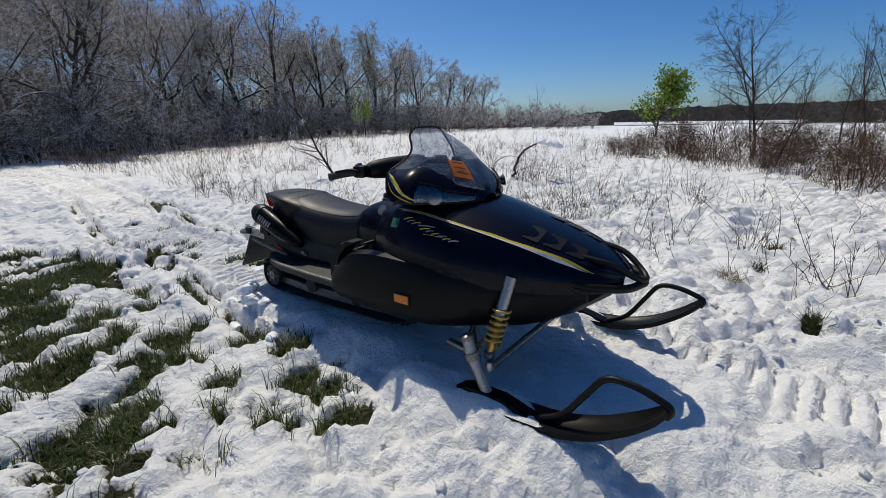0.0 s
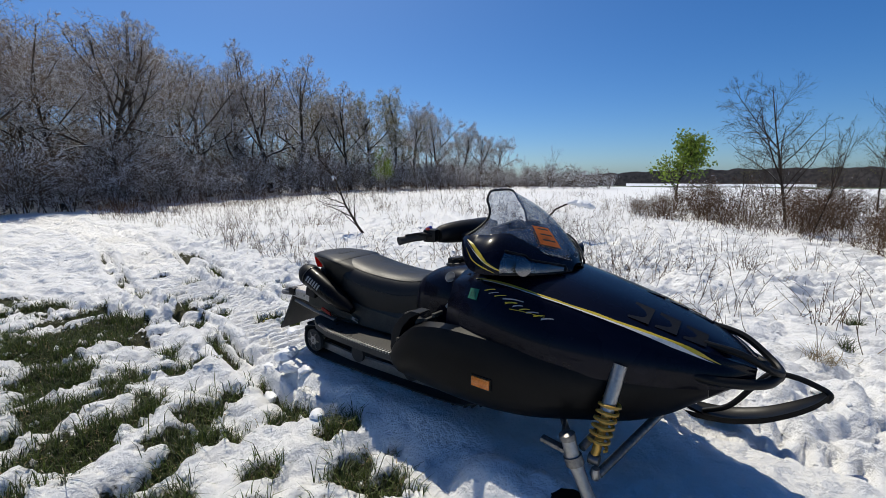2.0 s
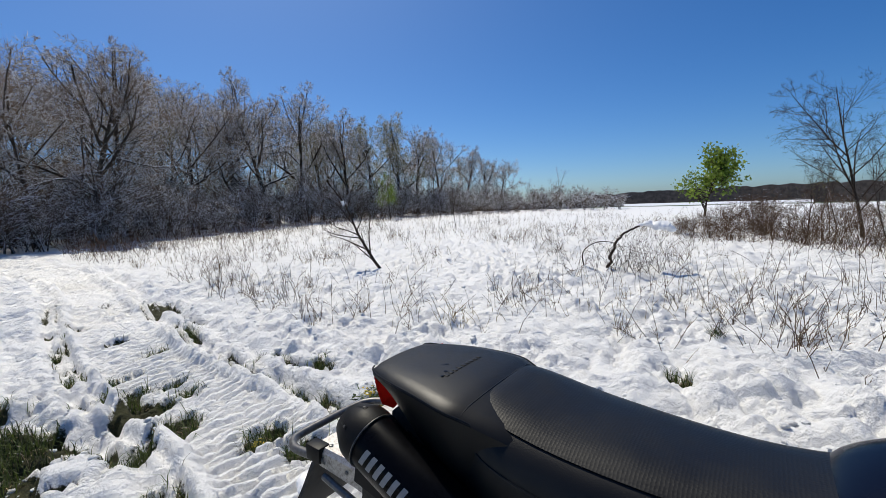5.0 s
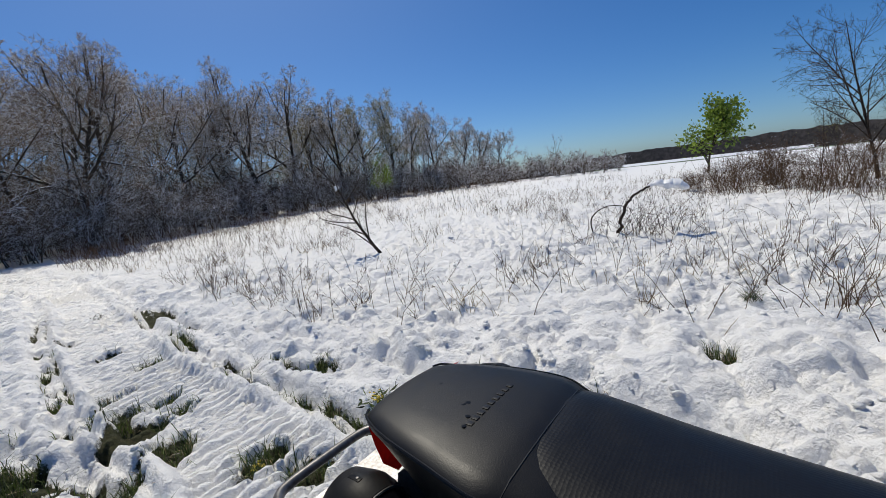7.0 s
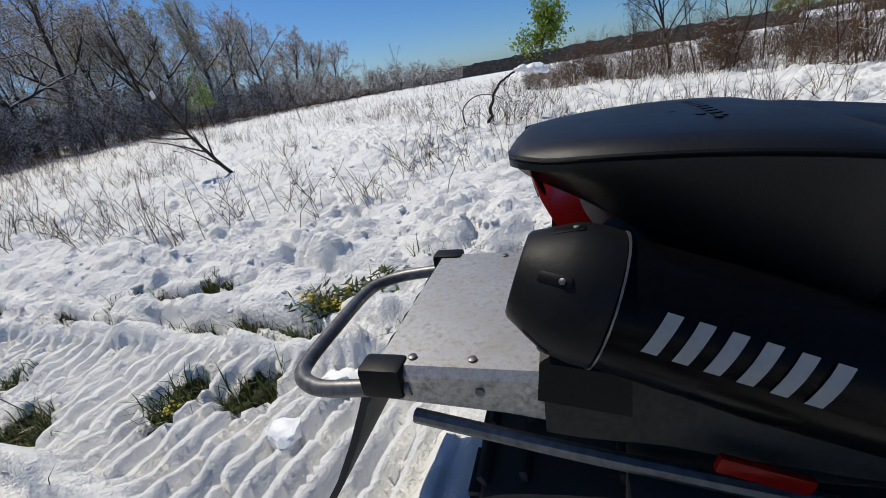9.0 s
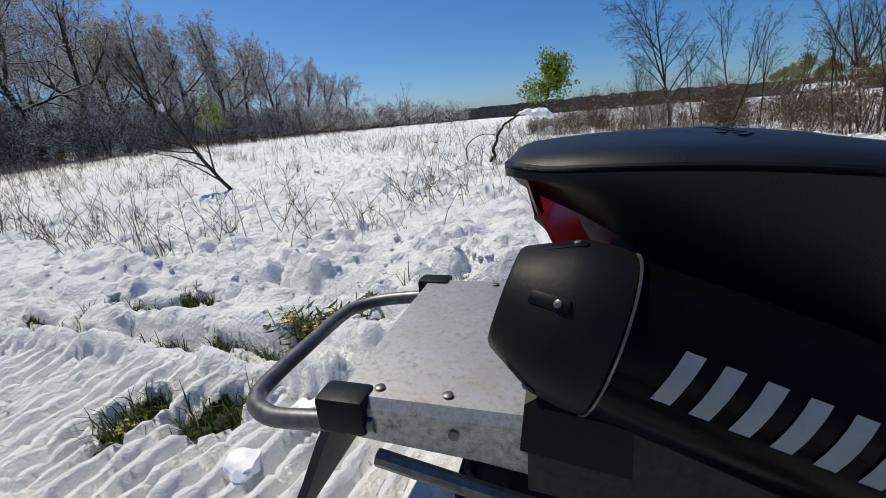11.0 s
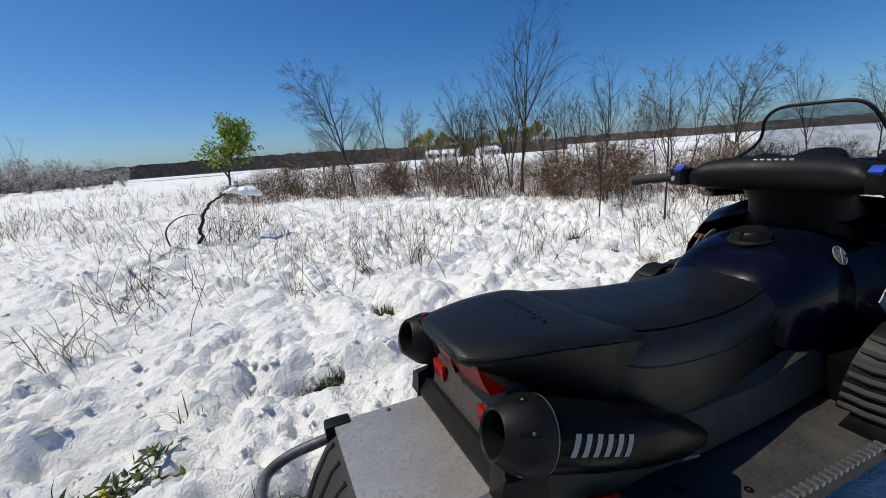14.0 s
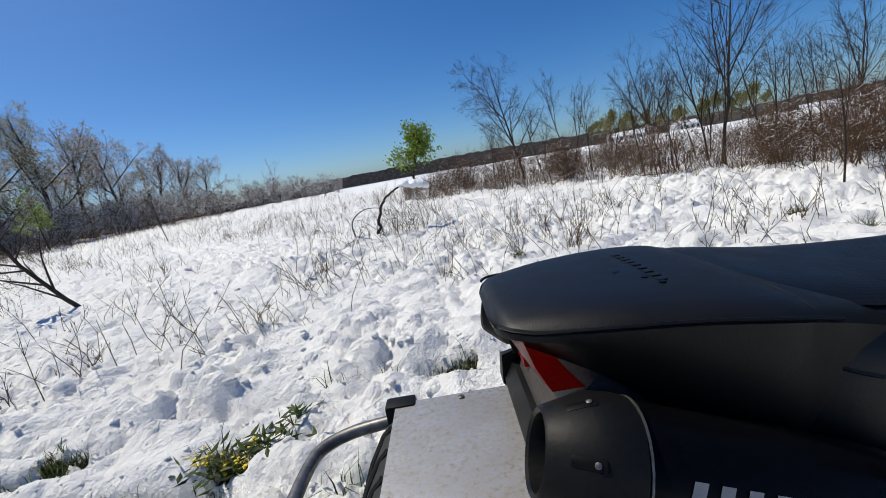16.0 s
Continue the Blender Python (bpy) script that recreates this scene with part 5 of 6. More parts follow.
# --- front suspension and skis
def front_leg(side):
    part("upper_arm", tube([(2.22, side * 0.15, 0.43), (2.14, side * 0.47, 0.335)], 0.014, 10), STEEL, sled, "tubular front suspension arm")
    part("lower_arm_front", tube([(2.34, side * 0.13, 0.40), (2.20, side * 0.46, 0.255)], 0.015, 10), STEEL, sled, "tubular front suspension arm")
    part("lower_arm_rear", tube([(1.92, side * 0.18, 0.34), (2.13, side * 0.46, 0.25)], 0.013, 10), STEEL, sled)
    part("tie_rod", tube([(1.98, side * 0.20, 0.37), (2.07, side * 0.47, 0.31)], 0.008, 8), STEEL, sled)
    shock = part("shock", tube([(2.215, side * 0.335, 0.615), (2.195, side * 0.395, 0.46)], [0.024, 0.024], 14), ALLOY, sled, "alloy shock absorber with an amber spring")
    part("shock_body", tube([(2.20, side * 0.385, 0.48), (2.175, side * 0.435, 0.30)], 0.016, 12), GOLD, shock, "gold shock body")
    top, bot = np.array((2.203, side * 0.380, 0.495)), np.array((2.178, side * 0.428, 0.335))
    ax = bot - top
    e1 = np.cross(ax, (0, 0, 1.0))
    e1 /= np.linalg.norm(e1)
    e2 = np.cross(ax / np.linalg.norm(ax), e1)
    part("spring", tube([top + ax * t + 0.034 * (math.cos(13 * math.pi * t) * e1 + math.sin(13 * math.pi * t) * e2) for t in np.linspace(0, 1, 92)], 0.0062, 6), SPRING, shock, "amber coil spring")
    part("shock_eye", lathe([(-0.02, 0.014), (-0.018, 0.02), (0.018, 0.02), (0.02, 0.014)], (2.175, side * 0.44, 0.29), (1, 0, 0), 14), STEEL, shock)
    sp = part("spindle", tube([(2.095, side * 0.487, 0.365), (2.115, side * 0.492, 0.31), (2.16, side * 0.497, 0.22), (2.20, side * 0.50, 0.145)], [0.026, 0.027, 0.023, 0.025], 14), ALLOY, sled, "pale alloy ski spindle")
    part("spindle_cap", lathe([(0, 0.029), (0.02, 0.029), (0.026, 0.018), (0.027, 0.001)], (2.096, side * 0.487, 0.36), (-0.3, 0, 1), 16), STEEL, sp)
    part("collar", lathe([(-0.016, 0.033), (0.016, 0.033)], (2.122, side * 0.493, 0.295), (-0.4, 0, 1), 16), STEEL, sp)
    part("steering_arm", box((2.05, side * 0.485, 0.318), (0.11, 0.03, 0.016), 0.005, pose(0, 0, 0, 0, 8, 0)), STEEL, sp)
    part("ball_joint", lathe([(-0.02, 0.014), (0, 0.02), (0.02, 0.014)], (2.19, side * 0.465, 0.255), (0, 0, 1), 12), ALLOY, sp)
    base = 0.092
    SK = spans([(1.72, 0.055, base - 0.012), (1.80, 0.062, base - 0.004), (2.1, 0.066, base), (2.45, 0.066, base + 0.010), (2.62, 0.064, base + 0.055), (2.74, 0.058, base + 0.125), (2.82, 0.046, base + 0.19), (2.86, 0.025, base + 0.235)], 4)
    c = side * 0.50
    ski = part("ski", loft([[(x, c - w, z + 0.035), (x, c - w, z + 0.008), (x, c - w * 0.45, z), (x, c, z - 0.012), (x, c + w * 0.45, z), (x, c + w, z + 0.008), (x, c + w, z + 0.035), (x, c + w * 0.72, z + 0.020), (x, c, z + 0.016), (x, c - w * 0.72, z + 0.020)] for x, w, z in SK]), BELLY, sled, "black plastic ski with an upswept tip")
    part("ski_loop", tube(curve_through([(2.42, c, base + 0.03), (2.52, c, base + 0.09), (2.60, c, base + 0.21), (2.66, c, base + 0.295), (2.74, c, base + 0.305), (2.82, c, base + 0.285), (2.865, c, base + 0.26), (2.855, c, base + 0.225)], 5), 0.0125, 10), MATTE_BLACK, ski, "black ski handle loop")
    part("ski_saddle", loft([[(x, c - 0.035, base + 0.02), (x, c - 0.03, z), (x, c + 0.03, z), (x, c + 0.035, base + 0.02)] for x, z in ((2.02, base + 0.03), (2.12, base + 0.07), (2.28, base + 0.07), (2.42, base + 0.03))]), BELLY, ski)
    part("runner", tube([(1.85, c, base - 0.012), (2.4, c, base - 0.008)], 0.006, 6), STEEL, ski)


both(front_leg)
# loose snow thrown up beside the belt
for k, (u, v, r) in enumerate(((0.02, -0.30, 0.075), (0.16, -0.36, 0.06), (-0.08, -0.36, 0.05), (0.30, -0.33, 0.05), (-0.55, 0.42, 0.07), (-0.4, 0.55, 0.05), (0.1, -0.47, 0.055), (-0.62, 0.15, 0.045), (1.55, -0.66, 0.05), (0.75, -0.58, 0.045))):
    x, y = SLED_X + u * FX - v * FY, SLED_Y + u * FY + v * FX
    bm = bmesh.new()
    bmesh.ops.create_icosphere(bm, subdivisions=3, radius=r)
    for q in bm.verts:
        q.co += Vector(noise.noise_vector(q.co * 11 + Vector((k, 0, 0)))) * r * 0.7
        q.co += Vector(noise.noise_vector(q.co * 40 + Vector((k, 0, 0)))) * r * 0.25
        q.co.z *= 0.62
    lump = part("snow_lump", bm, SNOW, None)
    lump.location = (x, y, ground_z(x, y) + r * 0.15)
    tagged(lump, "lump of wet snow thrown up beside the track", "snow lump", "snow lumps")


# ---------------------------------------------------------------- plants
class Sticks:
    """Gathers tapered branches into one mesh."""

    def __init__(self):
        self.v, self.f, self.n = [], [], 0

    def branch(self, points, radii, sides=3):
        rings = tube_rings(points, radii, sides)
        self.v.extend(rings)
        for i in range(len(rings) - 1):
            for k in range(sides):
                a, b = self.n + i * sides + k, self.n + i * sides + (k + 1) % sides
                self.f.append((a, b, b + sides, a + sides))
        self.n += len(rings) * sides

    def sliver(self, p, q, width, rng):
        """One thin twig, a single tapering blade."""
        px, py, pz = float(p[0]), float(p[1]), float(p[2])
        qx, qy, qz = float(q[0]), float(q[1]), float(q[2])
        rx, ry, rz = rng.normal(size=3).tolist()
        dx, dy, dz = qx - px, qy - py, qz - pz
        sx, sy, sz = dy * rz - dz * ry, dz * rx - dx * rz, dx * ry - dy * rx
        k = width / max(math.sqrt(sx * sx + sy * sy + sz * sz), 1e-9)
        sx, sy, sz = sx * k, sy * k, sz * k
        self.v.append(((px - sx, py - sy, pz - sz), (px + sx, py + sy, pz + sz), (qx, qy, qz)))
        self.f.append((self.n, self.n + 1, self.n + 2))
        self.n += 3

    def mesh(self, name, material, parent=None):
        return mesh_object(name, np.concatenate([np.asarray(a).reshape(-1, 3) for a in self.v]), self.f, material, parent)


def bent(start, direction, length, steps, rng, wander, lift):
    """A wandering line: lift bends it upward."""
    p, d = np.array(start, float), np.array(direction, float)
    out = [p.copy()]
    for _ in range(steps):
        d = d + rng.normal(size=3) * wander + np.array((0, 0, lift))
        d /= np.linalg.norm(d)
        p = p + d * length / steps
        out.append(p.copy())
    return np.array(out)


def turn_off(d, angle, rng):
    """A direction that leaves d by an angle, to a random side."""
    a, b, c = float(d[0]), float(d[1]), float(d[2])
    x, y, z = rng.normal(size=3).tolist()
    sx, sy, sz = b * z - c * y, c * x - a * z, a * y - b * x
    k = math.sin(angle) / max(math.sqrt(sx * sx + sy * sy + sz * sz), 1e-9)
    f = math.cos(angle)
    q = (a * f + sx * k, b * f + sy * k, c * f + sz * k)
    n = 1.0 / math.sqrt(q[0] * q[0] + q[1] * q[1] + q[2] * q[2])
    return np.array((q[0] * n, q[1] * n, q[2] * n))


def limbs_of(line, radii, levels, rng, trunk, twigs, spread, counts, shrink, lift, start, ends, blade=0.0):
    """Side branches along a line, down to the twigs."""
    n = counts[0]
    for k in range(n):
        t = start + (1 - start) * (k + rng.random()) / n
        i = min(int(t * (len(line) - 1)), len(line) - 2)
        f = t * (len(line) - 1) - i
        p = line[i] * (1 - f) + line[i + 1] * f
        r = (radii[i] * (1 - f) + radii[i + 1] * f)
        d = line[i + 1] - line[i]
        d = d / np.linalg.norm(d)
        total = np.linalg.norm(np.diff(line, axis=0), axis=1).sum()
        length = total * shrink[0] * (1.15 - 0.75 * t * (levels > 1)) * rng.uniform(0.75, 1.2)
        q = turn_off(d, rng.uniform(*spread), rng)
        steps = 3 if levels > 1 else 2
        sub = bent(p, q, length, steps, rng, 0.13, lift)
        if levels == 1 and blade:
            twigs.sliver(p, sub[1], blade, rng)
            twigs.sliver(sub[1] - (sub[1] - p) * 0.08, sub[2], blade * 0.8, rng)
            for f2 in (0.3, 0.65):
                o = p + (sub[1] - p) * (f2 + 0.3)
                twigs.sliver(o, o + turn_off((sub[2] - p) / np.linalg.norm(sub[2] - p), rng.uniform(0.4, 1.0), rng) * length * rng.uniform(0.35, 0.7), blade * 0.8, rng)
            ends.append(sub[-1])
            ends.append(sub[1])
            continue
        r0 = min(r * 0.62, 0.035 * length)
        rad = np.linspace(max(r0, 0.0035), max(r0 * 0.3, 0.0025), len(sub))
        (trunk if levels >= 3 else twigs).branch(sub, rad, 4 if levels >= 3 else 3)
        if levels > 1:
            limbs_of(sub, rad, levels - 1, rng, trunk, twigs, spread, counts[1:], shrink[1:], lift, 0.25, ends, blade)
        else:
            ends.append(sub[-1])
            ends.append(sub[1])


def tree_shape(seed, height, lean=0.0, fork=2, counts=(11, 7, 6), shrink=(0.42, 0.5, 0.5), radius=None, start=0.3, lift=0.05, spread=(0.5, 1.0), stems=1, dome=0, blade=0.0):
    """dome: so many main limbs that fan out into a rounded crown; else a leader with side branches, or several stems."""
    rng = np.random.default_rng(seed)
    trunk, twigs, ends = Sticks(), Sticks(), []
    radius = radius or height * 0.019
    for s in range(stems):
        d0 = np.array((rng.normal() * 0.08 + lean, rng.normal() * 0.08, 1.0))
        if stems > 1:
            a = 2 * math.pi * s / stems + rng.random()
            d0 = np.array((math.cos(a) * 0.32, math.sin(a) * 0.32, 1.0))
        d0 /= np.linalg.norm(d0)
        h = height * (1.0 if s == 0 else rng.uniform(0.6, 0.95))
        root = np.array((0.0, 0.0, -0.25)) if stems == 1 else np.array((rng.normal() * 0.12, rng.normal() * 0.12, -0.15))
        line = bent(root, d0, (h + 0.25) * (0.80 if dome else 1.0), 9, rng, 0.05, 0.02)
        rad = radius * (0.55 if stems > 1 else 1.0) * np.linspace(1.15, 0.16, len(line))
        rad[0] *= 1.25
        trunk.branch(line, rad, 7)
        lines = [] if dome else [(line, rad)]
        for k in range(dome):
            t = start + (0.86 - start) * (k / max(1, dome - 1)) ** 0.9
            i = int(t * 9)
            away = np.interp(t, (0.2, 0.88), (1.2, 0.42)) * rng.uniform(0.85, 1.15)
            az = 2.4 * k + rng.uniform(-0.4, 0.4)
            q = np.array((math.sin(away) * math.cos(az), math.sin(away) * math.sin(az), math.cos(away)))
            p = line[i] + (line[min(i + 1, 9)] - line[i]) * (t * 9 - i)
            length = h * np.interp(t, (0.2, 0.55, 0.88), (0.34, 0.46, 0.33)) * rng.uniform(0.9, 1.1)
            sub = bent(p, q, length, 5, rng, 0.09, 0.05)
            sr = np.linspace(rad[i] * 0.66, 0.025, len(sub))
            trunk.branch(sub, sr, 5)
            lines.append((sub, sr))
        if dome:
            lines.append((line[6:], rad[6:]))
        for _ in range(fork if s == 0 and not dome else 0):
            i = rng.integers(3, 6)
            q = turn_off((line[i + 1] - line[i]) / np.linalg.norm(line[i + 1] - line[i]), rng.uniform(0.25, 0.5), rng)
            sub = bent(line[i], q, h * 0.55, 6, rng, 0.06, 0.06)
            sr = np.linspace(rad[i] * 0.75, rad[-1], len(sub))
            trunk.branch(sub, sr, 6)
            lines.append((sub, sr))
        for ln, rd in lines:
            limbs_of(ln, rd, len(counts), rng, trunk, twigs, spread, counts, shrink, lift, 0.15 if dome or ln is not line else start, ends, blade)
    return trunk, twigs, ends


def tree(name, seed, label, category, trunk_mat, twig_mat, leaves=None, leaf_size=0.0, leaf_count=0, leaf_name="foliage", **shape):
    """One tree with its trunk, twigs and, if it has them, leaves; it stands at the origin until it is placed."""
    root = thing(name, 0, 0, 0, 0, label, category)
    trunk, twigs, ends = tree_shape(seed, **shape)
    trunk.mesh("trunk", trunk_mat, root)
    tagged(twigs.mesh("crown", twig_mat, root), kind="stuff")
    if leaves:
        rng = np.random.default_rng(seed + 1)
        ends = np.array(ends)
        pts = ends[rng.integers(0, len(ends), leaf_count)] + rng.normal(size=(leaf_count, 3)) * leaf_size * 0.9
        d = rng.normal(size=(leaf_count, 3))
        d /= np.linalg.norm(d, axis=1, keepdims=True)
        e = np.cross(d, rng.normal(size=(leaf_count, 3)))
        e /= np.linalg.norm(e, axis=1, keepdims=True)
        sz = leaf_size * rng.uniform(0.6, 1.3, (leaf_count, 1))
        quad = np.stack([pts - d * sz * 0.5, pts + e * sz * 0.3, pts + d * sz * 0.5, pts - e * sz * 0.3], 1).reshape(-1, 3)
        mesh_object(leaf_name, quad, [(4 * i, 4 * i + 1, 4 * i + 2, 4 * i + 3) for i in range(leaf_count)], leaves, root, smooth=False)
    return root


def place(ob, x, y, size=1.0, turn=0.0, first=False, sink=0.0):
    m = Matrix.Translation((x, y, ground_z(x, y) - sink)) @ pose(0, 0, 0, 0, 0, turn) @ Matrix.Diagonal((size, size, size, 1))
    if first:
        ob.matrix_world = m
        return ob
    made = copy_thing(ob, m)
    made.scale = (size, size, size)
    return made


def polar(eye, az, dist):
    return eye[0] + dist * math.sin(radians(az)), eye[1] + dist * math.cos(radians(az))


EYE_A = (-0.9, 1.12)      # where the walk sees the wood best

# --- the wood along the far left side of the field
WOOD_LABEL = "tall bare tree dusted with frost at the wood's edge"
FULL = dict(counts=(8, 7, 7), shrink=(0.62, 0.55, 0.62), spread=(0.5, 1.2), lift=0.03, blade=0.013)
THIN = dict(counts=(8, 12), shrink=(0.6, 0.62), spread=(0.5, 1.2), lift=0.03, blade=0.015)
kinds = [
    tree("bare_tree", 101, WOOD_LABEL, "tree", BARK, TWIG, height=10.0, dome=9, start=0.24, **FULL),
    tree("bare_tree", 102, WOOD_LABEL, "tree", BARK, TWIG, height=10.0, dome=10, start=0.18, **FULL),
    tree("bare_tree", 103, WOOD_LABEL, "tree", BARK, TWIG, height=10.0, dome=8, start=0.33, **FULL),
    tree("bare_tree", 104, "bare tree with yellow-green opening buds at the wood's edge", "tree", BARK, TWIG_BUD, BUDS, 0.09, 3000, "foliage", height=10.0, dome=9, start=0.2, **FULL),
    tree("bare_tree", 105, "slim bare tree with frosted twigs in the wood", "tree", BARK, TWIG, height=10.0, dome=8, start=0.38, radius=0.11, **THIN),
    tree("bare_tree", 106, "slim bare tree deep in the frosted wood", "tree", BARK, TWIG, height=10.0, dome=9, start=0.15, radius=0.10, **THIN),
    tree("bare_tree", 107, "slim budding tree deep in the frosted wood", "tree", BARK, TWIG_BUD, height=10.0, dome=9, start=0.12, radius=0.09, **THIN),
]
used = [False] * len(kinds)


def put_kind(k, x, y, size, turn):
    ob = place(kinds[k], x, y, size, turn, first=not used[k], sink=0.05)
    used[k] = True
    ob["group"] = "trees of the wood"
    return ob


# azimuth from EYE_A, distance, elevation of the crown's top, kind
FRONT_TREES = [(-58, 23, 20.0, 1), (-53, 24, 19.5, 0), (-48.5, 24, 19.0, 2), (-44.5, 26, 18.0, 4), (-42.0, 25, 17.0, 4), (-38.0, 26, 18.8, 1), (-35.0, 28, 17.0, 0), (-31.5, 30, 14.5, 4),
               (-28.0, 30, 15.2, 2), (-25.0, 32, 14.6, 0), (-21.0, 32, 16.3, 1), (-18.0, 34, 15.0, 2), (-14.5, 36, 12.0, 3), (-11.0, 36, 12.2, 1), (-8.5, 38, 11.4, 3), (-5.0, 40, 11.8, 3), (-2.5, 42, 10.4, 0),
               (1.0, 46, 9.7, 2), (4.0, 48, 7.6, 1), (6.5, 50, 6.6, 1), (8.6, 52, 6.0, 0), (-63, 22, 20, 2), (-68, 22, 20, 0), (-74, 22, 19, 1), (-80, 22, 19, 2)]


def wood_near(az):
    """How much closer the wood stands towards its near end."""
    return float(np.interp(az, [-60, -45, -34, -20], [0.82, 0.82, 0.88, 1.0]))


HEIGHTS = (10.7, 10.7, 10.7, 10.7, 10.9, 10.9, 10.9)
_rng = np.random.default_rng(7)
for az, dist, el, k in FRONT_TREES:
    dist = dist * wood_near(az)
    x, y = polar(EYE_A, az, dist)
    put_kind(k, x, y, (dist * math.tan(radians(el)) + 1.0) / HEIGHTS[k], _rng.uniform(0, 360))
# deeper rows close the wood
for row, (extra, drop) in enumerate(((5.0, 1.8), (11.5, 3.2))):
    for az in np.arange(-84, 9 - 2 * row, 3.5):
        a = az + _rng.uniform(-1.3, 1.3)
        top = np.interp(a, [-60, -38, -25, -20, -8, 1, 9], [18, 16, 13.5, 13.5, 10.5, 8.0, 4.5]) - drop * _rng.uniform(0.2, 1.0)
        dist = np.interp(a, [-60, -38, -20, 0, 10], [24, 26, 33, 44, 54]) * wood_near(a) + extra + _rng.uniform(-2, 2)
        x, y = polar(EYE_A, a, dist)
        k = int(_rng.choice((4, 5, 5, 6)))
        put_kind(k, x, y, max(0.35, (dist * math.tan(radians(top)) + 1.0) / HEIGHTS[k]), _rng.uniform(0, 360))

# --- snowy undergrowth in front of the wood
bushes = [tree("snowy_shrub", 201 + i, "tangled leafless shrub loaded with snow", "shrub", SHRUB, SHRUB, height=1.9, stems=6, fork=0, counts=(6, 10), shrink=(0.58, 0.62), start=0.12, lift=0.0, spread=(0.4, 1.1), radius=0.036, blade=0.011) for i in range(3)]
used_b = [False] * 3
for az in np.arange(-82, 24, 1.5):
    a = az + _rng.uniform(-0.6, 0.6)
    for extra in (0.0, 3.5):
        dist = np.interp(a, [-60, -38, -20, 0, 10, 16, 24], [21.5, 23.5, 29, 38, 42, 41, 40]) * wood_near(a) + extra + _rng.uniform(-1.0, 1.0)
        x, y = polar(EYE_A, a, dist)
        k = int(_rng.integers(0, 3))
        size = _rng.uniform(0.75, 1.25) * np.interp(a, [-30, 5, 16, 24], [1.0, 1.05, 0.8, 0.55]) * (1.25 if extra else 1.0)
        ob = place(bushes[k], x, y, size, _rng.uniform(0, 360), first=not used_b[k])
        ob["group"] = "shrubs before the wood"
        used_b[k] = True
# brushwood that fills the wood between the trunks
_rb = np.random.default_rng(88)
_brush = Sticks()
for az in _rb.uniform(-86, 9, 5200):
    dist = np.interp(az, [-60, -38, -20, 0, 10], [24, 26, 33, 43, 52]) * wood_near(az) + _rb.uniform(0, 17)
    x, y = polar(EYE_A, az, dist)
    o = np.array((x, y, 0.1))
    h = _rb.uniform(1.2, 4.6) * np.interp(az, [-20, 9], [1.0, 0.6])
    top = o + np.array((_rb.normal() * 0.25, _rb.normal() * 0.25, 1.0)) * h
    _brush.sliver(o, top, 0.022, _rb)
    for f in _rb.uniform(0.15, 0.95, 11):
        a = o + (top - o) * f
        _brush.sliver(a, a + (_rb.normal(size=3) + (0, 0, 0.5)) * (0.25 + 0.10 * h) * 0.8, 0.013, _rb)
tagged(_brush.mesh("brushwood", BRUSH), "tangled frosted brushwood between the trunks", "brushwood", kind="stuff")
# thin saplings at the end of the wood, against the sky
slim = tree("thin_sapling", 231, "thin bare sapling at the end of the wood", "sapling", BARK, TWIG, height=3.6, fork=1, counts=(9, 5), shrink=(0.34, 0.5), start=0.25, radius=0.03)
first_slim = True
for az, dist, h in ((10.5, 45, 3.4), (11.6, 46, 2.8), (12.8, 46, 3.2), (13.6, 47, 2.2), (14.6, 46, 3.0), (15.4, 48, 4.2), (16.5, 48, 2.4), (17.6, 49, 2.0), (9.6, 45, 3.8)):
    x, y = polar(EYE_A, az, dist)
    place(slim, x, y, h / 3.6, _rng.uniform(0, 360), first=first_slim)["group"] = "thin saplings"
    first_slim = False
# small tree with young leaves before the shrubs
young = tree("young_leafing_tree", 241, "small pale-green leafing tree dusted with snow", "tree", BARK, TWIG, LEAF, 0.11, 900, height=2.6, fork=1, counts=(10, 6), shrink=(0.4, 0.5), start=0.15, radius=0.035)
x, y = polar(EYE_A, -6.2, 30)
place(young, x, y, 1.0, 0, first=True)

# --- the field's own saplings and bushes
GREEN_TREE = tree("green_maple_sapling", 301, "small tree in fresh green leaf alone in the field", "tree", SAPLING, SAPLING, LEAF, 0.16, 2900, height=2.85, fork=2, counts=(15, 7, 3), shrink=(0.56, 0.5, 0.5), start=0.12, lift=0.08, spread=(0.6, 1.1), radius=0.05)
place(GREEN_TREE, 11.9, 22.0, 0.98, 30, first=True, sink=0.0)
OPEN_LABEL = "leafless sapling with fine dark twigs standing in the snow"
saps = [tree("bare_sapling", 311, OPEN_LABEL, "sapling", SAPLING, SAPLING, height=4.6, fork=2, counts=(16, 6, 5), shrink=(0.50, 0.50, 0.5), blade=0.004, start=0.16, lift=0.05, spread=(0.65, 1.1), radius=0.045),
        tree("bare_sapling", 312, OPEN_LABEL, "sapling", SAPLING, SAPLING, height=4.4, fork=2, counts=(13, 8), shrink=(0.4, 0.55), blade=0.0045, start=0.25, lift=0.10, spread=(0.4, 0.8), radius=0.034),
        tree("bare_sapling", 313, OPEN_LABEL, "sapling", SAPLING, SAPLING, height=3.2, fork=1, counts=(11, 7), shrink=(0.34, 0.5), blade=0.004, start=0.35, lift=0.1, spread=(0.4, 0.8), radius=0.022),
        tree("bare_sapling", 314, "leafless sapling with a few opening buds in the snow", "sapling", SAPLING, SAPLING, BUDS, 0.05, 260, "foliage", height=3.4, fork=1, counts=(12, 7), shrink=(0.36, 0.5), blade=0.004, start=0.25, lift=0.1, radius=0.025)]
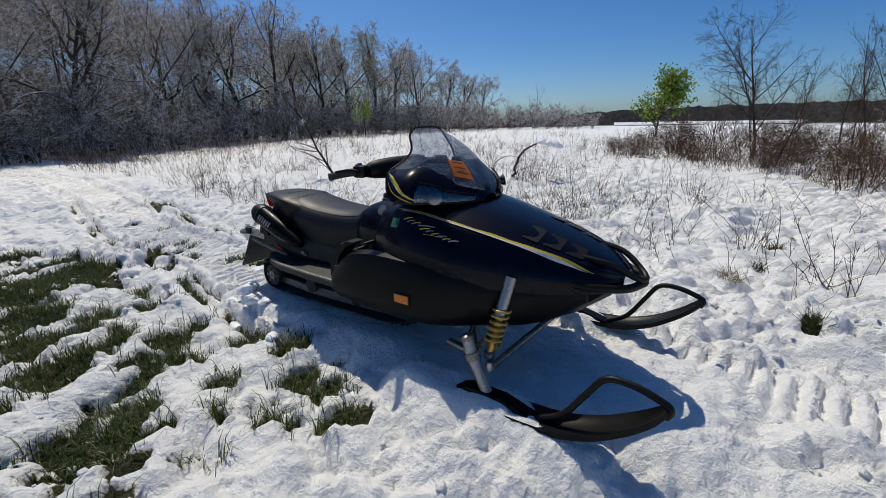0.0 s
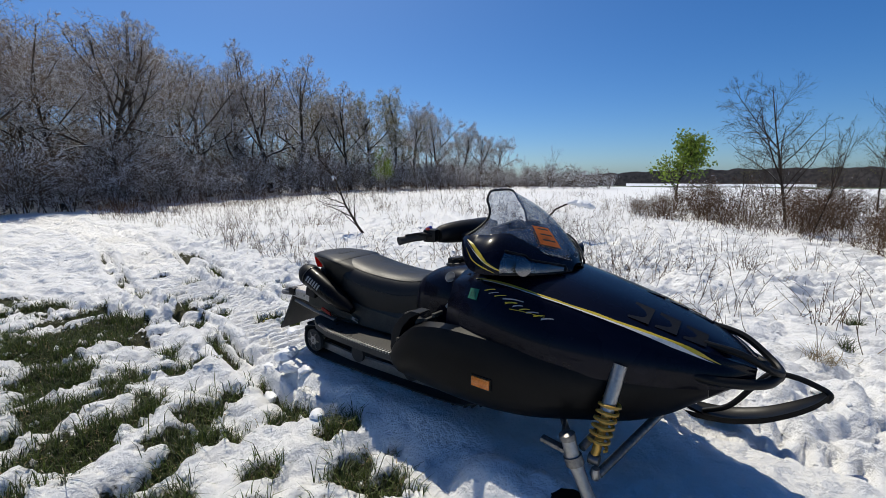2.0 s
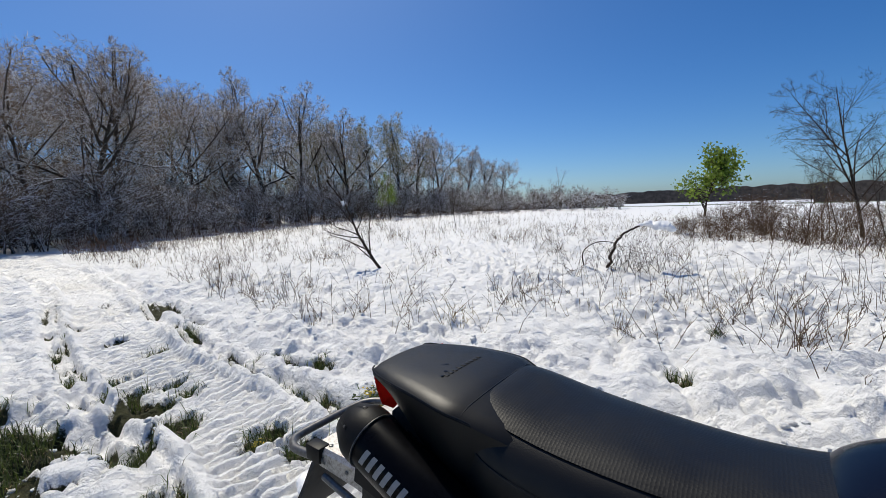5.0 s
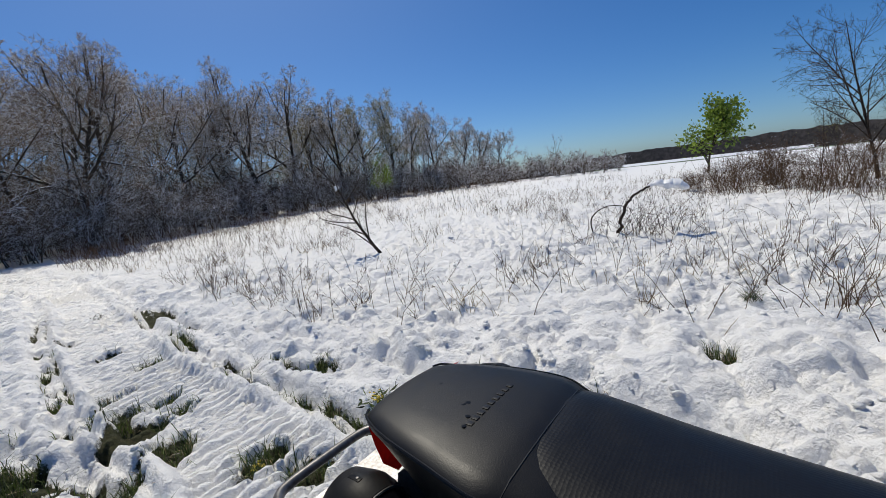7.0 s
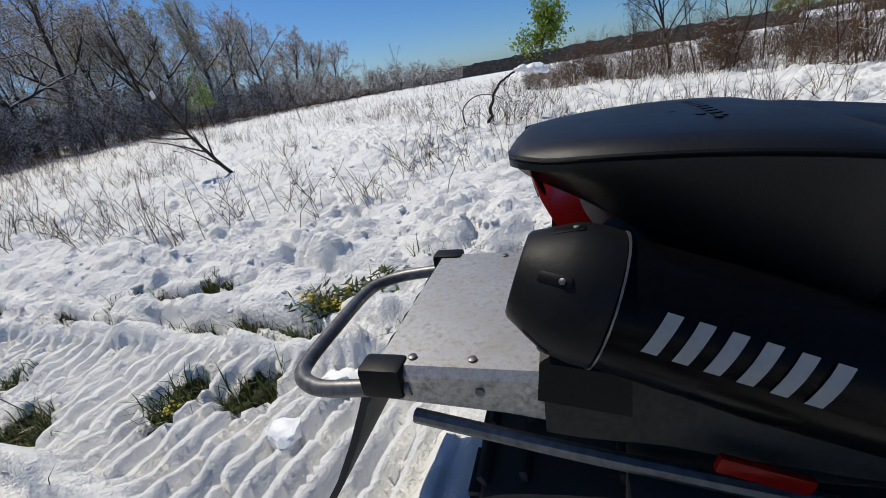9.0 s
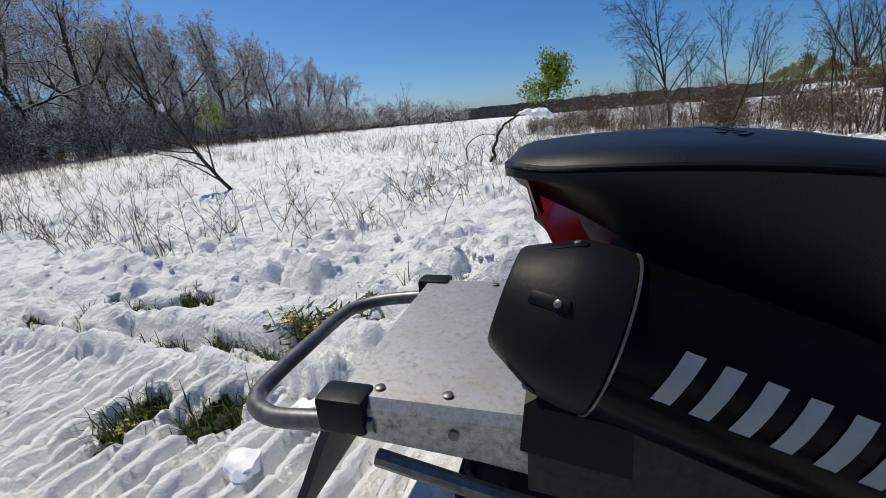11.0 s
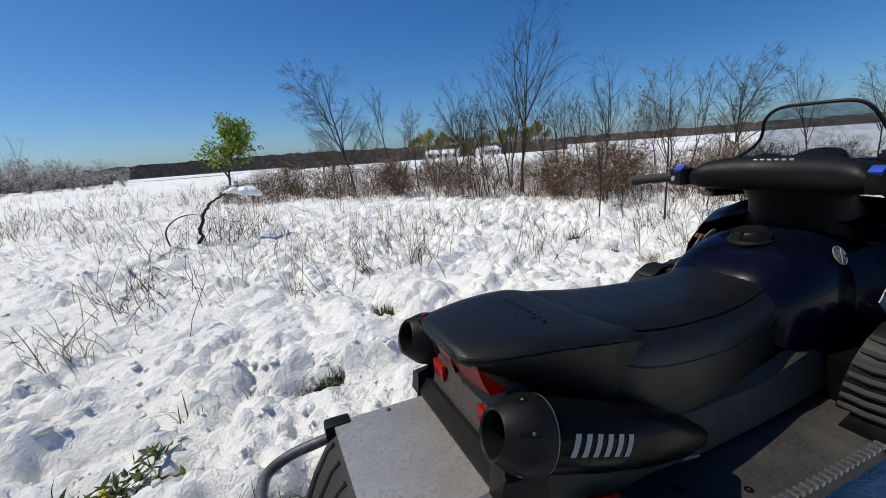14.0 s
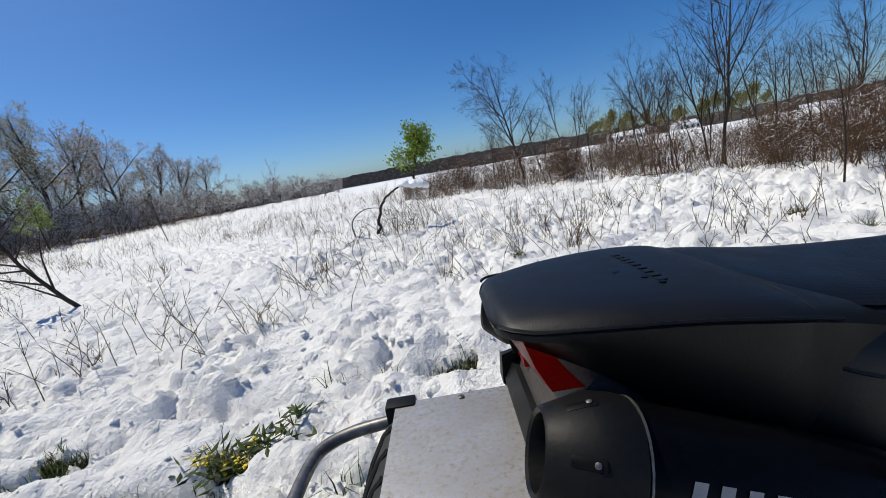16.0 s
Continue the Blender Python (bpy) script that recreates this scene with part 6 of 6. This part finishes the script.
SAP_H = (4.6, 4.4, 3.2, 3.4)
used_s = [False] * 4
for x, y, h, k, turn in ((9.67, 12.2, 3.9, 0, 40), (8.18, 5.82, 4.1, 1, 10), (8.3, 7.04, 3.3, 1, 130), (9.49, 5.27, 2.9, 3, 70), (15.4, 14.4, 4.0, 2, 10), (7.43, 8.82, 2.7, 2, 200), (4.56, 3.5, 1.55, 2, 90),
                         (4.42, 2.65, 1.9, 3, 30), (5.21, 2.13, 1.3, 2, 160), (9.6, 9.6, 2.8, 3, 300), (10.6, 7.2, 2.6, 2, 15), (7.6, 6.4, 2.6, 2, 55), (9.2, 6.4, 3.0, 1, 250), (8.8, 4.4, 2.6, 2, 80),
                         (7.9, 3.4, 2.3, 3, 190), (9.4, 2.6, 2.7, 1, 20), (11.5, 1.2, 3.4, 0, 120), (12.5, -0.6, 3.2, 1, 60), (8.6, 1.2, 2.1, 2, 340), (10.2, -1.2, 2.8, 3, 10), (12.6, 16.2, 2.2, 2, 90), (10.6, 12.0, 2.4, 3, 140),
                         (7.8, 9.9, 2.0, 2, 10), (-0.2, 19.5, 1.9, 2, 20), (9.9, 4.0, 3.4, 1, 200), (14.0, 3.0, 3.0, 1, 75), (8.6, 6.2, 3.5, 1, 100), (7.7, 5.6, 2.3, 3, 220), (8.0, 5.0, 2.9, 2, 40), (8.5, 6.9, 2.6, 3, 270), (7.2, 6.9, 2.0, 2, 330), (9.0, 7.9, 2.9, 1, 310), (10.4, 8.4, 2.2, 2, 120),
                         (7.1, 4.2, 1.9, 2, 75), (8.3, 8.2, 2.3, 2, 250), (11.8, 5.6, 3.2, 1, 15), (7.4, 2.4, 2.2, 2, 150), (9.4, 12.6, 2.3, 2, 65), (8.4, 12.4, 1.9, 3, 185)):
    ob = place(saps[k], x, y, h * (0.80 if 2.2 < h < 3.7 else 1.0) / SAP_H[k], turn, first=not used_s[k])
    ob["group"] = "saplings in the field"
    used_s[k] = True
# brambles and tangles at the feet of the saplings
tangles = [tree("bramble_tangle", 331 + i, "rust-brown tangle of brambles in the snow", "shrub", RUSTY, RUSTY, height=0.9, stems=9, fork=0, counts=(6, 9), shrink=(0.6, 0.6), blade=0.0035, start=0.1, lift=-0.06, spread=(0.4, 1.2), radius=0.014) for i in range(2)]
used_t = [False] * 2
for k in range(62):
    a = _rng.uniform(34, 106)
    dist = np.interp(a, [38, 47, 60, 80, 104], [12.0, 10.5, 9.5, 7.5, 7.2]) + _rng.gamma(1.6, 2.2)
    x, y = polar((-1.9, 2.64), a, dist)
    i = k % 2
    ob = place(tangles[i], x, y, _rng.uniform(0.4, 1.15), _rng.uniform(0, 360), first=not used_t[i])
    ob["group"] = "brambles in the field"
    used_t[i] = True

# leaning dark sapling with a dangling scrap of snow
leaner = thing("leaning_sapling", 0, 0, 0, 0, "dark leaning sapling with a clump of snow on it", "sapling")
_s = Sticks()
_line = bent((0, 0, -0.1), (-0.62, 0.1, 1.0), 1.9, 7, np.random.default_rng(5), 0.12, 0.07)
_s.branch(_line, np.linspace(0.03, 0.008, 8), 6)
_t, _e = Sticks(), []
limbs_of(_line, np.linspace(0.03, 0.008, 8), 2, np.random.default_rng(6), _s, _t, (0.4, 1.0), (16, 7), (0.42, 0.5), 0.06, 0.12, _e, 0.0035)
_s.mesh("trunk", SAPLING, leaner)
_t.mesh("crown", SAPLING, leaner)
_bm = bmesh.new()
bmesh.ops.create_icosphere(_bm, subdivisions=3, radius=0.045, matrix=Matrix.Translation(tuple(_line[5] + np.array((-0.03, 0, 0.03)))))
for _v in _bm.verts:
    _v.co += Vector(noise.noise_vector(_v.co * 14)) * 0.03
part("snow_clump", _bm, SNOW, leaner, "clump of melting snow")
place(leaner, -2.1, 9.9, 1.12, 0, first=True)

# arched dead branch sticking out of the snow
branch = thing("fallen_branch", 0, 0, 0, 0, "arched dead branch with snow lying on it", "branch")
_s = Sticks()
_arch = curve_through([(0, 0, -0.12), (0.03, 0, 0.16), (0.10, 0, 0.36), (0.22, 0.02, 0.52), (0.36, 0.05, 0.62), (0.55, 0.08, 0.68), (0.78, 0.1, 0.66)], 4)
_arch = _arch + np.random.default_rng(3).normal(size=_arch.shape) * 0.012
_s.branch(_arch, np.linspace(0.028, 0.010, len(_arch)), 7)
_s.mesh("limb", SAPLING, branch)
_t = Sticks()
_t.branch(curve_through([(-0.34, -0.1, -0.05), (-0.38, -0.1, 0.20), (-0.30, -0.06, 0.34), (-0.12, 0, 0.42), (0.10, 0.05, 0.39), (0.22, 0.08, 0.31)], 4), np.linspace(0.012, 0.004, 21), 5)
_t.mesh("side_limb", SAPLING, branch)
_t, _rt = Sticks(), np.random.default_rng(15)
for _k in range(110):
    _o = np.array((_rt.normal() * 0.42 + 0.45, _rt.normal() * 0.25, -0.03))
    _tip = _o + np.array((_rt.normal() * 0.22, _rt.normal() * 0.22, _rt.uniform(0.2, 0.7)))
    _t.sliver(_o, _tip, 0.0045, _rt)
    for _f in (0.4, 0.6, 0.8):
        _q = _o + (_tip - _o) * _f
        _t.sliver(_q, _q + (_rt.normal(size=3) + (0, 0, 0.6)) * 0.11, 0.0035, _rt)
tagged(_t.mesh("brush", SAPLING, branch), kind="stuff")
_bm = bmesh.new()
for _x, _z, _r in ((0.48, 0.68, 0.05), (0.58, 0.69, 0.075), (0.69, 0.68, 0.085), (0.80, 0.65, 0.08), (0.90, 0.62, 0.06)):
    bmesh.ops.create_icosphere(_bm, subdivisions=3, radius=_r, matrix=Matrix.Translation((_x, 0.09, _z)) @ Matrix.Diagonal((1.2, 1.0, 0.75, 1)))
for _v in _bm.verts:
    _v.co += Vector(noise.noise_vector(_v.co * 7)) * 0.05 + Vector(noise.noise_vector(_v.co * 22)) * 0.018
part("snow_ridge", _bm, SNOW, branch, "ridge of snow lying along the branch")
place(branch, 1.68, 8.55, 1.0, -30, first=True)


# --- dry weeds all over the field
def weeds(name, label, material, seed, count, area, low, high, twiggy):
    rng = np.random.default_rng(seed)
    st = Sticks()
    xs, ys = area(rng, count)
    zs = ground_parts(xs, ys)[0]
    for x, y, z in zip(xs, ys, zs):
        h = rng.uniform(low, high) * rng.uniform(0.6, 1.0)
        d = np.array((rng.normal() * 0.30, rng.normal() * 0.30, 1.0))
        line = bent((x, y, z - 0.03), d / np.linalg.norm(d), h, 3, rng, 0.20, -0.03)
        r = 0.0026 + 0.0022 * h
        st.branch(line, np.linspace(r, r * 0.5, 4), 3)
        for _ in range(rng.integers(0, twiggy + 1)):
            i = rng.integers(1, 3)
            sub = bent(line[i], turn_off((line[i + 1] - line[i]) / np.linalg.norm(line[i + 1] - line[i]), rng.uniform(0.35, 0.8), rng), h * rng.uniform(0.2, 0.45), 2, rng, 0.1, 0.05)
            st.sliver(sub[0], sub[1], r * 0.8, rng)
            st.sliver(sub[1] - (sub[1] - sub[0]) * 0.1, sub[2], r * 0.7, rng)
            o = sub[1]
            st.sliver(o, o + turn_off((sub[1] - sub[0]) / np.linalg.norm(sub[1] - sub[0]), rng.uniform(0.3, 0.8), rng) * h * 0.16, r * 0.6, rng)
    ob = st.mesh(name, material)
    return tagged(ob, label, "weeds", kind="stuff")


def field_area(rng, count):
    """Clumps and single stalks over the open field beyond the trail."""
    xs, ys = np.empty(0), np.empty(0)
    while len(xs) < count:
        n = max(20, count // 14)
        d = 3.6 + 24 * rng.random(n) ** 0.9
        a = np.radians(rng.uniform(-38, 100, n))
        many = rng.choice((1, 2, 5, 12, 24), n, p=(0.40, 0.22, 0.18, 0.12, 0.08))
        x, y = np.repeat(-1.4 + d * np.sin(a), many), np.repeat(2.0 + d * np.cos(a), many)
        wide = np.repeat(rng.uniform(0.04, 0.05 + 0.035 * d, n), many)
        x, y = x + rng.normal(size=len(x)) * wide, y + rng.normal(size=len(x)) * wide
        keep = (fbm(x, y, 0.5, 3, 19) > rng.uniform(-0.8, 0.5, len(x))) & (along(SIDE_RUT, x, y)[0] > 0.5) & (along(TRAIL, x, y)[0] > 1.0) & ((x + 1.33) * 0.62 + (y - 3.18) * 0.785 > 1.35)
        xs, ys = np.concatenate([xs, x[keep]]), np.concatenate([ys, y[keep]])
    return xs[:count], ys[:count]


def band_area(rng, count):
    """The reedy band before the wood."""
    a = rng.uniform(-40, 14, count)
    d = np.interp(a, [-40, -33, -20, 0, 14], [15.5, 17, 23, 31, 40]) + rng.normal(size=count) * 1.6
    x, y = EYE_A[0] + d * np.sin(np.radians(a)), EYE_A[1] + d * np.cos(np.radians(a))
    keep = along(TRAIL, x, y)[0] > 1.2
    return x[keep], y[keep]


def right_area(rng, count):
    """Thick stems between the saplings."""
    a = rng.uniform(36, 106, count)
    d = np.interp(a, [36, 47, 60, 80, 106], [12.0, 10.5, 9.5, 7.2, 7.0]) + rng.gamma(1.5, 2.4, count)
    return -1.9 + d * np.sin(np.radians(a)), 2.64 + d * np.cos(np.radians(a))


weeds("dry_weeds", "thin brown weed stalks poking through the snow", WEED, 401, 8200, field_area, 0.09, 0.60, 5)
weeds("dry_grass_stalks", "pale dry grass stems poking through the snow", STRAW, 402, 2600, field_area, 0.10, 0.34, 1)
weeds("reed_band", "reddish dry reeds before the wood", RUSTY, 403, 2200, band_area, 0.4, 1.0, 3)
weeds("bramble_stems", "brown bramble stems between the saplings", WEED, 404, 2600, right_area, 0.25, 1.1, 4)
weeds("thicket_stems", "rusty thin stems between the saplings", RUSTY, 405, 800, right_area, 0.3, 1.1, 4)


# --- grass on the bare patches, and a few taller tufts
def blades(name, label, material, seed, per, low, high, lean):
    rng = np.random.default_rng(seed)
    px, py = rng.uniform(-5.6, 3.4, per), rng.uniform(0.2, 6.6, per)
    z, bare = ground_parts(px, py)
    keep = (bare > rng.uniform(0.36, 0.56, per)) & (fbm(px, py, 3.0, 3, 97) > rng.uniform(-0.6, 0.1, per))
    px, py, z = px[keep], py[keep], z[keep]
    n = len(px)
    h = rng.uniform(low, high, n)
    a = rng.uniform(0, 2 * math.pi, n)
    bend = rng.uniform(0.2, 1.0, n) * lean
    w = rng.uniform(0.0014, 0.0030, n)
    dx, dy = np.cos(a), np.sin(a)
    sx, sy = -dy * w, dx * w
    root = np.stack([px, py, z - 0.015], 1)
    mid = root + np.stack([dx * h * bend * 0.35, dy * h * bend * 0.35, h * 0.6], 1)
    tip = root + np.stack([dx * h * bend, dy * h * bend, h * (1 - 0.35 * bend)], 1)
    s = np.stack([sx, sy, np.zeros(n)], 1)
    v = np.stack([root - s, root + s, mid + s * 0.8, mid - s * 0.8, tip], 1).reshape(-1, 3)
    f = []
    for i in range(n):
        b = 5 * i
        f.append((b, b + 1, b + 2, b + 3))
        f.append((b + 3, b + 2, b + 4))
    return tagged(mesh_object(name, v, f, material, smooth=False), label, "grass", kind="stuff")


blades("grass", "wet green grass showing through melted snow", GRASS, 411, 420000, 0.03, 0.16, 1.2)
blades("dead_grass", "flattened straw-coloured grass in the thaw patches", STRAW, 412, 60000, 0.03, 0.10, 1.3)


# ---------------------------------------------------------------- distance
def ridge(name, label, material, az0, az1, dist, base, tops, seed, depth):
    """A long low rise seen far off, with an uneven wooded top."""
    az = np.linspace(az0, az1, 260)
    top = np.interp(az, [a for a, _ in tops], [h for _, h in tops])
    x, y = dist * np.sin(np.radians(az)), dist * np.cos(np.radians(az))
    jag = fbm(az * 3.0, az * 0, 1.0, 4, seed) * 0.9
    rows = [np.stack([x * 0.985, y * 0.985, np.full_like(x, base)], 1), np.stack([x * 0.99, y * 0.99, (base + top) * 0.75 + jag * 0.4], 1), np.stack([x, y, top + jag], 1), np.stack([x * (1 + depth), y * (1 + depth), np.full_like(x, base)], 1)]
    return tagged(part(name, loft(rows, ring=False), material, None), label, "hill", kind="structure")


ridge("far_wooded_hill", "low bare wooded hill on the horizon", WOOD_FAR, -10, 130, 420.0, -12.0, [(-10, 0.5), (14, 1.0), (22, 5.4), (28, 7.0), (40, 8.4), (52, 7.6), (64, 5.5), (80, 4.6), (96, 5.5), (130, 4.0)], 3, 0.2)


def strip(name, label, material, az0, az1, d0, d1, z0, z1):
    az = np.linspace(az0, az1, 40)
    rows = [np.stack([d * np.sin(np.radians(az)), d * np.cos(np.radians(az)), np.full_like(az, z)], 1) for d, z in ((d0, z0 - 4), (d0, z0), (d1, z1), (d1 * 1.02, z1 - 6))]
    return tagged(part(name, loft(rows, ring=False), material, None), label, "field", kind="structure")


strip("far_green_field", "green winter wheat below the hill", FIELD_FAR, 20, 125, 200, 290, -2.55, -3.75)
strip("far_snow_field", "white strip of snowy field below the hill", FAR_ROOF, 24, 42, 292, 360, -3.85, -3.1)
strip("far_snow_slope", "white snowy field on the horizon", FAR_ROOF, 78, 125, 292, 390, -3.7, -1.4)

# farm behind the saplings
for x, y, w, l, h, turn in ((150.0, 82.0, 6.0, 13.0, 2.1, 20), (168.0, 70.0, 6.0, 9.0, 2.2, 60)):
    farm = thing("farm_building", x, y, -2.0, turn, "long white farm building with a snowy roof", "building")
    part("wall", box((0, 0, h / 2), (w, l, h), 0.02), FAR_WALL, farm)
    part("roof", loft([[(-w * 0.56, y0, h), (0, y0, h + w * 0.24), (w * 0.56, y0, h), (0, y0, h - 0.05)] for y0 in (-l * 0.52, l * 0.52)]), FAR_ROOF, farm)
    for k in range(4):
        part("window", box((-w / 2 - 0.02, -l * 0.36 + l * 0.24 * k, h * 0.55), (0.08, 1.0, 1.1), 0.01), FAR_GLASS, farm)
far_tree = tree("distant_tree", 501, "distant tree coming into yellow-green leaf", "tree", SAPLING, TWIG_BUD, BUDS, 0.5, 1500, "foliage", height=9.0, fork=3, counts=(9, 4), shrink=(0.5, 0.5), start=0.06, spread=(0.5, 1.0))
_first = True
for k in range(20):
    a = 57 + 17 * k / 19 + _rng.uniform(-0.6, 0.6)
    dist = _rng.uniform(120, 160)
    x, y = polar((0, 0), a, dist)
    ob = place(far_tree, x, y, _rng.uniform(0.45, 0.8), _rng.uniform(0, 360), first=_first, sink=0.6)
    ob["group"] = "trees by the farm"
    _first = False

# ---------------------------------------------------------------- small plants by the trail
def rape_plant(x, y, h, seed, flowers):
    rng = np.random.default_rng(seed)
    root = thing("yellow_flowering_weed", x, y, ground_z(x, y), rng.uniform(0, 360), "small yellow-flowered weed poking through the snow", "weed", "yellow weeds")
    st = Sticks()
    tips = []
    for _ in range(4):
        d = np.array((rng.normal() * 0.35, rng.normal() * 0.35, 1.0))
        line = bent((0, 0, -0.02), d / np.linalg.norm(d), h * rng.uniform(0.6, 1.0), 4, rng, 0.12, 0.02)
        st.branch(line, np.linspace(0.0035, 0.0015, 5), 4)
        tips.append(line[-1])
    st.mesh("stem", GRASS, root)
    n = 26
    pts = rng.normal(size=(n, 3)) * (0.05, 0.05, 0.02) + (0, 0, 0.035)
    v, f = [], []
    for i, p in enumerate(pts):
        dd = rng.normal(size=3) * (1, 1, 0.4)
        dd /= np.linalg.norm(dd)
        e = np.cross(dd, (0, 0, 1.0)) * 0.012
        v += [p, p + dd * 0.03 + e, p + dd * 0.07 + (0, 0, 0.01), p + dd * 0.03 - e]
        f.append((4 * i, 4 * i + 1, 4 * i + 2, 4 * i + 3))
    tagged(mesh_object("foliage", v, f, GRASS, root, smooth=False), kind="stuff")
    if flowers:
        bm = bmesh.new()
        for t in tips:
            for _ in range(7):
                q = t + rng.normal(size=3) * 0.012
                bmesh.ops.create_icosphere(bm, subdivisions=1, radius=0.0065, matrix=Matrix.Translation(tuple(q)) @ Matrix.Diagonal((1.2, 1.2, 0.6, 1)))
        tagged(part("blossom", bm, YELLOW_FLOWER, root, "yellow petals"), "yellow petals", kind="stuff")


for k, (x, y, h, fl) in enumerate(((-2.16, 4.17, 0.12, True), (-1.84, 4.08, 0.10, False), (-1.50, 4.45, 0.10, True), (-1.43, 4.40, 0.09, True), (-1.56, 4.47, 0.09, True), (-1.27, 4.36, 0.12, False), (-1.36, 4.44, 0.08, True), (-1.33, 4.36, 0.10, False), (-1.20, 4.42, 0.09, False))):
    rape_plant(x, y, h, 600 + k, fl)

# lone tufts of old grass in the open snow
TUFTS = [(0.47, 4.45, 0.07), (3.17, 3.61, 0.06), (2.11, 2.06, 0.05), (2.1, 2.75, 0.08), (2.6, 3.1, 0.06), (1.2, 5.2, 0.05)]
_rng = np.random.default_rng(77)
for x, y, r in TUFTS:
    n = 70
    tuft = thing("grass_tuft", x, y, ground_z(x, y), 0, "small tuft of brown and green grass in the snow", "grass tuft", "grass tufts")
    st = Sticks()
    for _ in range(n):
        p = np.array((_rng.normal() * r * 0.5, _rng.normal() * r * 0.5, -0.02))
        d = np.array((_rng.normal() * 0.5, _rng.normal() * 0.5, 1.0))
        st.branch(bent(p, d / np.linalg.norm(d), _rng.uniform(0.06, 0.16), 3, _rng, 0.2, -0.12), (0.0018, 0.0016, 0.0012, 0.0006), 3)
    tagged(st.mesh("foliage", GRASS if r < 0.065 else STRAW, tuft), kind="stuff")
